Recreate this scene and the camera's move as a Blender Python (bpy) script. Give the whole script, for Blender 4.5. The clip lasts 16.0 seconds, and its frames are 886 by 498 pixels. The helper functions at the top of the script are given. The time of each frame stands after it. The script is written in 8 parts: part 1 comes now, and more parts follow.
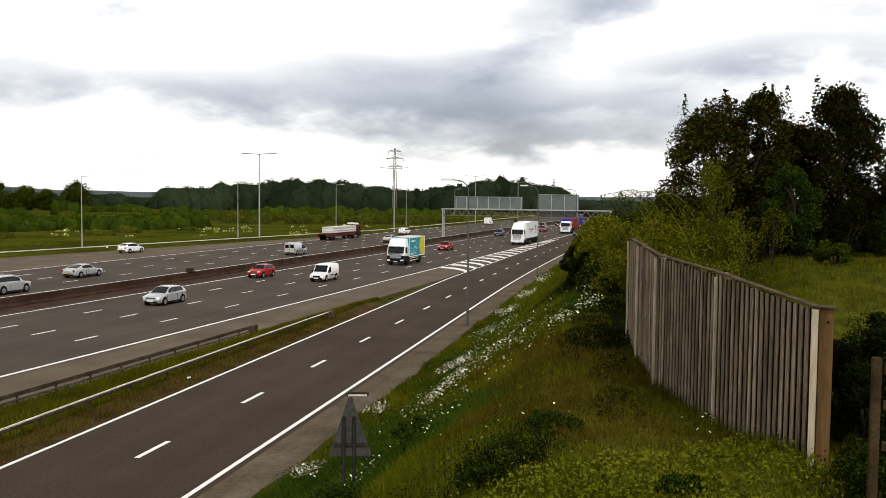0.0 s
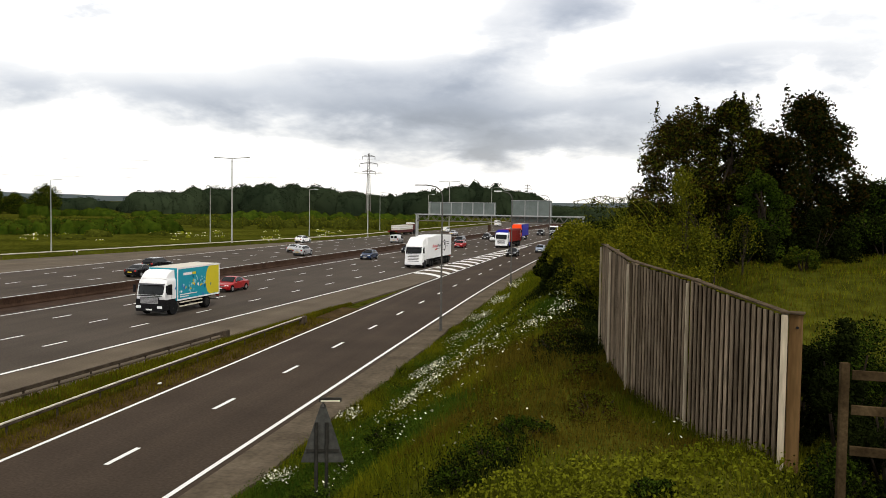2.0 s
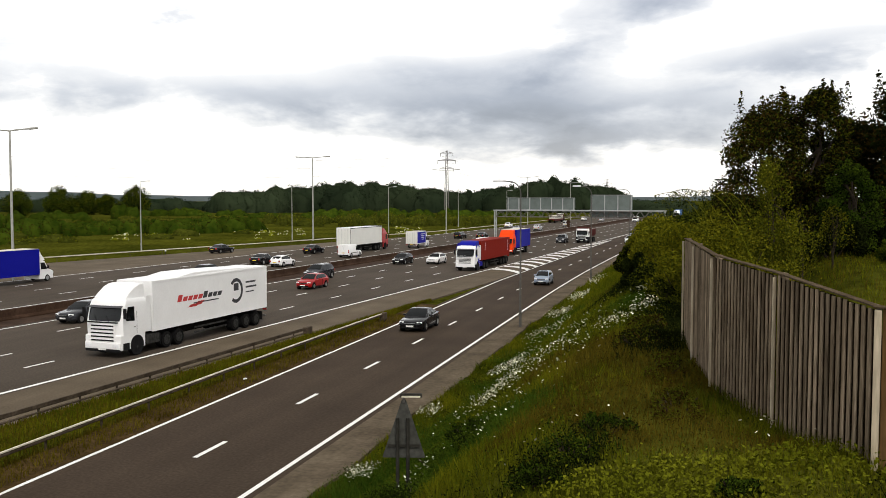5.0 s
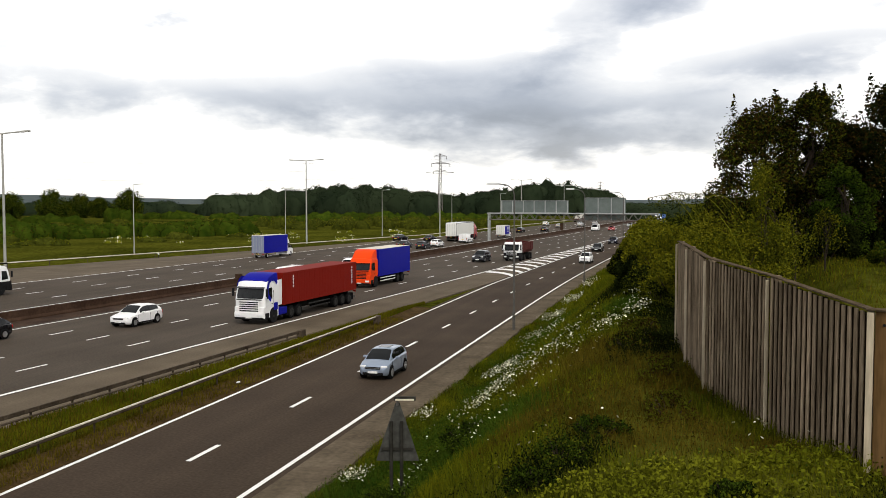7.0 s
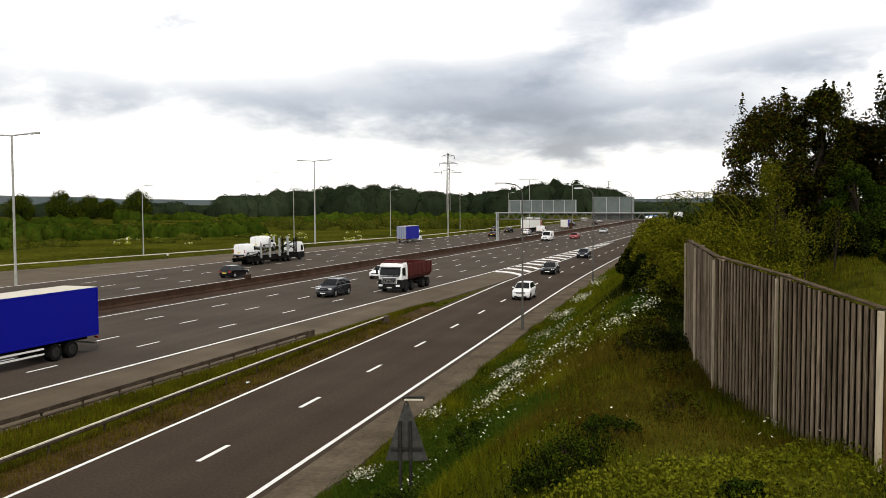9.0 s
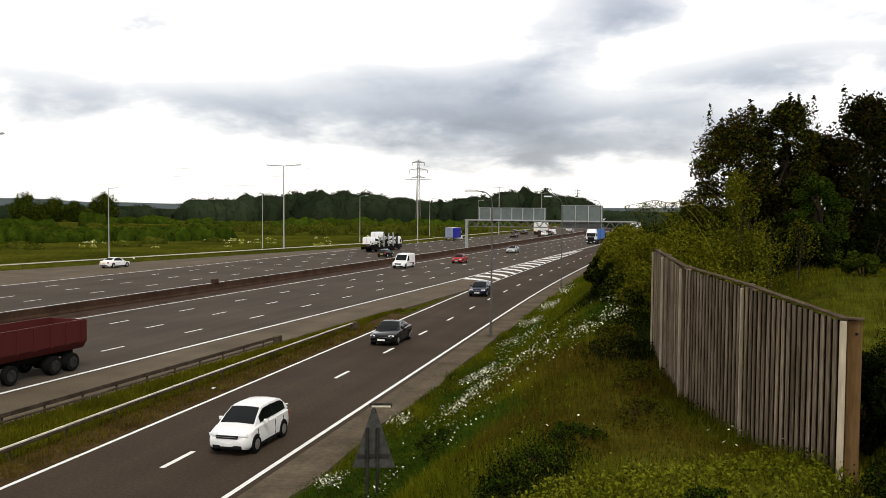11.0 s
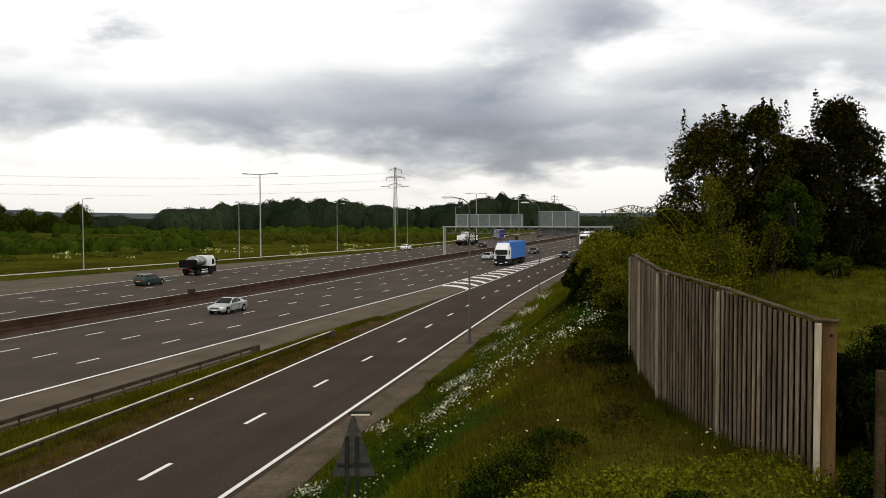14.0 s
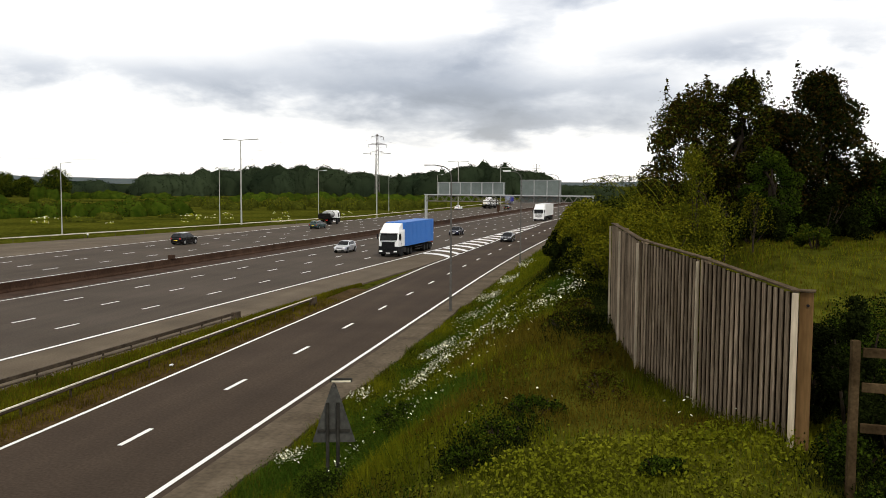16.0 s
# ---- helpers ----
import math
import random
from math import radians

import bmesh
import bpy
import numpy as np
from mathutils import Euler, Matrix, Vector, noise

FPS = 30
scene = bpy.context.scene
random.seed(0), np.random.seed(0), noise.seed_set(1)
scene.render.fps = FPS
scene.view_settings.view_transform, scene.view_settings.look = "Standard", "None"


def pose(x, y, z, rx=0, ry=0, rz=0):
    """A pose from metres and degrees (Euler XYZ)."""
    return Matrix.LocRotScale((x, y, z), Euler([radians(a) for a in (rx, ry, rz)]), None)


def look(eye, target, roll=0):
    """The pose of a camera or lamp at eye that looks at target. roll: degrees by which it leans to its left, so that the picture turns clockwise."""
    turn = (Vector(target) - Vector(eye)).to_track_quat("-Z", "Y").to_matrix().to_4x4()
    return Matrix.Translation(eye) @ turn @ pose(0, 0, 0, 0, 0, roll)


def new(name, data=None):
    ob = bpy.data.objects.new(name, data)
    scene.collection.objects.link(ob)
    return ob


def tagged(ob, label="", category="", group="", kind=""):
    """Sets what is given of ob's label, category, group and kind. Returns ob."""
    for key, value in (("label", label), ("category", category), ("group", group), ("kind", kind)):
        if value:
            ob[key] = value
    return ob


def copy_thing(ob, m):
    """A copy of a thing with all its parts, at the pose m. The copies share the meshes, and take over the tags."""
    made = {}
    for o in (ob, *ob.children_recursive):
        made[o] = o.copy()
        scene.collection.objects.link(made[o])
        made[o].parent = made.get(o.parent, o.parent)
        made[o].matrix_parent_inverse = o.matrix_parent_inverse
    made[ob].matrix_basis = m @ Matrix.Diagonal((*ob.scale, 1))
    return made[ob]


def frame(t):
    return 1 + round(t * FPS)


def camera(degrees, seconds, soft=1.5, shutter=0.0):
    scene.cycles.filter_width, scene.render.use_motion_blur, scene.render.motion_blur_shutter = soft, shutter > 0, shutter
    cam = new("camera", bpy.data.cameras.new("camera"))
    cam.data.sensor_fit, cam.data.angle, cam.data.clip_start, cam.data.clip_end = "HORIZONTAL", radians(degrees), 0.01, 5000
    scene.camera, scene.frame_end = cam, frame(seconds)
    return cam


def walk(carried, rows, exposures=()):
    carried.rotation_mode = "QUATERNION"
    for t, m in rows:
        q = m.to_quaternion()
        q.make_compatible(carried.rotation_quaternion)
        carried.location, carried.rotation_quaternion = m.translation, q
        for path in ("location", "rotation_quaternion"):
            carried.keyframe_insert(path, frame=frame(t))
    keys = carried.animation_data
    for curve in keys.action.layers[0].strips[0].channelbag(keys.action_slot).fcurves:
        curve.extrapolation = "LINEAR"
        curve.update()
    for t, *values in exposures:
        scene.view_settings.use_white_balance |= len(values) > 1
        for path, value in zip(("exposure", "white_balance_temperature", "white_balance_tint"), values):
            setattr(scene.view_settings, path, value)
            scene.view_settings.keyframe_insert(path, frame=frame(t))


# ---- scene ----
cam = camera(52.0, 16.0, 0.7)
EYE = (0.0, 0.0, 9.1)
# seconds, yaw, pitch, roll
TURNS = [
    (0.0, 12.05, -3.30, -0.55),
    (0.5, 11.68, -3.41, -0.48),
    (1.0, 11.29, -3.43, -0.55),
    (1.5, 10.51, -3.30, -0.54),
    (2.0, 10.40, -2.94, -0.82),
    (2.5, 12.16, -3.04, -0.55),
    (3.0, 13.70, -2.81, -0.37),
    (3.5, 14.87, -3.04, -0.16),
    (4.0, 15.74, -3.17, 0.02),
    (6.5, 14.55, -3.25, -0.10),
    (7.0, 14.92, -3.03, 0.00),
    (7.5, 15.54, -2.82, 0.16),
    (8.0, 16.48, -3.00, 0.33),
    (8.5, 16.59, -3.00, 0.28),
    (9.0, 15.43, -3.04, 0.25),
    (11.5, 13.40, -2.48, -0.37),
    (12.0, 13.25, -2.34, -0.21),
    (12.5, 12.62, -2.21, -0.44),
    (13.0, 11.49, -2.11, 0.14),
    (13.5, 11.31, -2.13, 0.26),
    (14.0, 12.10, -2.17, 0.14),
    (14.5, 13.21, -2.76, 0.09),
    (15.0, 11.98, -3.90, -0.17),
    (15.5, 11.30, -4.15, -0.21),
    (16.0, 10.96, -4.19, -0.39),
]
walk(cam, [(t, pose(*EYE, 90 + pitch, roll, yaw)) for t, yaw, pitch, roll in TURNS],
     exposures=[(0.0, 0.2), (4.0, 0.2), (9.0, 0.2), (11.5, 0.15), (11.9, -0.17), (13.0, -0.25), (14.0, -0.2), (15.0, 0.12), (15.5, 0.24), (16.0, 0.26)])

# ---- light: overcast evening sky with heavy grey cloud, soft sun behind it ----
def cloud_world():
    w = bpy.data.worlds.new("overcast_sky")
    scene.world = w
    w.use_nodes = True
    nt = w.node_tree
    nt.nodes.clear()
    N, Lk = nt.nodes.new, nt.links.new

    def math_node(op, a, b=None):
        n = N("ShaderNodeMath")
        n.operation = op
        for i, v in enumerate((a, b)):
            if v is None:
                continue
            if isinstance(v, (int, float)):
                n.inputs[i].default_value = v
            else:
                Lk(v, n.inputs[i])
        return n.outputs[0]

    out, bg, bg2, add = N("ShaderNodeOutputWorld"), N("ShaderNodeBackground"), N("ShaderNodeBackground"), N("ShaderNodeAddShader")
    sky = N("ShaderNodeTexSky")
    sky.sky_type, sky.sun_disc = "NISHITA", False
    sky.sun_elevation, sky.sun_rotation = radians(52), radians(148)
    Lk(sky.outputs[0], bg2.inputs[0])
    bg2.inputs[1].default_value = 0.012
    tc = N("ShaderNodeTexCoord")
    sep = N("ShaderNodeSeparateXYZ")
    Lk(tc.outputs["Generated"], sep.inputs[0])
    az = math_node("ARCTAN2", sep.outputs[0], sep.outputs[1])
    el = math_node("ARCSINE", sep.outputs[2])
    comb = N("ShaderNodeCombineXYZ")
    Lk(az, comb.inputs[0])
    Lk(math_node("MULTIPLY", el, 2.6), comb.inputs[1])

    def cloud_noise(scale, detail, rough, seed, dist=0.0):
        n = N("ShaderNodeTexNoise")
        n.noise_dimensions = "3D"
        mp = N("ShaderNodeMapping")
        mp.inputs["Location"].default_value = (seed, seed * 0.37, seed * 1.7)
        Lk(comb.outputs[0], mp.inputs[0])
        Lk(mp.outputs[0], n.inputs["Vector"])
        n.inputs["Scale"].default_value, n.inputs["Detail"].default_value = scale, detail
        n.inputs["Roughness"].default_value, n.inputs["Distortion"].default_value = rough, dist
        return n.outputs["Fac"]

    n1 = cloud_noise(3.0, 8, 0.5, 4.1, 0.2)
    n2 = cloud_noise(10.0, 8, 0.54, 9.3, 0.15)

    wob = math_node("MULTIPLY", math_node("SUBTRACT", n1, 0.5), 0.13)
    wob2 = math_node("MULTIPLY", math_node("SUBTRACT", n2, 0.5), 0.07)

    def bank(a0, e0, wa, we, amount, tilt=0.0):
        da = math_node("DIVIDE", math_node("SUBTRACT", math_node("ADD", az, wob), radians(a0)), radians(wa))
        ee = math_node("ADD", math_node("ADD", el, wob2), math_node("MULTIPLY", math_node("SUBTRACT", az, radians(a0)), -tilt))
        de = math_node("DIVIDE", math_node("SUBTRACT", ee, radians(e0)), radians(we))
        r2 = math_node("ADD", math_node("MULTIPLY", da, da), math_node("MULTIPLY", de, de))
        return math_node("MULTIPLY", math_node("EXPONENT", math_node("MULTIPLY", r2, -1.0)), amount)

    total = None
    for args in CLOUD_BANKS:
        b = bank(*args)
        total = b if total is None else math_node("ADD", total, b)
    rag = math_node("ADD", math_node("MULTIPLY", math_node("SUBTRACT", n2, 0.5), 1.9), math_node("MULTIPLY", math_node("SUBTRACT", n1, 0.5), 1.2))
    dens = math_node("ADD", total, math_node("MULTIPLY", rag, math_node("ADD", math_node("MULTIPLY", total, 0.9), 0.22)))
    ramp = N("ShaderNodeValToRGB")
    cr = ramp.color_ramp
    cr.elements[0].position, cr.elements[0].color = 0.05, (1.35, 1.33, 1.31, 1)
    cr.elements[1].position, cr.elements[1].color = 1.0, (0.22, 0.25, 0.315, 1)
    for p, c in ((0.22, (0.86, 0.86, 0.87, 1)), (0.42, (0.59, 0.615, 0.67, 1)), (0.7, (0.345, 0.38, 0.455, 1))):
        e = cr.elements.new(p)
        e.color = c
    Lk(dens, ramp.inputs[0])
    # warm haze low down
    low = N("ShaderNodeMix")
    low.data_type = "RGBA"
    k = math_node("MULTIPLY", math_node("EXPONENT", math_node("MULTIPLY", math_node("ABSOLUTE", el), -16.0)), 0.55)
    Lk(k, low.inputs["Factor"])
    Lk(ramp.outputs[0], low.inputs["A"])
    low.inputs["B"].default_value = (0.92, 0.86, 0.78, 1)
    # unseen sky overhead, darkened to cut the light from above
    up = N("ShaderNodeMix")
    up.data_type = "RGBA"
    rise = N("ShaderNodeMapRange")
    rise.interpolation_type = "SMOOTHSTEP"
    rise.inputs["From Min"].default_value, rise.inputs["From Max"].default_value = radians(13), radians(34)
    Lk(el, rise.inputs["Value"])
    Lk(rise.outputs[0], up.inputs["Factor"])
    Lk(low.outputs["Result"], up.inputs["A"])
    up.inputs["B"].default_value = (0.56, 0.55, 0.53, 1)
    Lk(up.outputs["Result"], bg.inputs[0])
    bg.inputs[1].default_value = 0.9
    Lk(bg.outputs[0], add.inputs[0])
    Lk(bg2.outputs[0], add.inputs[1])
    Lk(add.outputs[0], out.inputs[0])


# cloud banks: bearing east of north and elevation of the centre, half-width, half-height (degrees), weight, tilt
CLOUD_BANKS = [
    (-10.5, 5.0, 10.0, 1.9, 0.74, -0.03),
    (-6.0, 3.4, 7.5, 0.75, 0.42, 0.0),
    (-22.5, 5.8, 8.5, 1.5, 0.36, -0.05),
    (-35.0, 6.3, 8.0, 1.3, 0.28, -0.04),
    (-8.5, 9.0, 4.0, 2.4, 0.42, 0.25),
    (-16.0, 8.0, 5.0, 1.2, 0.28, 0.0),
    (1.0, 5.2, 6.0, 1.6, 0.36, 0.0),
    (6.0, 8.2, 9.0, 1.2, 0.36, 0.06),
    (-33.0, 11.3, 2.6, 0.9, 0.34, 0.0),
    (-2.0, 12.5, 4.0, 1.6, 0.32, 0.2),
    (-70.0, 8.0, 25.0, 4.0, 0.5, 0.0),
    (60.0, 12.0, 40.0, 6.0, 0.5, 0.0),
]
cloud_world()
sun = new("sun", bpy.data.lights.new("sun", "SUN"))
sun.data.energy, sun.data.angle, sun.data.color = 1.9, radians(18), (1.0, 0.94, 0.85)
sun.matrix_world = look((20.7, -33.0, 49.8), (0, 0, 0))

# ---- materials ----
def shade(name, c1, c2=None, rough=0.7, metal=0.0, scale=4.0, detail=6.0, bump=0.0, bump_scale=None, fine=None, coat=0.0, space="Object", rand=0.0, spec=0.5, stretch=None):
    """A surface with two tones mixed by noise, a finer grain over them, and relief."""
    m = bpy.data.materials.new(name)
    m.use_nodes = True
    nt = m.node_tree
    N, Lk = nt.nodes.new, nt.links.new
    b = nt.nodes["Principled BSDF"]
    b.inputs["Roughness"].default_value, b.inputs["Metallic"].default_value = rough, metal
    b.inputs["Coat Weight"].default_value = coat
    b.inputs["Coat Roughness"].default_value = 0.08
    b.inputs["Specular IOR Level"].default_value = spec
    c2 = c2 or tuple(min(1, v * 1.25) for v in c1)
    tc = N("ShaderNodeTexCoord")
    where = tc.outputs[space]
    if stretch:
        info, shift, mp = N("ShaderNodeObjectInfo"), N("ShaderNodeVectorMath"), N("ShaderNodeMapping")
        shift.operation = "MULTIPLY_ADD"
        shift.inputs[1].default_value = (37.0, 53.0, 71.0)
        Lk(info.outputs["Random"], shift.inputs[0])
        Lk(where, shift.inputs[2])
        mp.inputs["Scale"].default_value = stretch
        Lk(shift.outputs[0], mp.inputs[0])
        where = mp.outputs[0]
    n = N("ShaderNodeTexNoise")
    n.inputs["Scale"].default_value, n.inputs["Detail"].default_value = scale, detail
    Lk(where, n.inputs["Vector"])
    mix = N("ShaderNodeMix")
    mix.data_type = "RGBA"
    mix.inputs["A"].default_value, mix.inputs["B"].default_value = (*c1, 1), (*c2, 1)
    rp = N("ShaderNodeMapRange")
    rp.inputs["From Min"].default_value, rp.inputs["From Max"].default_value = 0.32, 0.68
    Lk(n.outputs["Fac"], rp.inputs["Value"])
    Lk(rp.outputs[0], mix.inputs["Factor"])
    col = mix.outputs["Result"]
    if fine:
        fs, amount = fine
        g = N("ShaderNodeTexNoise")
        g.inputs["Scale"].default_value, g.inputs["Detail"].default_value = fs, 4
        Lk(where, g.inputs["Vector"])
        mr = N("ShaderNodeMapRange")
        mr.inputs["From Min"].default_value, mr.inputs["From Max"].default_value = 0.3, 0.7
        mr.inputs["To Min"].default_value, mr.inputs["To Max"].default_value = 1 - amount, 1 + amount
        Lk(g.outputs["Fac"], mr.inputs["Value"])
        mu = N("ShaderNodeMix")
        mu.data_type, mu.blend_type = "RGBA", "MULTIPLY"
        mu.inputs["Factor"].default_value = 1
        Lk(col, mu.inputs["A"])
        Lk(mr.outputs[0], mu.inputs["B"])
        col = mu.outputs["Result"]
    if rand:
        oi = N("ShaderNodeObjectInfo")
        ge = N("ShaderNodeNewGeometry")
        ad = N("ShaderNodeMath")
        ad.operation = "ADD"
        Lk(oi.outputs["Random"], ad.inputs[0])
        Lk(ge.outputs["Random Per Island"], ad.inputs[1])
        mr = N("ShaderNodeMapRange")
        mr.inputs["From Max"].default_value = 2.0
        mr.inputs["To Min"].default_value, mr.inputs["To Max"].default_value = 1 - rand, 1 + rand
        Lk(ad.outputs[0], mr.inputs["Value"])
        mu = N("ShaderNodeMix")
        mu.data_type, mu.blend_type = "RGBA", "MULTIPLY"
        mu.inputs["Factor"].default_value = 1
        Lk(col, mu.inputs["A"])
        Lk(mr.outputs[0], mu.inputs["B"])
        col = mu.outputs["Result"]
    Lk(col, b.inputs["Base Color"])
    if bump:
        bn = N("ShaderNodeTexNoise")
        bn.inputs["Scale"].default_value, bn.inputs["Detail"].default_value = bump_scale or scale * 6, 5
        Lk(where, bn.inputs["Vector"])
        bp = N("ShaderNodeBump")
        bp.inputs["Strength"].default_value = bump
        Lk(bn.outputs["Fac"], bp.inputs["Height"])
        Lk(bp.outputs[0], b.inputs["Normal"])
    return m


def glow(name, c, strength):
    m = bpy.data.materials.new(name)
    m.use_nodes = True
    b = m.node_tree.nodes["Principled BSDF"]
    b.inputs["Base Color"].default_value = (*c, 1)
    b.inputs["Emission Color"].default_value, b.inputs["Emission Strength"].default_value = (*c, 1), strength
    b.inputs["Roughness"].default_value = 0.2
    return m


def streaked(m, sx, sy, amount, bearing=0.0):
    """Long wear streaks along the way that traffic goes, over the colour of m."""
    nt = m.node_tree
    N, Lk = nt.nodes.new, nt.links.new
    b = nt.nodes["Principled BSDF"]
    src = b.inputs["Base Color"].links[0].from_socket
    tc, mp, n = N("ShaderNodeTexCoord"), N("ShaderNodeMapping"), N("ShaderNodeTexNoise")
    mp.inputs["Rotation"].default_value = (0, 0, bearing)
    mp.inputs["Scale"].default_value = (sx, sy, 1)
    Lk(tc.outputs["Object"], mp.inputs[0])
    Lk(mp.outputs[0], n.inputs["Vector"])
    n.inputs["Scale"].default_value, n.inputs["Detail"].default_value = 1.0, 5
    mr = N("ShaderNodeMapRange")
    mr.inputs["From Min"].default_value, mr.inputs["From Max"].default_value = 0.3, 0.7
    mr.inputs["To Min"].default_value, mr.inputs["To Max"].default_value = 1 - amount, 1 + amount
    Lk(n.outputs["Fac"], mr.inputs["Value"])
    mu = N("ShaderNodeMix")
    mu.data_type, mu.blend_type = "RGBA", "MULTIPLY"
    mu.inputs["Factor"].default_value = 1
    Lk(src, mu.inputs["A"])
    Lk(mr.outputs[0], mu.inputs["B"])
    Lk(mu.outputs["Result"], b.inputs["Base Color"])
    return m


AXIS_TURN = math.atan(0.078)
ASPHALT = streaked(shade("asphalt", (0.055, 0.043, 0.032), (0.074, 0.059, 0.045), 0.95, spec=0.12, scale=0.12, fine=(9.0, 0.26), bump=0.25, bump_scale=60), 0.9, 0.02, 0.12, AXIS_TURN)
ASPHALT_SLIP = streaked(shade("asphalt_slip", (0.040, 0.028, 0.019), (0.057, 0.041, 0.028), 0.95, spec=0.10, scale=0.15, fine=(9.0, 0.26), bump=0.25, bump_scale=60), 0.8, 0.02, 0.14)
ASPHALT_SHOULDER = streaked(shade("asphalt_shoulder", (0.080, 0.061, 0.040), (0.120, 0.093, 0.062), 0.95, spec=0.15, scale=0.25, fine=(10.0, 0.2), bump=0.25, bump_scale=50), 0.7, 0.03, 0.16, AXIS_TURN)
DIRT = shade("dirt", (0.034, 0.022, 0.008), (0.075, 0.048, 0.019), 0.95, scale=0.9, fine=(7.0, 0.35), bump=0.5, bump_scale=9, spec=0.02)
DUST = streaked(shade("dusty_margin", (0.072, 0.056, 0.038), (0.128, 0.102, 0.071), 0.95, scale=0.5, fine=(5.0, 0.2), spec=0.03), 1.6, 0.05, 0.12)
RESERVE_DIRT = shade("reserve_dirt", (0.030, 0.017, 0.011), (0.062, 0.038, 0.025), 0.95, scale=0.7, fine=(6.0, 0.3), spec=0.1)
PAINT = shade("road_paint", (0.74, 0.74, 0.72), (0.86, 0.86, 0.84), 0.6, scale=1.2, fine=(20.0, 0.12), spec=0.08)
GRASS_GROUND = shade("grass_ground", (0.030, 0.034, 0.004), (0.066, 0.068, 0.008), 1.0, scale=0.06, fine=(1.6, 0.5), bump=0.6, bump_scale=3, spec=0.0)
GRASS_BLADE = shade("grass_blade", (0.034, 0.046, 0.0025), (0.100, 0.101, 0.005), 0.9, scale=0.35, rand=0.5, spec=0.0)
GRASS_LUSH = shade("lush_grass", (0.018, 0.040, 0.004), (0.046, 0.080, 0.007), 0.9, scale=0.5, rand=0.4, spec=0.0)
GRASS_DRY = shade("grass_dry", (0.046, 0.033, 0.0035), (0.092, 0.072, 0.008), 0.9, scale=0.5, rand=0.4, spec=0.0)
FLOWER = shade("daisy_petals", (0.78, 0.76, 0.58), (0.90, 0.88, 0.73), 0.7, scale=5, rand=0.15, spec=0.05)
# Near-black green; on the bank it also stands for shade under the growth.
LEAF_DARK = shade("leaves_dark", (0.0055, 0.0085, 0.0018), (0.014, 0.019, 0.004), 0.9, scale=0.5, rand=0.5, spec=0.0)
LEAF_MID = shade("leaves_mid", (0.040, 0.048, 0.004), (0.080, 0.087, 0.007), 0.85, scale=0.5, rand=0.35, spec=0.0)
# Darker olive that stands for the shade inside the far scrub.
LEAF_INNER_SHADE = shade("leaves_inner_shade_olive", (0.024, 0.029, 0.004), (0.050, 0.056, 0.007), 0.95, scale=0.25, fine=(1.5, 0.4), bump=0.8, bump_scale=2.0, spec=0.0)
LEAF_LUSH = shade("leaves_lush", (0.019, 0.036, 0.0035), (0.046, 0.068, 0.006), 0.85, scale=0.5, rand=0.35, spec=0.0)
LEAF_OLIVE = shade("leaves_olive", (0.088, 0.086, 0.0045), (0.160, 0.152, 0.010), 0.85, scale=0.6, rand=0.3, spec=0.0)
LEAF_LIGHT = shade("leaves_light", (0.075, 0.088, 0.0045), (0.142, 0.148, 0.010), 0.85, scale=0.5, rand=0.28, spec=0.0)
LEAF_BROWN = shade("leaves_brownish", (0.020, 0.0125, 0.0025), (0.044, 0.029, 0.006), 0.9, scale=0.5, rand=0.5, spec=0.0)
LEAF_FAR = shade("leaves_far_wood", (0.012, 0.019, 0.010), (0.026, 0.036, 0.018), 0.95, scale=0.03, rand=0.35, spec=0.0)
# The blue of distant haze is mixed into the hills' own colour.
HILL_HAZE = shade("far_hill_haze", (0.045, 0.062, 0.066), (0.065, 0.083, 0.080), 0.95, scale=0.01, fine=(0.05, 0.2), spec=0.1)
BARK = shade("bark", (0.020, 0.015, 0.010), (0.042, 0.032, 0.022), 0.9, scale=6, bump=0.6, bump_scale=25, spec=0.08)
GALV = shade("galvanised_steel", (0.34, 0.35, 0.35), (0.46, 0.47, 0.46), 0.5, 0.55, scale=2.5, fine=(18.0, 0.1))
GALV_DULL = shade("weathered_steel", (0.10, 0.09, 0.08), (0.18, 0.165, 0.15), 0.65, 0.4, scale=1.3, fine=(8.0, 0.2))
# Pale tone; on the crash barriers it paints the highlight along the top.
RAIL_FACE = shade("dirty_rail_and_highlight", (0.52, 0.48, 0.36), (0.74, 0.70, 0.56), 0.6, 0.0, scale=0.6, fine=(5.0, 0.2), spec=0.05)
LAMP_DARK = shade("grey_lamp_column", (0.070, 0.066, 0.060), (0.12, 0.115, 0.105), 0.6, 0.0, scale=1.5, fine=(9.0, 0.1), spec=0.08)
LAMP_STEEL = shade("grey_lamp_steel", (0.28, 0.28, 0.255), (0.38, 0.38, 0.35), 0.55, 0.0, scale=1.5, fine=(9.0, 0.1), spec=0.2)
SIGN_BACK = shade("sign_back_grey", (0.10, 0.125, 0.115), (0.14, 0.165, 0.155), 0.55, 0.2, scale=0.6, fine=(4.0, 0.08))
CONCRETE_DARK = shade("stained_concrete", (0.033, 0.018, 0.011), (0.062, 0.036, 0.023), 0.9, scale=0.5, fine=(5.0, 0.25), bump=0.3, bump_scale=12, spec=0.08)
TIMBER_CAP = shade("weathered_capping", (0.045, 0.032, 0.019), (0.110, 0.082, 0.052), 0.9, scale=2.4, fine=(18.0, 0.35), bump=0.3, spec=0.02)
RAIL_BROWN = shade("brown_rail", (0.060, 0.044, 0.026), (0.105, 0.080, 0.050), 0.85, scale=0.8, fine=(6.0, 0.25), spec=0.1)
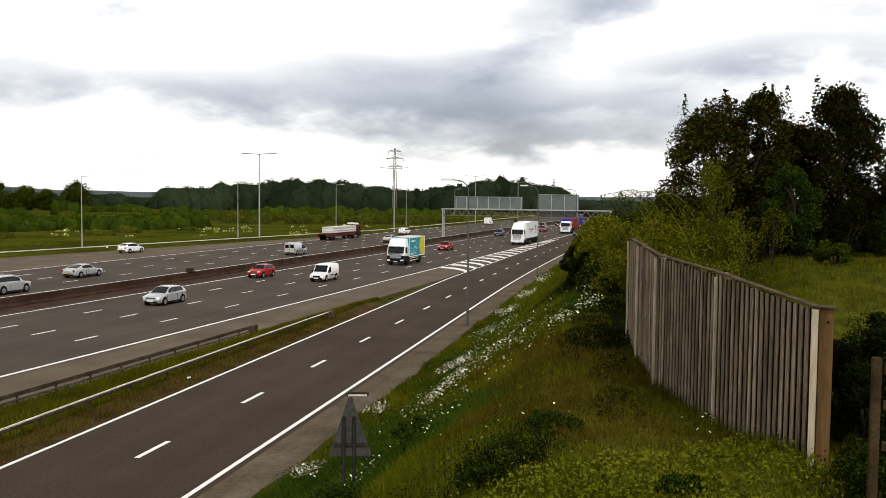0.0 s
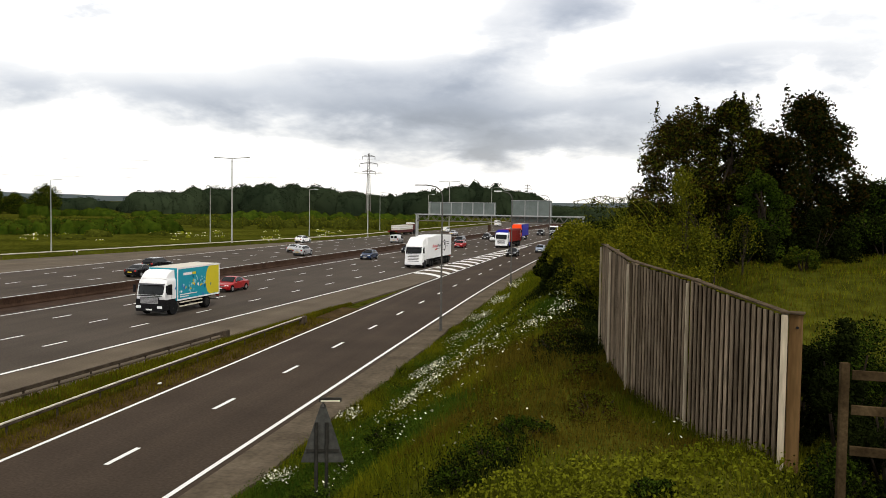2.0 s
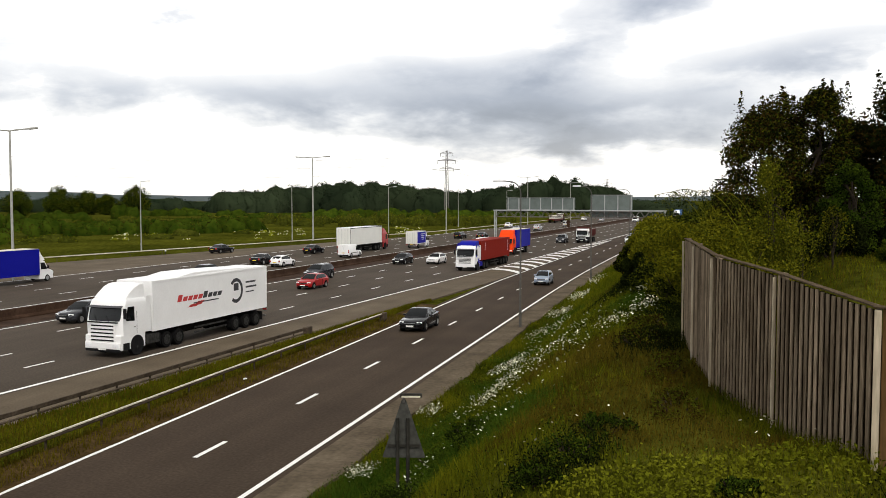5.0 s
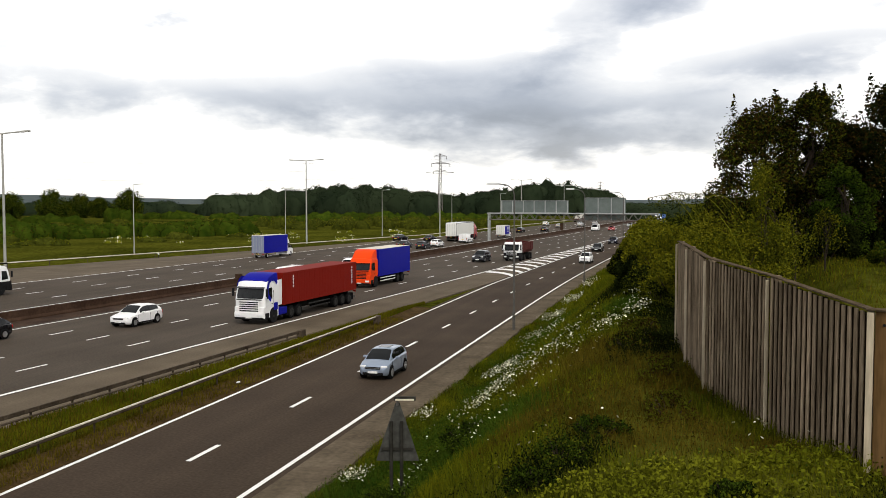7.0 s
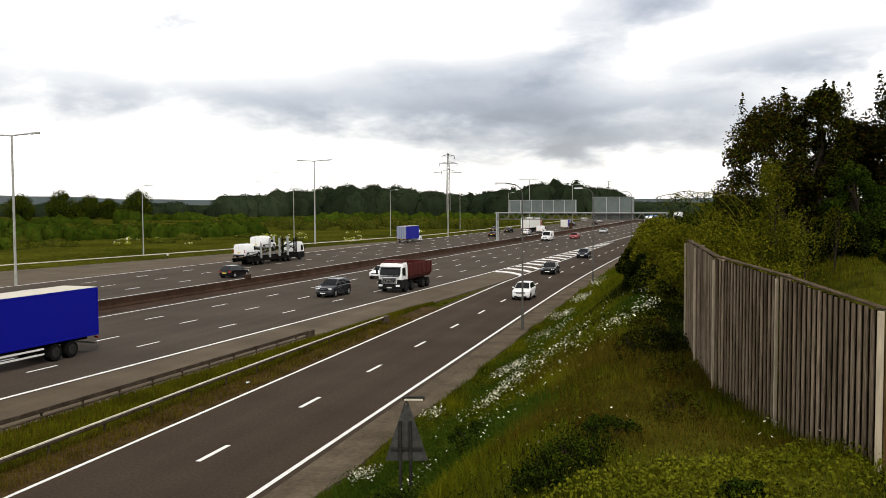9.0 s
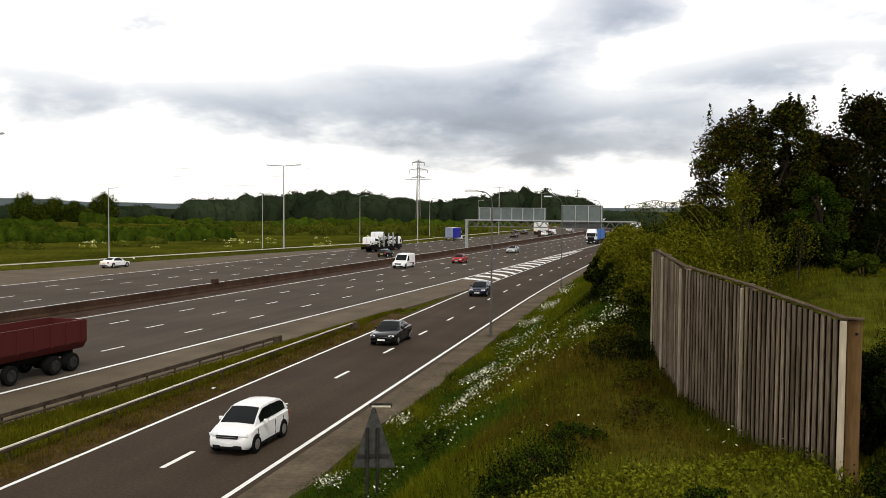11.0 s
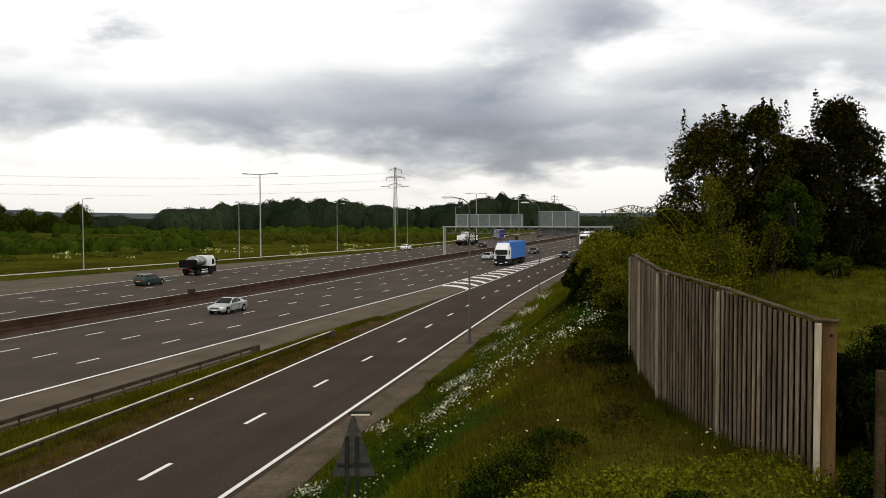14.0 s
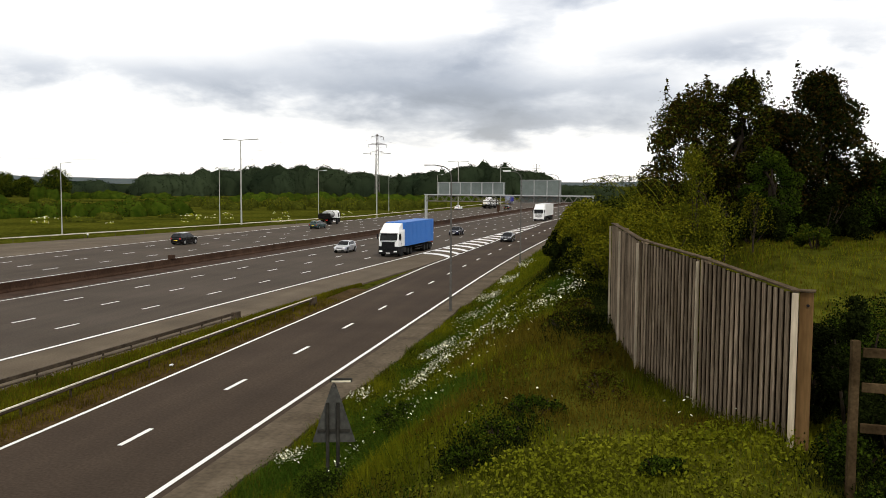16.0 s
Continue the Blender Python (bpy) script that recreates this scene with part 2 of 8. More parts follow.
TIMBER = shade("weathered_timber", (0.082, 0.060, 0.038), (0.255, 0.198, 0.136), 0.9, scale=5.0, fine=(30.0, 0.35), bump=0.4, bump_scale=30, rand=0.65, spec=0.02, stretch=(1.0, 1.0, 0.12))
TIMBER_GATE = shade("brown_gate_timber", (0.030, 0.020, 0.010), (0.070, 0.048, 0.025), 0.9, scale=4.0, fine=(26.0, 0.3), rand=0.3, spec=0.0)
# Near-black timber: the shade between the boards is put into this colour.
TIMBER_GAP_SHADE = shade("timber_gap_shade", (0.007, 0.005, 0.003), (0.016, 0.011, 0.007), 0.9, scale=1.6, fine=(26.0, 0.25), rand=0.3, spec=0.0)
SIGN_DARK = shade("grey_sign_back", (0.045, 0.045, 0.040), (0.078, 0.078, 0.070), 0.7, 0.0, scale=3.0, fine=(9.0, 0.2), spec=0.05)
POST_DARK = shade("dark_sign_post", (0.020, 0.019, 0.016), (0.040, 0.038, 0.032), 0.7, 0.0, scale=3.0, fine=(9.0, 0.2), spec=0.05)
# Dark brown that holds the shade on the sides of the rail beams.
RAIL_SHADE = shade("dark_rail_shade", (0.045, 0.033, 0.022), (0.090, 0.068, 0.048), 0.8, 0.0, scale=1.3, fine=(8.0, 0.25), spec=0.08)
TIMBER_PALE = shade("pale_sawn_timber", (0.36, 0.30, 0.21), (0.54, 0.46, 0.34), 0.85, scale=3.0, fine=(20.0, 0.2), bump=0.2, spec=0.02, stretch=(1.0, 1.0, 0.15))
TIMBER_POST = shade("brown_timber_post", (0.105, 0.060, 0.024), (0.180, 0.108, 0.046), 0.85, scale=3.0, fine=(18.0, 0.25), bump=0.3, spec=0.02, stretch=(1.0, 1.0, 0.15))
RUBBER = shade("tyre_rubber", (0.006, 0.006, 0.006), (0.012, 0.012, 0.012), 0.9, scale=8, spec=0.03)
HUB = shade("dirty_steel_wheel", (0.016, 0.0155, 0.015), (0.048, 0.047, 0.044), 0.75, scale=5, spec=0.06)
RIM = shade("alloy_rim", (0.35, 0.35, 0.36), (0.5, 0.5, 0.5), 0.35, 0.8, scale=6)
BLACK_PLASTIC = shade("black_plastic", (0.007, 0.007, 0.0075), (0.014, 0.014, 0.015), 0.7, scale=6, spec=0.08)
CHASSIS = shade("dirty_chassis", (0.006, 0.0055, 0.005), (0.014, 0.013, 0.011), 0.9, scale=3, spec=0.02)
GLASS = shade("tinted_glass", (0.004, 0.005, 0.0055), (0.008, 0.010, 0.011), 0.05, 0.0, scale=2, spec=0.24)
HEADLIGHT = shade("headlight_lens", (0.80, 0.82, 0.84), (0.92, 0.93, 0.94), 0.12, 0.0, scale=9, coat=0.8)
HEADLIGHT_ON = glow("headlight_on", (1.0, 0.97, 0.9), 3.0)
TAIL = shade("tail_lens", (0.30, 0.012, 0.010), (0.42, 0.02, 0.015), 0.2, scale=9, coat=0.6)
PLATE_WHITE = shade("plate_white", (0.7, 0.7, 0.68), None, 0.4)
PLATE_YELLOW = shade("plate_yellow", (0.68, 0.50, 0.05), None, 0.4)
LAMP_GLASS = shade("lamp_bowl", (0.7, 0.7, 0.7), (0.85, 0.85, 0.85), 0.25, scale=5)
PAINTS = {}


def paint(name, c, rough=0.32, metal=0.0):
    if name not in PAINTS:
        PAINTS[name] = shade(name, tuple(v * 0.97 for v in c), tuple(min(1, v * 1.02) for v in c), rough, metal, scale=0.9, fine=(7.0, 0.02), coat=0.35 if rough < 0.4 else 0.0, spec=0.3 if rough < 0.4 else 0.06)
    return PAINTS[name]

# ---- mesh tools ----
def finish(name, bm, material, parent=None, label="", smooth=False):
    me = bpy.data.meshes.new(name)
    bm.normal_update()
    bm.to_mesh(me)
    bm.free()
    for mt in material if isinstance(material, (list, tuple)) else [material]:
        me.materials.append(mt)
    if smooth:
        me.shade_smooth()
        me.set_sharp_from_angle(angle=radians(38))
    ob = new(name, me)
    if parent is not None:
        ob.parent = parent
    if label:
        ob["label"] = label
    return ob


def part(name, bm, material, parent, label="", smooth=False):
    return finish(name, bm, material, parent, label, smooth)


def shared(name, ob, parent, m):
    """Another part on the mesh of ob."""
    o = new(name, ob.data)
    o.parent = parent
    o.matrix_basis = m
    return o


def box(bm, c, s, rot=None, bevel=0.0):
    m = Matrix.Translation(c) @ (rot.to_4x4() if rot else Matrix()) @ Matrix.Diagonal((*s, 1))
    r = bmesh.ops.create_cube(bm, size=1, matrix=m)
    if bevel:
        es = list({e for v in r["verts"] for e in v.link_edges})
        bmesh.ops.bevel(bm, geom=es, offset=bevel, segments=2, affect="EDGES", profile=0.6)
    return bm


def rod(bm, a, b, r1, r2=None, seg=8, caps=True):
    a, b = Vector(a), Vector(b)
    d = b - a
    if d.length < 1e-5:
        return bm
    q = d.to_track_quat("Z", "Y").to_matrix().to_4x4()
    bmesh.ops.create_cone(bm, cap_ends=caps, segments=seg, radius1=r1, radius2=r1 if r2 is None else r2, depth=d.length, matrix=Matrix.Translation((a + b) / 2) @ q)
    return bm


def tube(bm, pts, r, seg=6):
    """One round bar along a line of points."""
    P = [Vector(p) for p in pts]
    rows = []
    for i, p in enumerate(P):
        d = (P[min(len(P) - 1, i + 1)] - P[max(0, i - 1)]).normalized()
        e = d.cross(Vector((0, 1, 0)))
        e = e.normalized() if e.length > 0.05 else d.cross(Vector((1, 0, 0))).normalized()
        f = d.cross(e)
        rows.append([bm.verts.new(p + (e * math.cos(k * math.tau / seg) + f * math.sin(k * math.tau / seg)) * r) for k in range(seg)])
    for p, q in zip(rows, rows[1:]):
        for k in range(seg):
            bm.faces.new((p[k], p[(k + 1) % seg], q[(k + 1) % seg], q[k]))
    bm.faces.new(rows[0][::-1])
    bm.faces.new(rows[-1])
    return bm


def sweep(bm, path, profile, closed=False):
    """A profile of (across, up) pairs along a path of (x, y, z), upright."""
    rows = []
    for i, p in enumerate(path):
        a, b = Vector(path[max(0, i - 1)]), Vector(path[min(len(path) - 1, i + 1)])
        d = (b - a)
        d.z = 0
        d.normalize()
        side = Vector((d.y, -d.x, 0))
        rows.append([bm.verts.new(Vector(p) + side * u + Vector((0, 0, v))) for u, v in profile])
    n = len(profile)
    for r0, r1 in zip(rows, rows[1:]):
        for j in range(n if closed else n - 1):
            k = (j + 1) % n
            bm.faces.new((r0[j], r1[j], r1[k], r0[k]))
    if closed:
        bm.faces.new(rows[0][::-1] if n < 99 else rows[0])
        bm.faces.new(rows[-1])
    return bm


def empty(name, m, label, category, group="", kind=""):
    e = new(name)
    e.empty_display_size = 0.3
    e.matrix_world = m
    return tagged(e, label, category, group, kind)


def grid_mesh(name, xs, ys, zf, material):
    X, Y = np.meshgrid(xs, ys)
    Z = zf(X, Y)
    v = np.stack([X, Y, Z], -1).reshape(-1, 3)
    nx, ny = len(xs), len(ys)
    i = np.arange(nx * ny).reshape(ny, nx)
    f = np.stack([i[:-1, :-1], i[:-1, 1:], i[1:, 1:], i[1:, :-1]], -1).reshape(-1, 4)
    me = bpy.data.meshes.new(name)
    me.from_pydata(v.tolist(), [], f.tolist())
    me.materials.append(material)
    me.shade_smooth()
    return new(name, me)

# ---- plan of the road ----
def axis_x(y):
    """The middle of the motorway; it bends off slowly to the west far away."""
    y = np.asarray(y, float)
    far = np.maximum(0, y - 330)
    return -46.9 + 0.078 * (y - 90) - 0.00019 * far ** 2


def slip_right(y):
    """The white line on the slip road's outer side."""
    y = np.asarray(y, float)
    a = np.log1p(np.exp((y - 105) / 12.0)) * 12.0
    far = np.maximum(0, y - 330)
    return -13.1 + 0.04 * a - 0.00019 * far ** 2 + 0.03 * far


def slip_left_edge(y):
    y = np.asarray(y, float)
    far = np.maximum(0, y - 330)
    return -20.9 + 0.036 * np.maximum(0, y - 98) + 0.042 * np.maximum(0, y - 200) - 0.00019 * far ** 2


def smooth(a):
    a = np.clip(a, 0, 1)
    return a * a * (3 - 2 * a)


def wave(x, y, seed=0.0):
    """Gentle unevenness from a few sines."""
    return (np.sin(x * 0.31 + seed) * np.cos(y * 0.27 + 1.3 * seed) + 0.6 * np.sin(x * 0.83 + y * 0.61 + seed * 2.1) + 0.4 * np.cos(x * 1.7 - y * 1.3 + seed)) / 2.0


FAR_FALL = 0.02     # cross-fall of the far carriageway


def far_z(u):
    return FAR_FALL * np.clip(-np.asarray(u, float) - 5.0, 0, 16.45)


def far_rail_x(y):
    """The crash barrier beyond the joining slip road."""
    y = np.asarray(y, float)
    return np.where(y < 207, -82.8 + 0.234 * (y - 108), axis_x(y) - 21.9 - 0.0 * y)


def ground_z(x, y):
    x, y = np.asarray(x, float), np.asarray(y, float)
    xe = slip_right(y) + 2.2
    d = x - xe
    rise = 5.2 * smooth((d - 0.4) / 9.6)
    rise = rise * (1 - 0.35 * smooth((y - 60) / 80)) * (1 - 0.6 * smooth((y - 300) / 200))
    near = 2.4 * smooth((11 - y) / 9) * smooth((x + 7) / 7) * smooth((y + 60) / 50 + 0.2)
    rough = 0.12 * wave(x, y, 0.4) * smooth(d / 3)
    field = 0.9 * smooth((x - 6) / 20) * smooth(d / 5) + 1.7 * smooth((x - 1.8) / 3.5) * smooth((y - 19) / 13) * smooth((140 - y) / 60)
    shelf = 0.46 * np.exp(-((x - 1.6 + 0.28 * (y - 14.0)) / 1.9) ** 2 - ((y - 12.7) / 2.3) ** 2)
    right = rise + near + rough + field + shelf
    u = x - axis_x(y)
    ul = x - far_rail_x(y)
    left = far_z(-21.3) + 0.04 + 0.25 * wave(x * 0.15, y * 0.12, 2.0) * smooth((-ul - 4) / 30) + 0.0 * y
    left = left * smooth((-ul - 0.2) / 3) + (far_z(u) - 0.12) * (1 - smooth((-ul - 0.2) / 3))
    mid = np.where((d < 0), -0.12, right)
    isl = (u > 25.4) & (x < -22.0)
    mid = np.where(isl, -0.12 + 0.30 * smooth((u - 25.45) / 0.6) * smooth((-21.95 - x) / 0.5), mid)
    z = np.where(u < -2, np.minimum(far_z(u) - 0.12, 9) * 1.0, mid)
    z = np.where(ul < 0, left, z)
    far = np.hypot(x, y)
    z = z - 0.0 * far
    return z


def spaced(a, b, fine_a, fine_b, fine, grow=1.12):
    """Coordinates from a to b, evenly spaced between fine_a and fine_b and wider and wider outside."""
    mid = list(np.arange(fine_a, fine_b + fine / 2, fine))
    st, p = fine, mid[-1]
    while p < b:
        st *= grow
        p += st
        mid.append(min(p, b))
    st, p = fine, mid[0]
    while p > a:
        st *= grow
        p -= st
        mid.insert(0, max(p, a))
    return np.array(mid)


ground = grid_mesh("ground", spaced(-3500, 3500, -100, 18, 0.45), spaced(-900, 4800, 4, 70, 0.5, 1.05), ground_z, GRASS_GROUND)
tagged(ground, "grassy motorway verge, bank and fields of rough green grass", "ground", kind="structure")

ROAD_Y = np.concatenate([np.arange(-640, -20, 40.0), np.arange(-20, 360, 4.0), np.arange(360, 900, 15.0)])


def strip(name, left, right, z_left, z_right, material, label, category, ys=ROAD_Y):
    ys = np.asarray(ys, float)
    l, r = left(ys), right(ys)
    keep = r > l + 0.02
    v, f = [], []
    for y, a, b, k in zip(ys, l, r, keep):
        b = max(a, b)
        v += [(a, y, z_left), (b, y, z_right), (b, y, z_right - 0.25), (a, y, z_left - 0.25)]
    for i in range(len(ys) - 1):
        if not (keep[i] or keep[i + 1]):
            continue
        o, p = 4 * i, 4 * i + 4
        f += [(o, o + 1, p + 1, p), (o + 1, o + 2, p + 2, p + 1), (o + 3, o, p, p + 3)]
    me = bpy.data.meshes.new(name)
    me.from_pydata(v, [], f)
    me.materials.append(material)
    me.update()
    return tagged(new(name, me), label, category, kind="structure")


def margin_edge(y):
    return 0.10 * np.sin(y * 0.47) + 0.09 * np.sin(y * 1.13 + 1) + 0.06 * np.sin(y * 2.9)


off = lambda d: (lambda y: axis_x(y) + d)
main_right = lambda y: np.minimum(axis_x(y) + 25.4, slip_left_edge(y))
road_near = strip("road_near", off(0.6), off(20.62), 0, 0, ASPHALT, "grey asphalt carriageway with four lanes and white markings", "road")
road_shoulder = strip("road_shoulder", off(20.62), main_right, 0, 0, ASPHALT_SHOULDER, "worn brownish asphalt hard shoulder beside the carriageway", "hard shoulder")
road_slip = strip("road_slip", slip_left_edge, lambda y: slip_right(y) + 0.35, 0, 0, ASPHALT_SLIP, "dark brownish asphalt slip road with two lanes", "slip road")
slip_margin = strip("slip_margin", lambda y: slip_right(y) + 0.35, lambda y: slip_right(y) + 2.0 + margin_edge(y), 0, -0.01, DUST, "dusty pale asphalt margin along the slip road", "road margin", np.arange(-60, 700, 2.0))
road_far = strip("road_far", off(-21.45), off(-5.0), float(far_z(-21.45)), 0, ASPHALT, "grey asphalt far carriageway with four lanes", "road")
far_margin = strip("road_far_margin", off(-5.0), off(-0.6), 0, 0, ASPHALT, "grey asphalt margin beside the central reserve", "road margin")
far_gore = strip("road_far_slip", lambda y: np.minimum(far_rail_x(y) + 0.3, axis_x(y) - 21.5), off(-21.45), float(far_z(-21.45)) + 0.01, float(far_z(-21.45)), ASPHALT_SHOULDER, "worn brownish asphalt of the joining slip road and shoulder", "slip road", np.arange(-200, 900, 6.0))
reserve = strip("central_reserve", off(-1.0), off(3.1), 0.012, 0.012, RESERVE_DIRT, "dusty central reserve under the barrier", "central reserve")
dirt_strip = strip("dirt_strip", lambda y: np.full_like(y, -22.1), lambda y: np.full_like(y, -20.52) + 0.06 * np.sin(y * 0.9), 0.10, 0.008, DIRT, "bare brown earth strip beside the slip road", "earth strip", np.arange(-100, 76, 3.0))


def ribbon(name, centre, width, z, y0, y1, step, label, parent):
    bm = bmesh.new()
    ys = np.arange(y0, y1 + step / 2, step)
    xs = centre(ys)
    prev = None
    for x, y in zip(xs, ys):
        row = [bm.verts.new((x - width / 2, y, z)), bm.verts.new((x + width / 2, y, z))]
        if prev:
            bm.faces.new((prev[0], prev[1], row[1], row[0]))
        prev = row
    return part(name, bm, PAINT, parent, label)


PZ = 0.006
ribbon("edge_line", off(20.3), 0.26, PZ, -300, 880, 8, "solid white edge line", road_near)
ribbon("edge_line", off(3.8), 0.20, PZ, -300, 880, 8, "solid white edge line", road_near)
ribbon("edge_line", off(-5.0), 0.20, PZ, -300, 880, 8, "solid white edge line", road_far)
ribbon("edge_line", off(-21.3), 0.24, float(far_z(-21.3)) + PZ, -300, 182, 7, "solid white edge line", road_far)
ribbon("edge_line", slip_right, 0.19, PZ, -100, 330, 5, "solid white edge line", road_slip)
ribbon("edge_line", lambda y: slip_left_edge(y) + 0.5, 0.18, PZ, -100, 200, 5, "solid white edge line", road_slip)

bm = bmesh.new()
for a, b, c in (((-0.10, 0), (0.10, 0), 2.2),):
    v = [bm.verts.new(p) for p in ((a[0], 0, 0), (b[0], 0, 0), (b[0], c, 0), (a[0], c, 0))]
    bm.faces.new(v)
dash0 = part("lane_dash", bm, PAINT, road_near)
dash0.matrix_basis = pose(float(axis_x(49.6)) + 16.35, 49.6, PZ, 0, 0, -4.46)


def dashes(parent, u, y0, period, n, z):
    for k in range(n):
        y = y0 + k * period
        turn = math.degrees(math.atan2(float(axis_x(y)) - float(axis_x(y + 2)), 2))
        shared("lane_dash", dash0, parent, pose(float(axis_x(y)) + u, y, z, 0, 0, turn))


dashes(road_near, 16.35, 49.6 - 27, 9.0, 3, PZ)
dashes(road_near, 16.35, 58.6, 9.0, 33, PZ)
dashes(road_near, 12.2, 51.0 - 27, 9.0, 37, PZ)
dashes(road_near, 8.2, 52.4 - 18, 9.0, 36, PZ)
for u, y0 in ((-9.05, 81.5), (-13.1, 82.9), (-17.2, 85.0)):
    dashes(road_far, u, y0 - 27, 9.0, 33, float(far_z(u)) + PZ)
for k in range(-2, 20):
    y = 28.0 + k * 8.6
    x = float(slip_right(y)) - 3.6
    turn = math.degrees(math.atan2(float(slip_right(y)) - float(slip_right(y + 2)), 2))
    shared("lane_dash", dash0, road_slip, pose(x, y, PZ, 0, 0, turn))
for k in range(14):
    y = 184 + k * 6.0
    bm = bmesh.new()
    box(bm, (0, 1.5, 0), (0.42, 3.4, 0.006))
    m = part("merge_mark", bm, PAINT, road_far)
    m.matrix_basis = pose(float(axis_x(y)) - 21.3 + 0.02 * k, y, float(far_z(-21.3)) + PZ, 0, 0, -4.46)

# chevrons in the nose between carriageway and slip road
for k in range(17):
    y = 113.0 + k * 5.0
    l, r = float(axis_x(y)) + 20.62, float(slip_left_edge(y)) + 0.42
    if r - l < 0.45:
        continue
    bm = bmesh.new()
    w = 2.0
    rows = []
    for q in np.linspace(0, 1, 5):
        rows.append((l + (r - l) * q, y - 1.25 * (r - l) * q ** 2.0))
    vs = [(bm.verts.new((x, yy, PZ)), bm.verts.new((x, yy + w, PZ))) for x, yy in rows]
    for p, q in zip(vs, vs[1:]):
        bm.faces.new((p[0], q[0], q[1], p[1]))
    part("chevron_mark", bm, PAINT, road_slip)

# ---- central barrier, crash barriers ----
def axis_path(u, y0, y1, step, z=0.0):
    return [(float(axis_x(y)) + u, float(y), z) for y in np.arange(y0, y1 + step / 2, step)]


def central_barrier():
    bm = bmesh.new()
    prof = [(-0.30, -0.02), (-0.30, 0.10), (-0.17, 0.28), (-0.12, 0.77), (-0.10, 0.80), (0.10, 0.80), (0.12, 0.77), (0.17, 0.28), (0.30, 0.10), (0.30, -0.02)]
    sweep(bm, axis_path(0.4, -200, 880, 6), prof, True)
    b = finish("central_barrier", bm, CONCRETE_DARK)
    tagged(b, "dark brown stained concrete barrier along the central reserve", "barrier", kind="structure")
    bm = bmesh.new()
    box(bm, (0, 0, 1.16), (0.5, 0.75, 0.42), bevel=0.04)
    box(bm, (0, 0, 0.97), (0.18, 0.2, 0.1))
    m = part("marker_box", bm, CONCRETE_DARK, b, "small dark box on the barrier")
    m.matrix_basis = pose(float(axis_x(89)) + 0.4, 89, -0.15)
    # small sign posts beside the barrier by the gantry
    for y, h in ((256, 2.2),):
        bm = bmesh.new()
        box(bm, (0, 0, 0.95 + h / 2), (0.9, 0.12, h - 0.3), bevel=0.02)
        rod(bm, (0, 0, 0.9), (0, 0, 1.3), 0.06)
        m = part("reserve_cabinet", bm, CONCRETE_DARK, b, "dark cabinet beside the barrier")
        m.matrix_basis = pose(float(axis_x(y)) + 0.4, y, -0.15)


central_barrier()


def crash_barrier(name, path, label, beam_mat, top_mat, post_step, ramp_end=True, posts=True, drop=0.07):
    root = empty(name, Matrix(), label, "crash barrier")
    # an open box beam: two narrow rails, the upper with a flange
    for z0, z1 in ((0.60, 0.72), (0.40, 0.47)) if top_mat is beam_mat else ((0.60, 0.72),):
        bm = bmesh.new()
        sweep(bm, path, [(-0.05, z0), (-0.05, z1), (0.03, z1), (0.05, z1 - 0.03), (0.05, z0 + 0.03), (0.03, z0)], True)
        part("beam", bm, beam_mat, root)
    # a flange paler than the beam stands for the highlight on top
    bm = bmesh.new()
    sweep(bm, path, [(-0.03, 0.785 - drop), (-0.03, 0.785), (0.055, 0.785), (0.055, 0.785 - drop)], True)
    part("top_flange", bm, top_mat, root, "top edge coloured pale for its highlight" if top_mat is not beam_mat else "")
    if ramp_end:
        e = Vector(path[-1])
        d = (e - Vector(path[-2])).normalized()
        bm = bmesh.new()
        box(bm, (e.x + d.x * 0.35, e.y + d.y * 0.35, e.z + 0.55), (0.34, 0.8, 0.50), bevel=0.05)
        box(bm, (e.x + d.x * 0.30, e.y + d.y * 0.3, e.z + 0.2), (0.2, 0.3, 0.5))
        part("end_terminal", bm, RAIL_SHADE, root, "blunt dark steel end terminal", smooth=False)
    if posts:
        total = 0.0
        first = None
        nxt = 0.6
        for a, b in zip(path, path[1:]):
            a, b = Vector(a), Vector(b)
            seg = (b - a).length
            while total + seg >= nxt:
                p = a.lerp(b, (nxt - total) / seg)
                m = pose(p.x - 0.08, p.y, p.z)
                if first is None:
                    bm = bmesh.new()
                    box(bm, (0, 0, 0.28), (0.05, 0.09, 0.86))
                    box(bm, (0.03, 0, 0.64), (0.06, 0.10, 0.08))
                    first = part("post", bm, beam_mat, root)
                    first.matrix_basis = m
                else:
                    shared("post", first, root, m)
                nxt += post_step
            total += seg
    return root


crash_barrier("crash_barrier", [(-24.0 - 0.065 * (53.9 - y), y, -0.05) for y in np.arange(4, 54.0, 3.3)] + [(-24.0, 53.9, -0.05)], "dark steel crash barrier on posts along the hard shoulder", RAIL_SHADE, RAIL_SHADE, 2.4)
crash_barrier("crash_barrier", [(-21.75 - 0.25 * math.sin((y - 10) * 0.06), y, -0.09) for y in np.arange(4, 62.0, 2.9)] + [(-21.7, 62.3, -0.09)], "pale-topped steel crash barrier beside the slip road", RAIL_SHADE, RAIL_FACE, 3.2, True, True, 0.05)
crash_barrier("crash_barrier", [(float(far_rail_x(y)), float(y), 0.38) for y in np.arange(30, 420, 7.0)], "long pale-topped steel crash barrier along the far verge", RAIL_BROWN, RAIL_FACE, 6.4, False, True, 0.13)


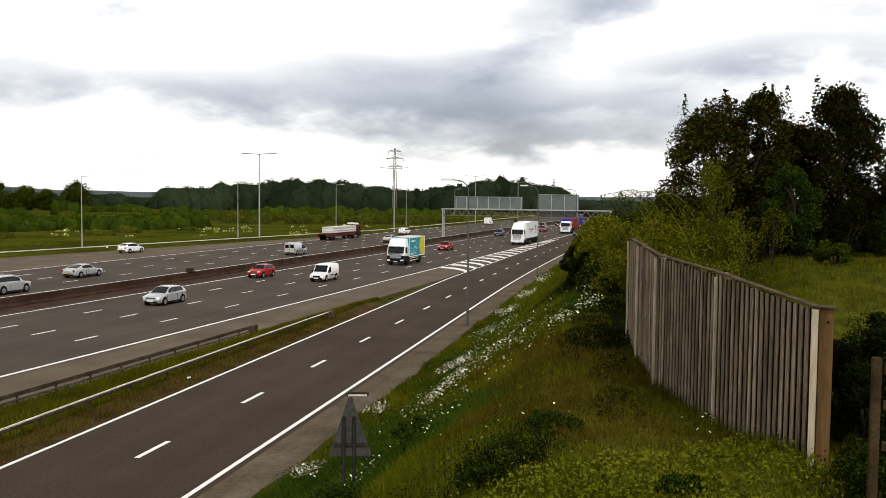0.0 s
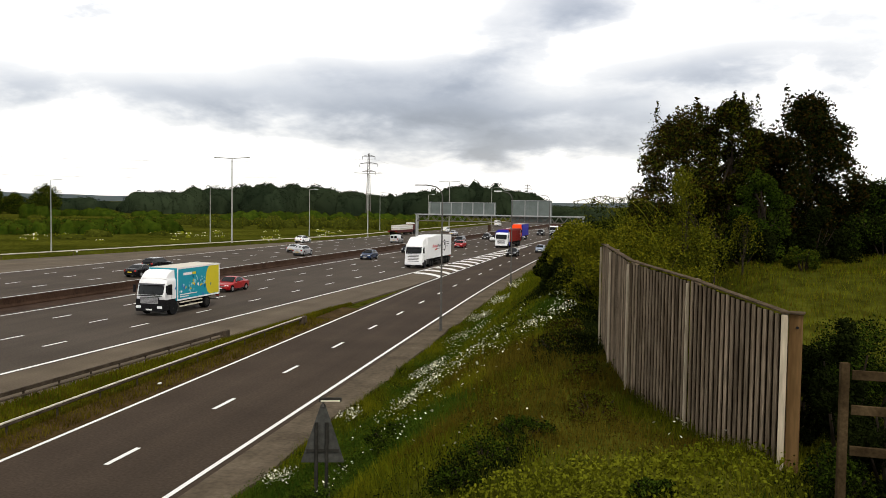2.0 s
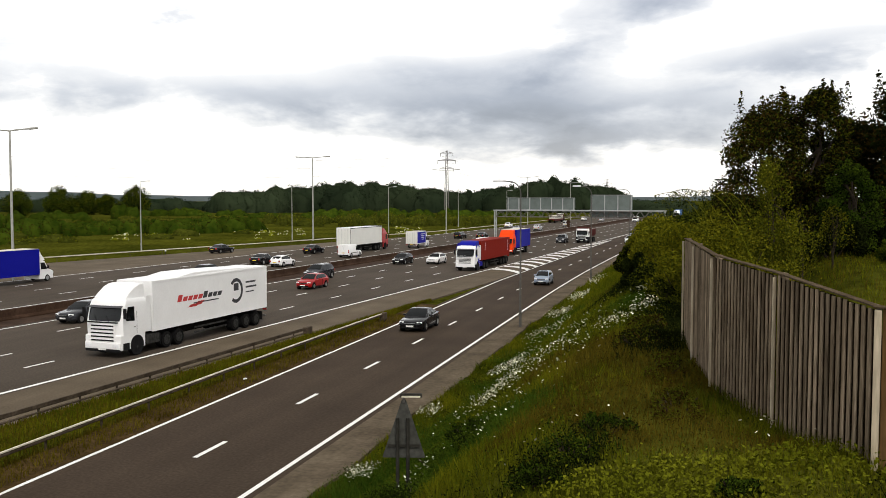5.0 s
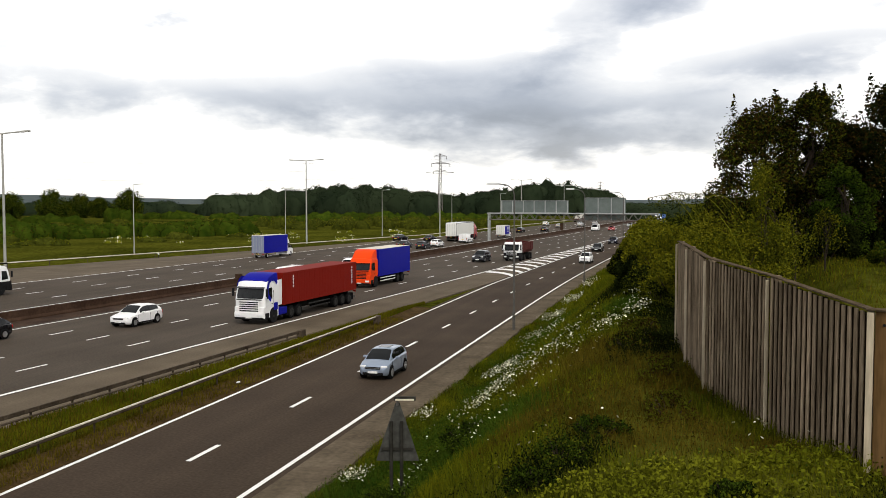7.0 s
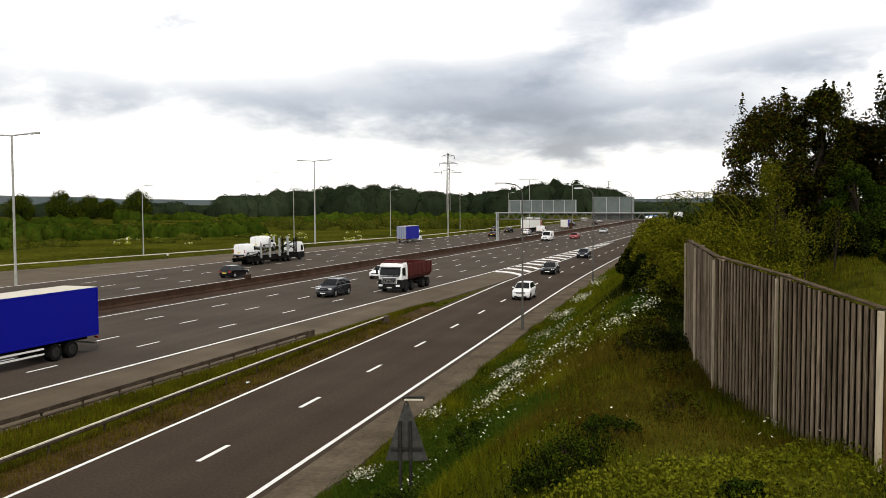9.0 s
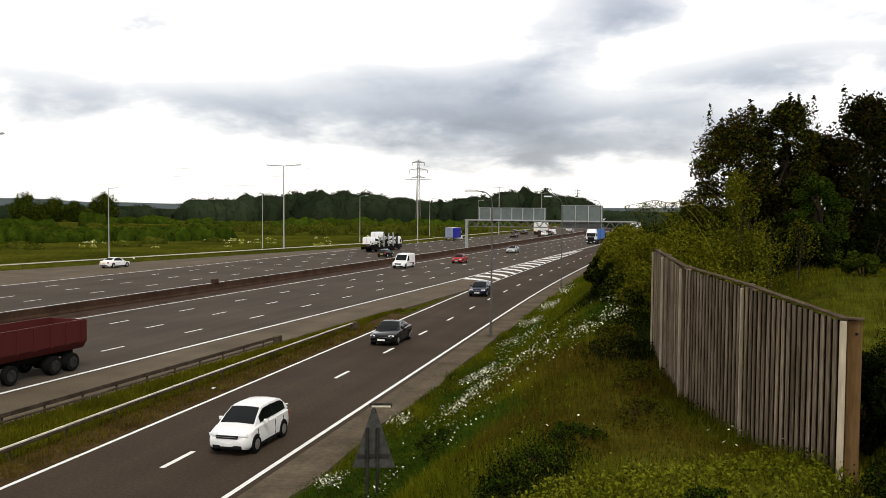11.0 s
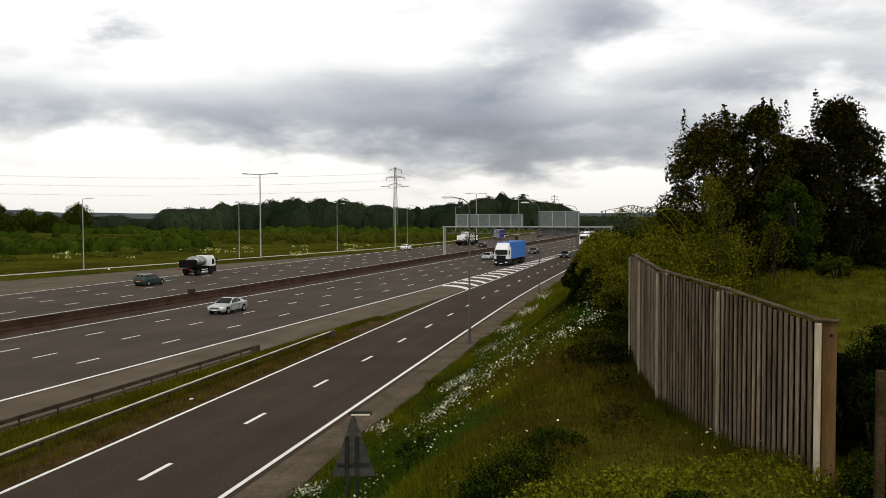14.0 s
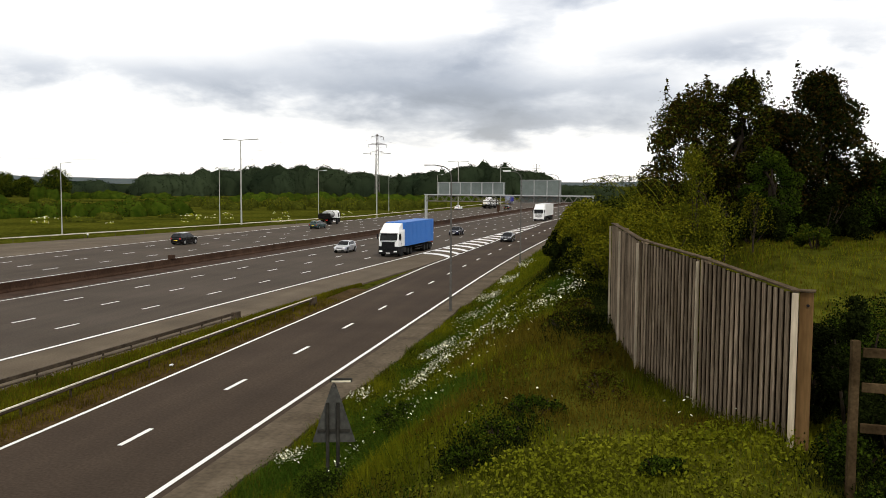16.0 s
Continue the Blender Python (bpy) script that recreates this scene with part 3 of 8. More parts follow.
# ---- lamp columns ----
def double_lamp():
    root = empty("street_lamp", Matrix(), "tall grey steel lamp column with two outreach arms", "street lamp", "double-arm lamp columns")
    h = 15.9
    bm = bmesh.new()
    rod(bm, (0, 0, 0), (0, 0, 1.6), 0.16, 0.16, 10)
    rod(bm, (0, 0, 1.6), (0, 0, h), 0.15, 0.10, 10)
    part("column", bm, LAMP_STEEL, root, smooth=True)
    bm = bmesh.new()
    box(bm, (0.15, 0, 0.9), (0.03, 0.14, 0.5))
    part("service_door", bm, LAMP_STEEL, root)
    for s in (-1, 1):
        bm = bmesh.new()
        tube(bm, [(0, 0, h - 0.05), (s * 0.7, 0, h + 0.02), (s * 2.6, 0, h + 0.12)], 0.08, 6)
        a = part("outreach_arm", bm, LAMP_STEEL, root)
        bm = bmesh.new()
        box(bm, (s * 3.1, 0, h + 0.14), (1.1, 0.36, 0.20), Euler((0, -s * 0.05, 0)).to_matrix(), bevel=0.05)
        l = part("lantern", bm, LAMP_STEEL, a, "grey lantern head")
    return root


def single_lamp(h, reach, curved, label, group, thick=0.09, steel=None):
    steel = steel or LAMP_STEEL
    root = empty("street_lamp", Matrix(), label, "street lamp", group)
    bm = bmesh.new()
    rod(bm, (0, 0, 0), (0, 0, 1.3), thick * 1.35, thick * 1.35, 10)
    rod(bm, (0, 0, 1.3), (0, 0, h - (1.0 if curved else 0)), thick, thick * 0.6, 10)
    part("column", bm, steel, root, smooth=True)
    bm = bmesh.new()
    if curved:
        pts = [(0, 0, h - 1.02)] + [(reach * 0.55 * (1 - math.cos(a)), 0, h - 1.0 + 0.85 * math.sin(a)) for a in np.linspace(0.2, 1.5, 7)] + [(reach * 0.8, 0, h - 0.1)]
    else:
        pts = [(0, 0, h - 0.03), (reach * 0.8, 0, h + 0.08)]
    tube(bm, pts, thick * 0.5, 6)
    a = part("outreach_arm", bm, steel, root)
    bm = bmesh.new()
    e = pts[-1]
    box(bm, (e[0] + (0.4 if reach > 0 else -0.4), 0, e[2] + 0.02), (0.85, 0.3, 0.15), bevel=0.05)
    part("lantern", bm, LAMP_GLASS, a, "pale lantern head")
    return root


lampd = double_lamp()
lampd.matrix_world = pose(-69.6, 80.9, 0.3, 0, 0, -4)
for x, y, z in ((-70.1, 161.5, 0.9), (-59.3, 219.5, 0.1), (-52.9, 300, 0.1), (-47.9, 372, -0.6)):
    copy_thing(lampd, pose(x, y, z, 0, 0, -4))
lamps = single_lamp(11.4, 1.7, False, "slim grey lamp column with one short arm", "single-arm lamp columns")
lamps.matrix_world = pose(-86.9, 130.2, 0.35, 0, 0, -8)
for x, y in ((-80.1, 173.7), (-72.3, 213.0), (-68.1, 266.0), (-64.0, 320.0)):
    copy_thing(lamps, pose(x, y, 0.35, 0, 0, -8))
lampr = single_lamp(10.4, -1.45, True, "dark grey lamp column with a curved arm over the slip road", "slip road lamp columns", 0.075, LAMP_DARK)
lampr.matrix_world = pose(-11.6, 63.0, 0.0, 0, 0, 0)
copy_thing(lampr, pose(-10.3, 97.2, 0.05))
copy_thing(lampr, pose(-8.6, 133.0, 0.05))


# ---- sign gantry over the near carriageway ----
def gantry():
    root = empty("sign_gantry", pose(-41.5, 195.0, 0, 0, 0, -4.46), "grey steel truss gantry over the carriageway with two sign boards", "sign gantry")
    def leg(x):
        bm = bmesh.new()
        for y in (-0.6, 0.6):
            box(bm, (x, y, 3.2), (0.24, 0.22, 6.5), bevel=0.02)
        for z in (1.4, 2.8, 4.2, 5.4):
            box(bm, (x, 0, z), (0.12, 1.2, 0.12))
        box(bm, (x, 0, 0.2), (0.6, 1.8, 0.4), bevel=0.05)
        part("leg", bm, GALV, root)
    leg(0.0)
    leg(36.2)
    for y in (-0.6, 0.6):
        for z, hh in ((6.45, 0.22), (5.05, 0.18)):
            bm = bmesh.new()
            box(bm, (18.1, y, z), (36.8, 0.16, hh))
            part("chord", bm, GALV if z > 6 else GALV_DULL, root)
        for k in range(18):
            x0 = 0.2 + k * 2.0
            a, b = ((x0, y, 5.05), (x0 + 1.0, y, 6.45)), ((x0 + 1.0, y, 6.45), (x0 + 2.0, y, 5.05))
            bm = bmesh.new()
            rod(bm, *a, 0.06, 0.06, 6)
            rod(bm, *b, 0.06, 0.06, 6)
            part("brace", bm, GALV_DULL, root)
    bm = bmesh.new()
    box(bm, (18.1, 0, 6.3), (36.4, 1.1, 0.05))
    part("walkway", bm, GALV_DULL, root, "steel mesh walkway")
    for name, x0, x1, z0, z1 in (("sign_board", 2.4, 17.4, 6.55, 9.15), ("sign_board", 20.7, 29.5, 4.85, 9.75)):
        bm = bmesh.new()
        box(bm, ((x0 + x1) / 2, 0.95, (z0 + z1) / 2), (x1 - x0, 0.12, z1 - z0), bevel=0.02)
        s = part(name, bm, SIGN_BACK, root, "plain grey back of a large road sign")
        n = max(3, round((x1 - x0) / 2.6))
        for k in range(n + 1):
            x = x0 + 0.25 + (x1 - x0 - 0.5) * k / n
            bm = bmesh.new()
            box(bm, (x, 0.78, (z0 + z1) / 2), (0.16, 0.2, z1 - z0 - 0.05))
            part("stiffener", bm, GALV, s)
        for z in (z0 + 0.02, z1 - 0.02):
            bm = bmesh.new()
            box(bm, ((x0 + x1) / 2, 0.82, z), (x1 - x0, 0.12, 0.09))
            part("edge_rail", bm, GALV, s)


gantry()


# ---- triangular warning sign seen from behind ----
def warning_sign():
    root = empty("road_sign", pose(-6.75, 21.0, 0, 0, 0, 14), "grey metal back of a triangular warning sign on two posts", "road sign")
    z0, z1, w = 2.72, 4.16, 0.52
    bm = bmesh.new()
    front = [bm.verts.new((x, 0, z)) for x, z in ((-w, z0), (w, z0), (w * 0.97, z0 + 0.08), (0.05, z1), (-0.05, z1), (-w * 0.97, z0 + 0.08))]
    f = bm.faces.new(front)
    r = bmesh.ops.extrude_face_region(bm, geom=[f])
    bmesh.ops.translate(bm, verts=[v for v in r["geom"] if isinstance(v, bmesh.types.BMVert)], vec=(0, 0.02, 0))
    part("plate", bm, SIGN_DARK, root, "dull grey aluminium plate")
    for x in (-0.15, 0.10):
        bm = bmesh.new()
        rod(bm, (x, -0.06, 0.6), (x, -0.06, 3.72), 0.045, 0.045, 10)
        part("post", bm, POST_DARK, root, smooth=True)
    for z in (3.02,):
        bm = bmesh.new()
        hw = w * (z1 - z) / (z1 - z0)
        box(bm, (0, -0.02, z), (2 * hw - 0.04, 0.04, 0.06))
        part("stiffening_rail", bm, POST_DARK, root)
    bm = bmesh.new()
    box(bm, (0.18, -0.02, 4.27), (0.54, 0.10, 0.10), bevel=0.02)
    part("lamp_bar", bm, POST_DARK, root, "small metal lamp arm above the sign")
    bm = bmesh.new()
    box(bm, (0.18, -0.08, 4.25), (0.46, 0.02, 0.04))
    part("lamp_bar_edge", bm, RAIL_FACE, root)
    bm = bmesh.new()
    rod(bm, (0.0, -0.02, 4.1), (0.0, -0.02, 4.26), 0.03)
    part("lamp_stem", bm, GALV_DULL, root)


warning_sign()


# ---- timber noise fence on the bank ----
def noise_fence():
    root = empty("timber_fence", Matrix(), "tall weathered close-boarded timber fence with pale posts", "fence")
    # posts: x, y, top z, bottom z
    P = [(2.40, 12.78, 7.68, 5.0), (1.41, 16.0, 7.86, 4.6), (0.47, 19.2, 7.95, 4.2), (0.11, 22.4, 8.02, 4.4), (-0.14, 25.6, 8.0, 4.4)]
    rnd = random.Random(5)
    plank = None
    for i, (a, b) in enumerate(zip(P, P[1:])):
        n = 19
        d = Vector((b[0] - a[0], b[1] - a[1], 0))
        ang = math.degrees(math.atan2(d.y, d.x))
        side = Vector((d.y, -d.x, 0)).normalized()
        if side.x > 0:
            side = -side
        for k in range(n):
            s = (k + 0.5) / n
            for layer in (0, 1):
                q = s if layer == 0 else s + 0.5 / n
                if q > 0.99:
                    continue
                zt, zb = a[2] + (b[2] - a[2]) * q, a[3] + (b[3] - a[3]) * q
                wdt = d.length / n * (0.48 if layer == 0 else 0.60)
                pos = Vector((a[0], a[1], 0)) + d * q + side * (0.026 if layer == 0 else 0.0)
                if plank is None:
                    bm = bmesh.new()
                    box(bm, (0, 0, -1.55), (0.098, 0.020, 3.1), bevel=0.006)
                    plank = [part("board", bm, TIMBER, root), None]
                    o = plank[0]
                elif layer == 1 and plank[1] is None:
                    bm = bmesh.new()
                    # rear boards, coloured as the shaded gaps behind the front ones
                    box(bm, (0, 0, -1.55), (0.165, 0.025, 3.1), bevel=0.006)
                    plank[1] = o = part("board", bm, TIMBER_GAP_SHADE, root)
                else:
                    o = shared("board", plank[layer], root, Matrix())
                o.matrix_basis = pose(pos.x, pos.y, zt - 0.05 - (0.0 if layer == 0 else 0.01) + rnd.uniform(-0.012, 0.012), 0, rnd.uniform(-0.25, 0.25), ang)
        # cap and rails
        bm = bmesh.new()
        m0, m1 = Vector((a[0], a[1], a[2])), Vector((b[0], b[1], b[2]))
        c = (m0 + m1) / 2
        q = (m1 - m0).to_track_quat("X", "Z").to_matrix()
        box(bm, c + Vector((0, 0, 0.0)), ((m1 - m0).length, 0.12, 0.026), q, bevel=0.008)
        part("capping", bm, TIMBER_CAP, root, "flat dark weathered capping board")
        for dz in (0.5, 1.6, 2.5):
            bm = bmesh.new()
            box(bm, c - side * 0.07 - Vector((0, 0, dz)), ((m1 - m0).length, 0.06, 0.12), q)
            part("rail", bm, TIMBER, root)
    for i, (x, y, zt, zb) in enumerate(P[1:]):
        bm = bmesh.new()
        dv = Vector((P[i + 1][0] - P[i][0], P[i + 1][1] - P[i][1], 0))
        rot = Euler((0, 0, math.atan2(dv.y, dv.x))).to_matrix()
        side = Vector((dv.y, -dv.x, 0)).normalized()
        side = -side if side.x > 0 else side
        box(bm, Vector((x, y, (zt + zb) / 2 - 0.05)) + side * 0.075, (0.036, 0.05, zt - zb - 0.05), rot, bevel=0.006)
        part("cover_strip", bm, TIMBER_PALE, root, "pale sawn timber strip")
        bm = bmesh.new()
        box(bm, (x - side.x * 0.08, y - side.y * 0.08, (zt + zb) / 2), (0.15, 0.12, zt - zb), rot, bevel=0.01)
        part("post", bm, TIMBER, root)
    x, y, zt, zb = P[0]
    rot = Euler((0, 0, radians(-14))).to_matrix()
    bm = bmesh.new()
    box(bm, (x + 0.075, y - 0.10, (zt + zb) / 2), (0.17, 0.14, zt - zb), rot, bevel=0.012)
    part("post", bm, TIMBER_POST, root, "broad brown end post with a bolt hole")
    bm = bmesh.new()
    rod(bm, (x + 0.08, y - 0.188, zt - 0.17), (x + 0.08, y - 0.150, zt - 0.17), 0.018, 0.022, 12)
    part("bolt_hole", bm, BLACK_PLASTIC, root)
    bm = bmesh.new()
    box(bm, (x - 0.065, y - 0.09, (zt + zb) / 2), (0.085, 0.17, zt - zb - 0.02), rot, bevel=0.008)
    part("cover_strip", bm, TIMBER_PALE, root, "pale sawn timber strip")
    bm = bmesh.new()
    box(bm, (x + 0.03, y - 0.1, zt + 0.02), (0.31, 0.20, 0.026), rot, bevel=0.008)
    part("post_cap", bm, TIMBER_CAP, root)


noise_fence()


def field_gate():
    root = empty("field_gate", Matrix(), "brown wooden post and rail gate in the shade beside the fence", "gate")
    bm = bmesh.new()
    box(bm, (2.74, 11.19, 6.2), (0.10, 0.10, 2.2), bevel=0.012)
    part("post", bm, TIMBER_GATE, root)
    for z in (7.17, 6.76, 6.28):
        bm = bmesh.new()
        box(bm, (3.75, 11.0, z), (1.9, 0.05, 0.11), Euler((0, 0, -0.15)).to_matrix(), bevel=0.008)
        part("rail", bm, TIMBER_GATE, root)
    bm = bmesh.new()
    box(bm, (4.7, 10.85, 6.4), (0.15, 0.13, 2.0), bevel=0.015)
    part("post", bm, TIMBER_GATE, root)


field_gate()


# ---- pylons and their cables ----
def pylon(x, y, h, s, name_label):
    root = empty("electricity_pylon", pose(x, y, 0, 0, 0, 12), name_label, "pylon", "pylons")
    def lattice(z0, w0, z1, w1, n):
        bm = bmesh.new()
        for k in range(n):
            a, b = z0 + (z1 - z0) * k / n, z0 + (z1 - z0) * (k + 1) / n
            wa, wb = w0 + (w1 - w0) * k / n, w0 + (w1 - w0) * (k + 1) / n
            for sx, sy, tx, ty in ((-1, -1, 1, -1), (1, -1, 1, 1), (1, 1, -1, 1), (-1, 1, -1, -1)):
                rod(bm, (sx * wa, sy * wa, a), (sx * wb, sy * wb, b), 0.16 * s, 0.16 * s, 4)
                rod(bm, (sx * wa, sy * wa, a), (tx * wb, ty * wb, b), 0.07 * s, 0.07 * s, 3)
                rod(bm, (tx * wa, ty * wa, a), (sx * wb, sy * wb, b), 0.07 * s, 0.07 * s, 3)
        return bm
    part("tower", lattice(0, h * 0.036, h * 0.72, h * 0.020, 9), GALV_DULL, root)
    part("tower_head", lattice(h * 0.72, h * 0.020, h, h * 0.008, 5), GALV_DULL, root)
    for z, w in ((h * 0.955, 3.4 * s), (h * 0.84, 4.9 * s), (h * 0.72, 3.7 * s)):
        bm = bmesh.new()
        for sd in (-1, 1):
            rod(bm, (0, 0, z + 0.9 * s), (sd * w, 0, z), 0.14 * s, 0.10 * s, 4)
            rod(bm, (0, 0, z), (sd * w, 0, z), 0.14 * s, 0.10 * s, 4)
        a = part("cross_arm", bm, GALV_DULL, root)
        for sd in (-1, 1):
            bm = bmesh.new()
            rod(bm, (sd * w, 0, z), (sd * w, 0, z - 1.7 * s), 0.14 * s, 0.14 * s, 5)
            part("insulator", bm, GALV_DULL, a)
    return root


pylon(-130.2, 482.8, 35.2, 1.0, "steel lattice electricity pylon with three pairs of arms")
pylon(-80.5, 900.0, 28.0, 0.85, "distant steel lattice electricity pylon")


def cables():
    root = empty("power_cables", Matrix(), "thin sagging overhead power cables", "power cable")
    for k, (dx, z) in enumerate(((-3.4, 32), (3.4, 32), (-4.9, 28), (4.9, 28), (-3.7, 23.6), (3.7, 23.6))):
        for a, b in (((-130.2 + dx, 482.8, z), (-430 + dx, 270, z + 5)), ((-130.2 + dx, 482.8, z), (-80.5 + dx * 0.85, 900, z * 0.8))):
            pts = []
            for s in np.linspace(0, 1, 15):
                p = Vector(a).lerp(Vector(b), float(s))
                p.z -= 7.0 * 4 * s * (1 - s)
                pts.append(tuple(p))
            cd = bpy.data.curves.new("cable", "CURVE")
            cd.dimensions, cd.bevel_depth, cd.bevel_resolution = "3D", 0.022, 0
            sp = cd.splines.new("POLY")
            sp.points.add(len(pts) - 1)
            for q, p in zip(sp.points, pts):
                q.co = (*p, 1)
            cd.materials.append(GALV_DULL)
            o = new("cable", cd)
            o.parent = root


cables()

# ---- vehicles: forward is +y, the origin lies on the road under the middle ----
def thing(name, label, category, group="motorway traffic"):
    return empty(name, Matrix(), label, category, group)


def wheel_mesh(r, w):
    bm = bmesh.new()
    q = Euler((0, radians(90), 0)).to_matrix().to_4x4()
    bmesh.ops.create_cone(bm, cap_ends=True, segments=18, radius1=r, radius2=r, depth=w, matrix=q)
    es = [e for e in bm.edges if abs(abs(e.verts[0].co.x) - w / 2) < 1e-4 and abs(abs(e.verts[1].co.x) - w / 2) < 1e-4]
    bmesh.ops.bevel(bm, geom=es, offset=0.03, segments=1, affect="EDGES")
    return bm


def rim_mesh(r, w):
    bm = bmesh.new()
    q = Euler((0, radians(90), 0)).to_matrix().to_4x4()
    bmesh.ops.create_cone(bm, cap_ends=True, segments=14, radius1=r * 0.62, radius2=r * 0.62, depth=w + 0.02, matrix=q)
    bmesh.ops.create_cone(bm, cap_ends=True, segments=8, radius1=r * 0.18, radius2=r * 0.18, depth=w + 0.06, matrix=q)
    for k in range(5):
        a = k * math.tau / 5
        box(bm, (0, math.cos(a) * r * 0.35, math.sin(a) * r * 0.35), (w + 0.035, r * 0.14, r * 0.5), Euler((a, 0, 0)).to_matrix())
    return bm


WHEEL_KINDS = {}


def wheel(root, x, y, r, w, rim_mat=None):
    key = (round(r, 2), round(w, 2), (rim_mat or RIM).name)
    m = pose(x, y, r)
    if key not in WHEEL_KINDS:
        t = part("wheel", wheel_mesh(r, w), RUBBER, root, "black tyre on a metal rim", smooth=True)
        t.matrix_basis = m
        k = part("rim", rim_mesh(r, w), rim_mat or RIM, t)
        WHEEL_KINDS[key] = (t, k)
        return t
    t0, k0 = WHEEL_KINDS[key]
    t = shared("wheel", t0, root, m)
    t["label"] = "black tyre on a metal rim"
    shared("rim", k0, t, Matrix())
    return t


def loft(bm, sections):
    """Rings of equal length, joined and closed at both ends."""
    rings = [[bm.verts.new(p) for p in s] for s in sections]
    n = len(rings[0])
    for a, b in zip(rings, rings[1:]):
        for j in range(n):
            k = (j + 1) % n
            bm.faces.new((a[j], a[k], b[k], b[j]))
    bm.faces.new(rings[0][::-1])
    bm.faces.new(rings[-1])
    return bm


def panel(root, name, corners, material, out, label="", inset=0.0):
    """A thin pane through the corners, shifted outwards by out."""
    c = [Vector(p) for p in corners]
    n = (c[1] - c[0]).cross(c[-1] - c[0]).normalized()
    mid = sum(c, Vector()) / len(c)
    if n.dot(mid - Vector((0, mid.y * 0.8, 0.7))) < 0:
        n = -n
    c = [p.lerp(mid, inset) for p in c]
    bm = bmesh.new()
    top = [bm.verts.new(p + n * out) for p in c]
    bot = [bm.verts.new(p - n * 0.01) for p in c]
    bm.faces.new(top)
    k = len(c)
    for i in range(k):
        bm.faces.new((top[i], bot[i], bot[(i + 1) % k], top[(i + 1) % k]))
    bmesh.ops.recalc_face_normals(bm, faces=bm.faces)
    return part(name, bm, material, root, label)


# length, width, height, then along the length from the front: bonnet base z, windscreen foot, roof start, roof end, rear glass foot, tail z
STYLES = {
    "hatch": (4.15, 1.78, 1.47, 0.89, 0.25, 0.44, 0.82, 0.97, 1.00),
    "mini": (3.75, 1.70, 1.42, 0.90, 0.26, 0.42, 0.86, 0.97, 0.98),
    "mpv": (3.95, 1.70, 1.56, 0.95, 0.20, 0.40, 0.86, 0.98, 1.02),
    "city": (3.65, 1.62, 1.42, 0.88, 0.19, 0.41, 0.85, 0.98, 1.00),
    "saloon": (4.65, 1.80, 1.43, 0.86, 0.28, 0.45, 0.68, 0.86, 0.98),
    "coupe": (4.75, 1.84, 1.41, 0.86, 0.28, 0.46, 0.64, 0.90, 0.98),
    "estate": (4.7, 1.78, 1.47, 0.88, 0.26, 0.42, 0.89, 0.985, 0.98),
    "suv": (4.5, 1.86, 1.66, 1.03, 0.24, 0.40, 0.88, 0.985, 1.10),
}


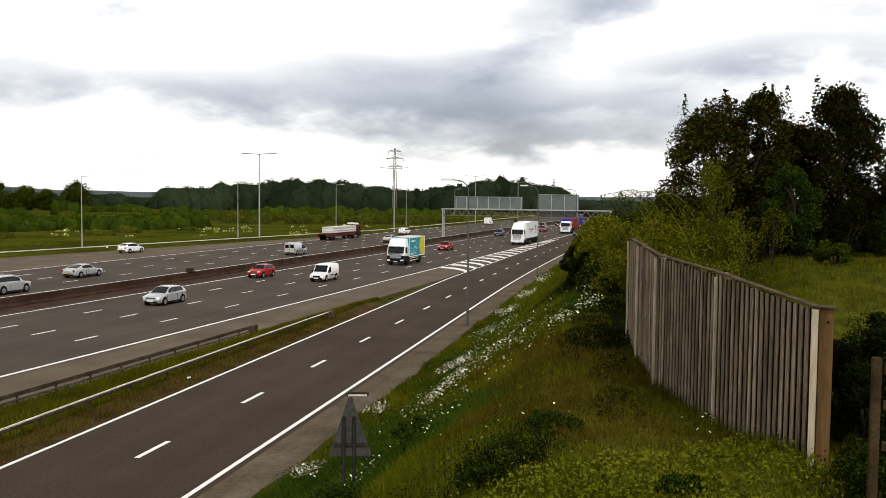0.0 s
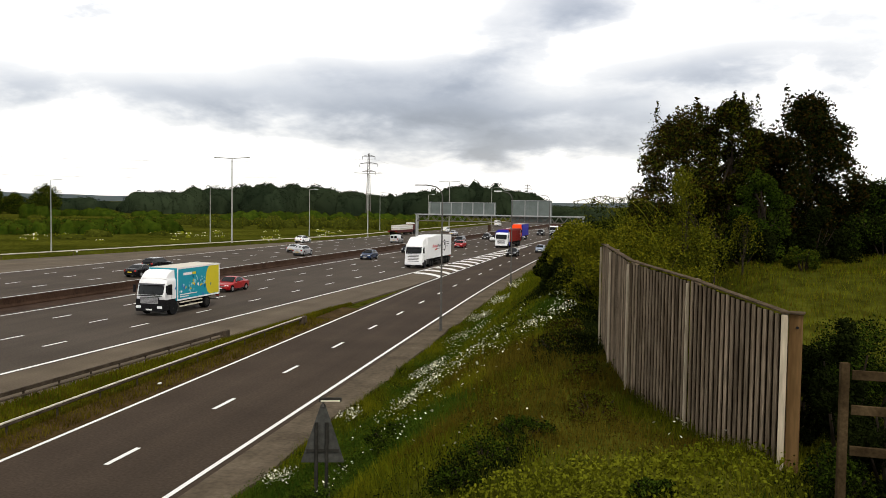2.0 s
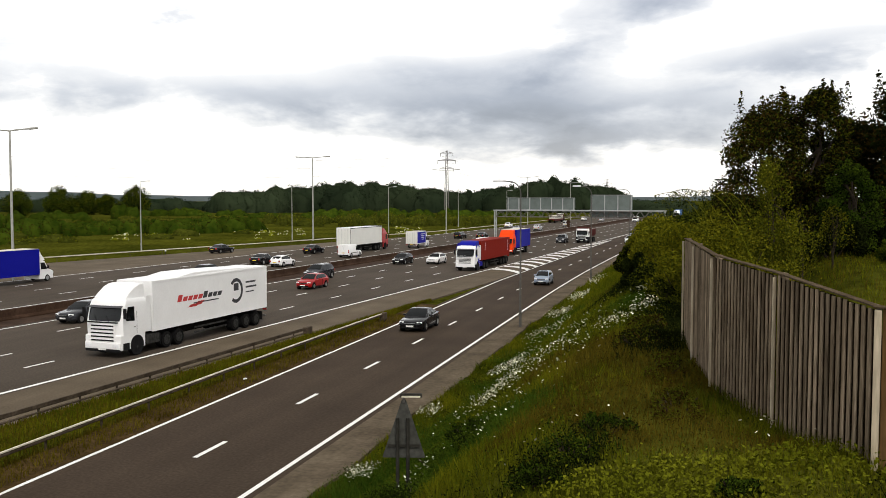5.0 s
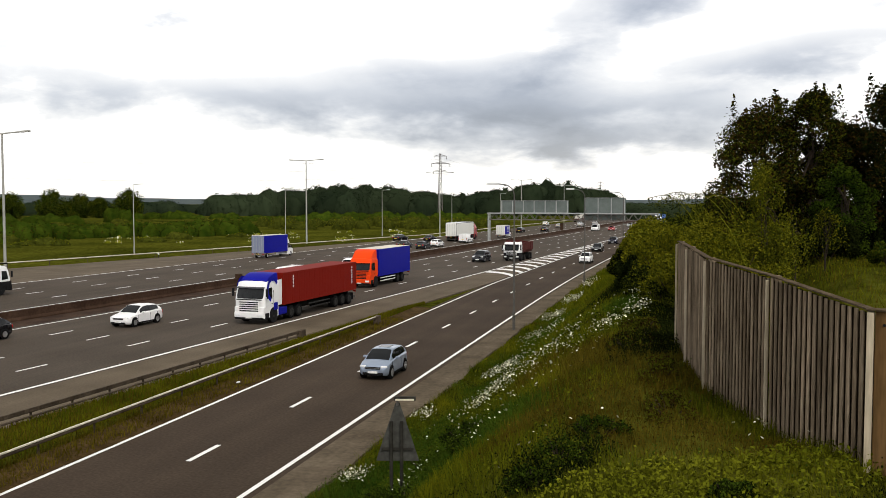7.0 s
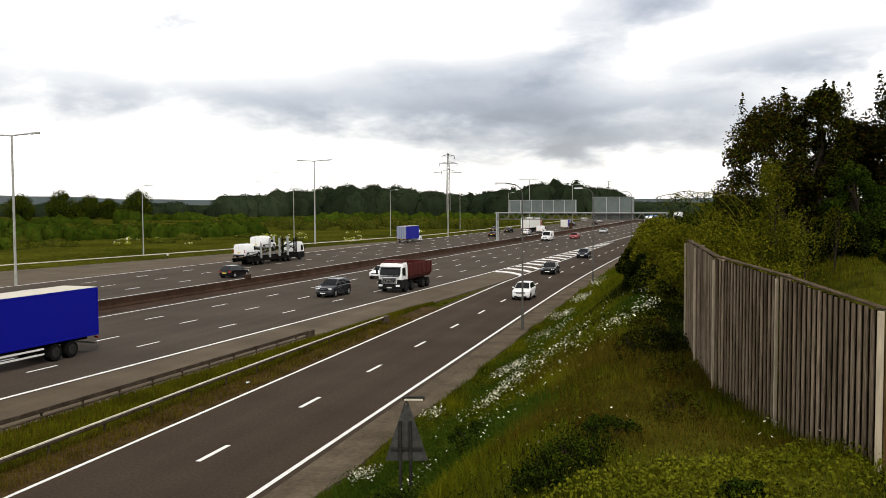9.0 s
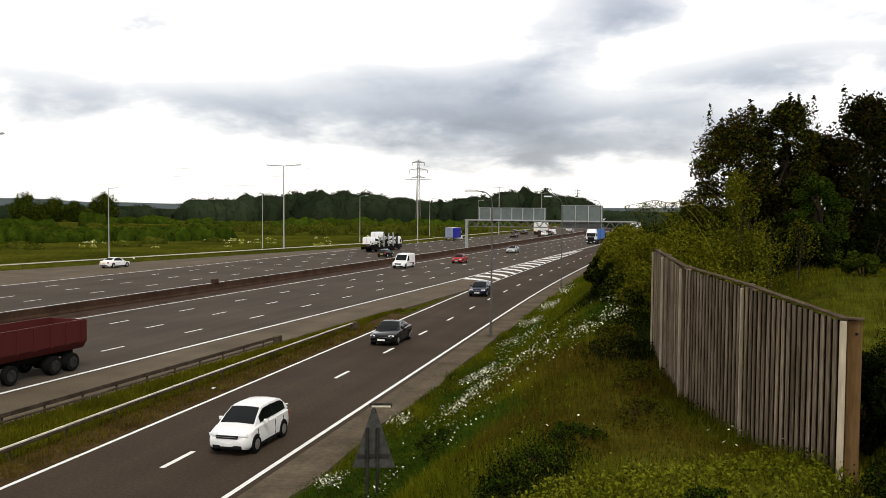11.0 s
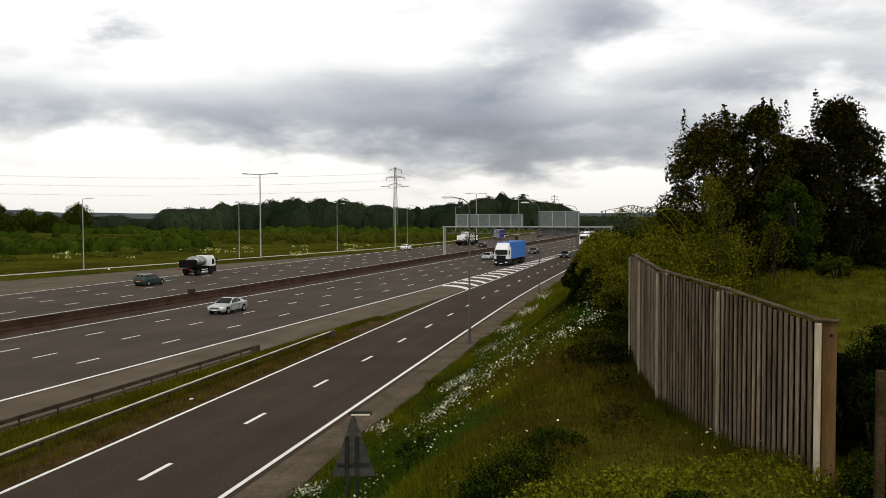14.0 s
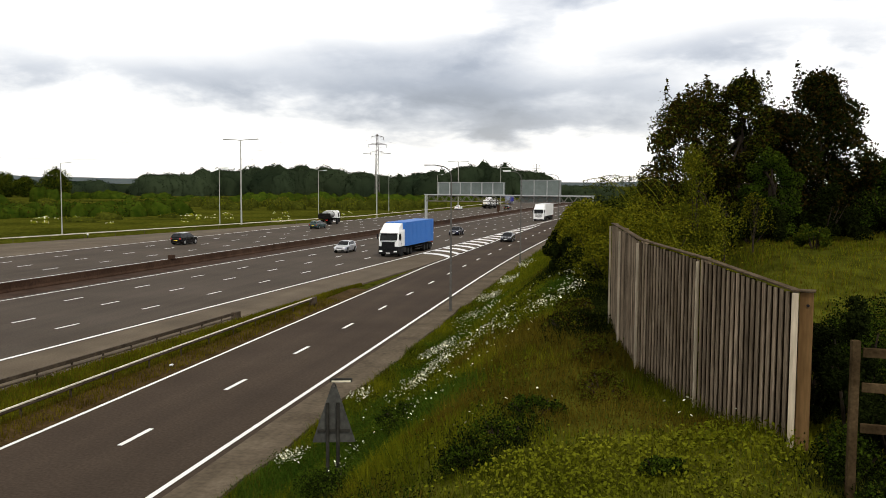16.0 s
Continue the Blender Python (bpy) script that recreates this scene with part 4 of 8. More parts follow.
def car(name, label, style, color, rails=False, sunroof=False, lamps_on=False, rim=None):
    L, W, Ht, zb, fw, fr, rr, rb, zt = STYLES[style]
    root = thing(name, label, "car")
    Y = lambda s: L / 2 - s * L
    hw = W / 2
    belt = max(zb + 0.05, zt - 0.03)
    # stations: along, half width, underside, top
    st = [(0.0, 0.74, 0.36, 0.60), (0.012, 0.83, 0.27, 0.70), (0.05, 0.93, 0.22, zb - 0.10), (0.12, 0.98, 0.19, zb - 0.05), (fw - 0.02, 1.0, 0.18, zb + 0.02), (fr, 1.0, 0.17, belt),
          (0.6, 1.0, 0.17, belt + 0.01), (rr, 0.99, 0.18, zt), (0.93, 0.96, 0.21, zt - 0.01), (0.975, 0.90, 0.26, zt - 0.04), (1.0, 0.80, 0.40, zt - 0.18)]
    secs = []
    for s, w, z0, z1 in st:
        x, m = hw * w, z0 + (z1 - z0) * 0.45
        half = [(x * 0.86, z0), (x * 0.98, z0 + 0.10), (x, m), (x * 0.965, z1 - 0.07), (x * 0.87, z1 - 0.005)]
        ring = [(a, Y(s), b) for a, b in half] + [(0, Y(s), z1 + 0.02)] + [(-a, Y(s), b) for a, b in half[::-1]]
        secs.append(ring)
    part("body", loft(bmesh.new(), secs), color, root, smooth=True)
    # cabin: a rounded shell whose height follows windscreen, roof and rear
    zr = Ht
    wb, wr = hw * 0.90, hw * 0.66
    base_z = lambda s: zb + 0.02 + (zt - 0.03 - zb) * min(1.0, max(0.0, (s - fw) / (rr - fw)))
    keys = [(fw - 0.01, 0.0), (fw + (fr - fw) * 0.5, 0.52), (fr, 0.91), (fr + 0.06, 0.985), (fr + (rr - fr) * 0.42, 1.0), (rr - 0.08, 0.955), (rr, 0.87), (rr + (rb - rr) * 0.55, 0.47), (rb + 0.005, 0.0)]
    rise = lambda s: float(np.interp(s, [k[0] for k in keys], [k[1] for k in keys]))

    def skin(s, k, grow=0.0):
        """A point on the cabin's side: k from the waist (0) to the roof's edge (1)."""
        z0 = base_z(s)
        h = max(0.0, (zr - z0) * rise(s))
        full = zr - z0
        z = z0 + h * k * 0.93
        f = (z - z0) / full
        x = wb + (wr - wb) * (f ** 1.25) * 1.06
        taper = 1 - 0.10 * max(0.0, (s - rr + 0.1) / 0.3) - 0.05 * max(0.0, (fr - s) / 0.3)
        return Vector((x * taper + grow, Y(s), z))

    secs = []
    for s, _ in keys:
        half = [skin(s, k) for k in (0.0, 0.35, 0.7, 0.92, 1.0)]
        t = half[-1]
        roof = zr - base_z(s)
        zc = base_z(s) + roof * rise(s)
        ring = [tuple(p) for p in half] + [(t.x * 0.82, t.y, zc - 0.012), (0, t.y, zc + 0.012), (-t.x * 0.82, t.y, zc - 0.012)] + [(-p.x, p.y, p.z) for p in half[::-1]]
        secs.append(ring)
    part("cabin", loft(bmesh.new(), secs), color, root, smooth=True)

    def screen(name, s0, s1, lab):
        bm = bmesh.new()
        prev = None
        at = [s for s, _ in keys]
        crown = [base_z(s) + (zr - base_z(s)) * rise(s) for s in at]
        half_width = [skin(s, 1.0).x for s in at]
        for s in sorted([s0, (s0 + s1) / 2, s1] + [q for q in at if s0 < q < s1]):
            zc = float(np.interp(s, at, crown)) + 0.006
            w = float(np.interp(s, at, half_width)) * 0.93
            row = [bm.verts.new((w * q, Y(s) + 0.012, zc + 0.014 - 0.03 * q * q)) for q in (-1, -0.5, 0, 0.5, 1)]
            if prev:
                for j in range(4):
                    bm.faces.new((prev[j], prev[j + 1], row[j + 1], row[j]))
            prev = row
        bmesh.ops.recalc_face_normals(bm, faces=bm.faces)
        part(name, bm, GLASS, root, lab, smooth=True)

    screen("windscreen", fw + 0.012, fr - 0.004, "dark tinted windscreen")
    screen("rear_window", rr + 0.012, rb - 0.03, "dark tinted rear window")
    mids = fr + (rr - fr) * 0.42
    for sx in (1, -1):
        for sa, sb in ((fw + (fr - fw) * 0.50, mids - 0.006), (mids + 0.006, rr + (rb - rr) * 0.28)):
            bm = bmesh.new()
            prev = None
            for s in np.linspace(sa, sb, 6):
                row = []
                for k in (0.09, 0.45, 0.88):
                    v = skin(s, k, 0.010)
                    row.append(bm.verts.new((sx * v.x, v.y, v.z)))
                if prev:
                    for j in range(2):
                        bm.faces.new((prev[j], prev[j + 1], row[j + 1], row[j]) if sx > 0 else (prev[j], row[j], row[j + 1], prev[j + 1]))
                prev = row
            part("side_window", bm, GLASS, root, "dark side window", smooth=True)
        bm = bmesh.new()
        box(bm, (sx * (hw + 0.07), Y(fr - 0.05), zb + 0.10), (0.18, 0.10, 0.13), bevel=0.03)
        part("mirror", bm, color, root)
        bm = bmesh.new()
        box(bm, (sx * hw * 0.68, Y(0.035), zb - 0.20), (hw * 0.42, 0.20, 0.12), Euler((0, 0, -sx * 0.38)).to_matrix(), bevel=0.04)
        part("headlight", bm, HEADLIGHT_ON if lamps_on else HEADLIGHT, root, "clear headlight")
        bm = bmesh.new()
        box(bm, (sx * hw * 0.75, Y(0.985), zt - 0.22), (hw * 0.24, 0.14, 0.24), Euler((0, 0, sx * 0.25)).to_matrix(), bevel=0.03)
        part("tail_light", bm, TAIL, root, "red tail light")
        for s in (0.185, 0.80):
            bm = bmesh.new()
            r = 0.37 if style != "suv" else 0.42
            rod(bm, (sx * (hw - 0.20), Y(s), r - 0.03), (sx * (hw - 0.004), Y(s), r - 0.03), r, r, 20)
            part("wheel_arch", bm, BLACK_PLASTIC, root)
            wheel(root, sx * (hw - 0.085), Y(s), 0.325 if style != "suv" else 0.37, 0.20, rim)
        # centre pillar, door joints and the dark moulding under the glass
        bm = bmesh.new()
        a, b = skin(mids, 0.05, 0.006), skin(mids, 0.9, 0.006)
        rod(bm, (sx * a.x, a.y, a.z), (sx * b.x, b.y, b.z), 0.03, 0.025, 6)
        part("centre_pillar", bm, BLACK_PLASTIC, root)
        if style == "saloon":
            bm = bmesh.new()
            pts = [skin(s, 0.05 if k == 0 else 0.91, 0.014) for k, s in [(0, fw + (fr - fw) * 0.5)] + [(1, q) for q in np.linspace(fr + 0.01, rr, 6)] + [(0, rr + (rb - rr) * 0.35)]]
            tube(bm, [(sx * p.x, p.y, p.z) for p in pts], 0.014, 5)
            part("window_trim", bm, RIM, root, "bright window trim")
        for s in (fw + 0.015, mids + 0.01, min(0.80, rr - 0.02)):
            bm = bmesh.new()
            box(bm, (sx * (hw - 0.006), Y(s), 0.60), (0.022, 0.014, 0.54))
            part("door_joint", bm, BLACK_PLASTIC, root)
        if rails:
            bm = bmesh.new()
            rod(bm, (sx * wr * 0.92, Y(fr + 0.06), zr + 0.05), (sx * wr * 0.92, Y(rr - 0.03), zr + 0.04), 0.02, 0.02, 6)
            part("roof_rail", bm, RIM, root)
        bm = bmesh.new()
        box(bm, (sx * (hw * 1.0), Y(0.5), 0.26), (0.03, L * 0.50, 0.10), bevel=0.01)
        part("sill", bm, BLACK_PLASTIC, root)
        bm = bmesh.new()
        box(bm, (sx * (hw * 0.985), Y(0.63), belt - 0.14), (0.03, 0.18, 0.03))
        part("door_handle", bm, color, root)
    bm = bmesh.new()
    box(bm, (0, Y(0.008), zb - 0.26), (hw * 0.98, 0.12, 0.11), bevel=0.02)
    part("grille", bm, BLACK_PLASTIC, root, "black grille")
    bm = bmesh.new()
    box(bm, (0, Y(-0.007), zb - 0.25), (hw * 0.92, 0.02, 0.022))
    part("grille_bar", bm, RIM, root, "bright grille bar")
    bm = bmesh.new()
    box(bm, (0, Y(0.012), 0.33), (hw * 1.35, 0.12, 0.14), bevel=0.03)
    part("lower_bumper", bm, BLACK_PLASTIC, root)
    bm = bmesh.new()
    box(bm, (0, Y(-0.010), 0.42), (0.52, 0.02, 0.11))
    part("number_plate", bm, PLATE_WHITE, root)
    bm = bmesh.new()
    box(bm, (0, Y(1.008), 0.62), (0.52, 0.02, 0.11))
    part("number_plate", bm, PLATE_YELLOW, root)
    bm = bmesh.new()
    box(bm, (0, Y(0.99), 0.36), (hw * 1.4, 0.10, 0.18), bevel=0.03)
    part("rear_bumper", bm, BLACK_PLASTIC, root)
    if sunroof:
        bm = bmesh.new()
        box(bm, (0, Y(fr + 0.17), zr + 0.006), (wr * 1.1, 0.7, 0.02), bevel=0.008)
        part("sunroof", bm, GLASS, root, "dark glass sunroof")
    return root


def van(name, label, L, W, Ht, color, nose=0.24, rear_glass=False, windows=False):
    root = thing(name, label, "van")
    Y = lambda s: L / 2 - s * L
    hw = W / 2
    zb = Ht * 0.52
    st = [(0.0, 0.80, 0.36, zb * 0.72), (0.02, 0.92, 0.26, zb * 0.86), (nose * 0.75, 0.99, 0.22, zb), (nose, 1.0, 0.22, zb + 0.05), (nose + 0.13, 1.0, 0.22, Ht - 0.10), (nose + 0.20, 1.0, 0.22, Ht), (0.96, 0.99, 0.24, Ht), (1.0, 0.95, 0.30, Ht - 0.06)]
    secs = []
    for s, w, z0, z1 in st:
        x = hw * w
        up = max(0.0, (z1 - zb) / (Ht - zb))
        half = [(x * 0.9, z0), (x, z0 + 0.12), (x, z0 + (z1 - z0) * 0.45), (x * (0.985 - 0.06 * up), z1 - 0.10), (x * (0.90 - 0.07 * up), z1 - 0.005)]
        secs.append([(a, Y(s), b) for a, b in half] + [(0, Y(s), z1 + 0.025)] + [(-a, Y(s), b) for a, b in half[::-1]])
    part("body", loft(bmesh.new(), secs), color, root, smooth=True)
    wx = hw * 0.86
    panel(root, "windscreen", [(wx, Y(nose + 0.005), zb + 0.06), (-wx, Y(nose + 0.005), zb + 0.06), (-wx * 0.93, Y(nose + 0.125), Ht - 0.13), (wx * 0.93, Y(nose + 0.125), Ht - 0.13)], GLASS, 0.045, "dark windscreen", 0.03)
    for sx in (1, -1):
        x0, x1 = sx * hw * 0.995, sx * hw * 0.945
        panel(root, "side_window", [(x0, Y(nose + 0.03), zb + 0.02), (x0, Y(nose + 0.22), zb + 0.02), (x1, Y(nose + 0.22), Ht - 0.28), (x1, Y(nose + 0.13), Ht - 0.28)], GLASS, 0.02, "dark cab window", 0.04)
        bm = bmesh.new()
        box(bm, (sx * (hw + 0.10), Y(nose + 0.05), zb + 0.14), (0.2, 0.12, 0.26), bevel=0.03)
        part("mirror", bm, BLACK_PLASTIC, root)
        bm = bmesh.new()
        box(bm, (sx * hw * 0.70, Y(0.03), zb * 0.70), (hw * 0.34, 0.22, 0.24), Euler((0, 0, -sx * 0.3)).to_matrix(), bevel=0.04)
        part("headlight", bm, HEADLIGHT, root, "clear headlight")
        bm = bmesh.new()
        box(bm, (sx * hw * 0.93, Y(0.995), Ht * 0.48), (hw * 0.10, 0.06, 0.42), bevel=0.015)
        part("tail_light", bm, TAIL, root, "red tail light")
        bm = bmesh.new()
        box(bm, (sx * hw * 1.003, Y(0.60), Ht * 0.36), (0.02, L * 0.5, 0.07))
        part("side_rubbing_strip", bm, BLACK_PLASTIC, root)
        for s in (0.19, 0.80):
            bm = bmesh.new()
            rod(bm, (sx * (hw - 0.22), Y(s), 0.36), (sx * (hw - 0.004), Y(s), 0.36), 0.39, 0.39, 20)
            part("wheel_arch", bm, BLACK_PLASTIC, root)
            wheel(root, sx * (hw - 0.10), Y(s), 0.335, 0.21)
    bm = bmesh.new()
    box(bm, (0, Y(0.008), zb * 0.62), (hw * 0.95, 0.10, 0.20), bevel=0.02)
    part("grille", bm, BLACK_PLASTIC, root, "black grille")
    bm = bmesh.new()
    box(bm, (0, Y(0.008), 0.36), (hw * 1.55, 0.16, 0.20), bevel=0.04)
    part("front_bumper", bm, BLACK_PLASTIC, root)
    bm = bmesh.new()
    box(bm, (0, Y(0.998), 0.38), (hw * 1.8, 0.12, 0.16), bevel=0.03)
    part("rear_bumper", bm, BLACK_PLASTIC, root)
    for y, z, mt in ((Y(-0.010), 0.42, PLATE_WHITE), (Y(1.006), 0.72, PLATE_YELLOW)):
        bm = bmesh.new()
        box(bm, (0, y, z), (0.52, 0.02, 0.11))
        part("number_plate", bm, mt, root)
    bm = bmesh.new()
    box(bm, (0, Y(1.001), Ht * 0.55), (0.02, 0.02, Ht * 0.75))
    part("door_seam", bm, BLACK_PLASTIC, root)
    if rear_glass:
        for sx in (1, -1):
            bm = bmesh.new()
            box(bm, (sx * hw * 0.46, Y(1.0), Ht * 0.74), (hw * 0.66, 0.02, Ht * 0.26), bevel=0.005)
            part("rear_window", bm, GLASS, root, "dark rear window")
    return root


def lorry_cab(root, yf, W, Ht, depth, color, lower=None, deflector=0.0, grille_mat=None, roof_mat=None):
    """A cab over the engine with its front at yf. Returns its back."""
    hw = W / 2
    z0 = 0.42
    lower = lower or color
    zc = 1.25
    ws0, ws1 = Ht - 1.30, Ht - 0.50
    heights = [zc, ws0, ws1, Ht - 0.14, Ht]
    setback = lambda z: float(np.interp(z, heights, [0.03, 0.0, 0.20, 0.36, 0.62]))
    girth = lambda z: hw * float(np.interp(z, heights, [0.995, 1.0, 0.985, 0.955, 0.88]))

    def nose(z, u, out=0.0):
        """A point on the cab's front: u from one side (-1) to the other (1)."""
        return (girth(z) * u * (1 + out * 0.4), yf - setback(z) - 0.20 * abs(u) ** 3.0 + out, z)

    us = (-1.0, -0.93, -0.8, -0.5, 0.0, 0.5, 0.8, 0.93, 1.0)
    secs = []
    for z in (zc, (zc + ws0) / 2, ws0, (ws0 + ws1) / 2, ws1, Ht - 0.30, Ht - 0.14, Ht - 0.04, Ht):
        secs.append([(girth(z), yf - depth, z)] + [nose(z, -u) for u in us] + [(-girth(z), yf - depth, z)])
    part("cab", loft(bmesh.new(), secs), color, root, smooth=True)
    bm = bmesh.new()
    box(bm, (0, yf - depth * 0.48, (z0 + zc) / 2 + 0.02), (W * 0.985, depth * 0.96, zc - z0 + 0.04), bevel=0.06)
    part("cab_base", bm, lower, root)
    bm = bmesh.new()
    box(bm, (0, yf - 0.02, 0.70), (W * 0.97, 0.20, 0.40), bevel=0.06)
    part("front_bumper", bm, lower, root)
    bm = bmesh.new()
    box(bm, (0, yf - 0.03, 0.43), (W * 0.95, 0.20, 0.17), bevel=0.05)
    part("air_dam", bm, BLACK_PLASTIC, root, "black lower bumper edge")
    bm = bmesh.new()
    box(bm, (0, yf + 0.00, ws0 - 0.03), (W * 0.84, 0.06, 0.08), bevel=0.02)
    part("wiper_panel", bm, BLACK_PLASTIC, root, "dark panel below the windscreen")
    for sx in (1, -1):
        bm = bmesh.new()
        rod(bm, (sx * (hw - 0.25), yf - 1.40, 0.60), (sx * (hw + 0.004), yf - 1.40, 0.60), 0.58, 0.58, 20)
        part("wheel_arch", bm, BLACK_PLASTIC, root)
        bm = bmesh.new()
        box(bm, (sx * (hw * 0.995 + 0.002), yf - depth * 0.62, zc + (Ht - zc) * 0.32), (0.02, 0.016, (Ht - zc) * 0.60))
        part("door_joint", bm, BLACK_PLASTIC, root)
        bm = bmesh.new()
        box(bm, (sx * (hw * 0.995 + 0.01), yf - depth * 0.53, Ht - 1.68), (0.03, 0.16, 0.05), bevel=0.01)
        part("door_handle", bm, BLACK_PLASTIC, root)
    gz0, gz1 = 0.92, Ht - 1.44
    bm = bmesh.new()
    box(bm, (0, yf + 0.012, (gz0 + gz1) / 2), (W * 0.66, 0.06, gz1 - gz0), bevel=0.02)
    g = part("grille", bm, grille_mat or BLACK_PLASTIC, root, "slatted grille")
    for k in range(5):
        bm = bmesh.new()
        box(bm, (0, yf + 0.05, gz0 + 0.08 + k * (gz1 - gz0 - 0.16) / 4), (W * 0.62, 0.02, 0.075))
        part("slat", bm, BLACK_PLASTIC if grille_mat else RIM, g)
    bm = bmesh.new()
    prev = None
    for z in np.linspace(ws0 + 0.04, ws1 + 0.02, 5):
        wide = 0.88 if abs(z - (ws0 + ws1) / 2) < 0.36 else 0.84
        row = [bm.verts.new(nose(float(z), wide * q, 0.012)) for q in (-1, -0.8, -0.4, 0, 0.4, 0.8, 1)]
        if prev:
            for k in range(6):
                bm.faces.new((prev[k], prev[k + 1], row[k + 1], row[k]))
        prev = row
    bmesh.ops.recalc_face_normals(bm, faces=bm.faces)
    part("windscreen", bm, GLASS, root, "large dark windscreen", smooth=True)
    for q in (-0.35, 0.3):
        bm = bmesh.new()
        rod(bm, nose(ws0 + 0.02, q, 0.03), nose(ws0 + 0.34, q + 0.22, 0.03), 0.014, 0.010, 5)
        part("wiper", bm, BLACK_PLASTIC, root)
    bm = bmesh.new()
    prev = None
    for u in np.linspace(-0.9, 0.9, 9):
        a, b = Vector(nose(ws1 + 0.10, float(u), 0.01)), Vector(nose(ws1 + 0.02, float(u), 0.20))
        row = [bm.verts.new(p) for p in (a, b, b - Vector((0, 0, 0.025)), a - Vector((0, 0, 0.03)))]
        if prev:
            for k in range(4):
                bm.faces.new((prev[k], prev[(k + 1) % 4], row[(k + 1) % 4], row[k]))
        prev = row
    bmesh.ops.recalc_face_normals(bm, faces=bm.faces)
    part("sun_visor", bm, PRINT_DARK if color in (WHITE,) else color, root, "sun visor over the windscreen")
    for sx in (1, -1):
        x = sx * hw * 1.0
        panel(root, "side_window", [(x, yf - 0.42, ws0 + 0.02), (x, yf - 1.20, ws0 - 0.04), (x * 0.985, yf - 1.20, ws1 + 0.02), (x * 0.985, yf - 0.62, ws1 + 0.02)], GLASS, 0.012, "dark side window", 0.03)
        bm = bmesh.new()
        box(bm, (sx * (hw + 0.17), yf - 0.16, (ws0 + ws1) / 2 + 0.08), (0.18, 0.12, 0.60), bevel=0.04)
        part("mirror", bm, BLACK_PLASTIC, root)
        bm = bmesh.new()
        box(bm, (sx * hw * 0.74, yf + 0.05, 0.70), (0.44, 0.10, 0.20), bevel=0.03)
        part("headlight", bm, HEADLIGHT, root, "clear headlight")
        bm = bmesh.new()
        box(bm, (sx * (hw * 0.99), yf - depth * 0.2, 0.62), (0.10, 0.5, 0.4), bevel=0.03)
        part("step", bm, BLACK_PLASTIC, root)
    bm = bmesh.new()
    box(bm, (0, yf + 0.085, 0.50), (0.52, 0.02, 0.11))
    part("number_plate", bm, PLATE_WHITE, root)
    if deflector:
        secs = []
        for s, hgt in ((0.30, 0.0), (0.42, deflector * 0.34), (0.62, deflector * 0.74), (0.82, deflector * 0.95), (1.0, deflector)):
            y, z = yf - s * depth, Ht + hgt
            secs.append([(hw * 0.9, y, Ht - 0.05), (hw * 0.86, y, z - 0.02), (0, y, z + 0.02), (-hw * 0.86, y, z - 0.02), (-hw * 0.9, y, Ht - 0.05)])
        part("roof_deflector", loft(bmesh.new(), secs), roof_mat or color, root, "sloping roof air deflector", smooth=True)
    return yf - depth


def chassis(root, y0, y1, W):
    bm = bmesh.new()
    for sx in (1, -1):
        box(bm, (sx * 0.42, (y0 + y1) / 2, 0.92), (0.12, abs(y1 - y0), 0.28))
    for y in np.linspace(min(y0, y1) + 0.3, max(y0, y1) - 0.3, 5):
        box(bm, (0, float(y), 0.9), (0.9, 0.12, 0.2))
    part("chassis", bm, CHASSIS, root, "dark dirty chassis")


def axle(root, y, W, double=False, r=0.50):
    for sx in (1, -1):
        wheel(root, sx * (W / 2 - (0.29 if double else 0.17)), y, r, 0.52 if double else 0.30, HUB)
    bm = bmesh.new()
    rod(bm, (-W / 2 + 0.3, y, r), (W / 2 - 0.3, y, r), 0.10, 0.10, 8)
    part("axle", bm, CHASSIS, root)


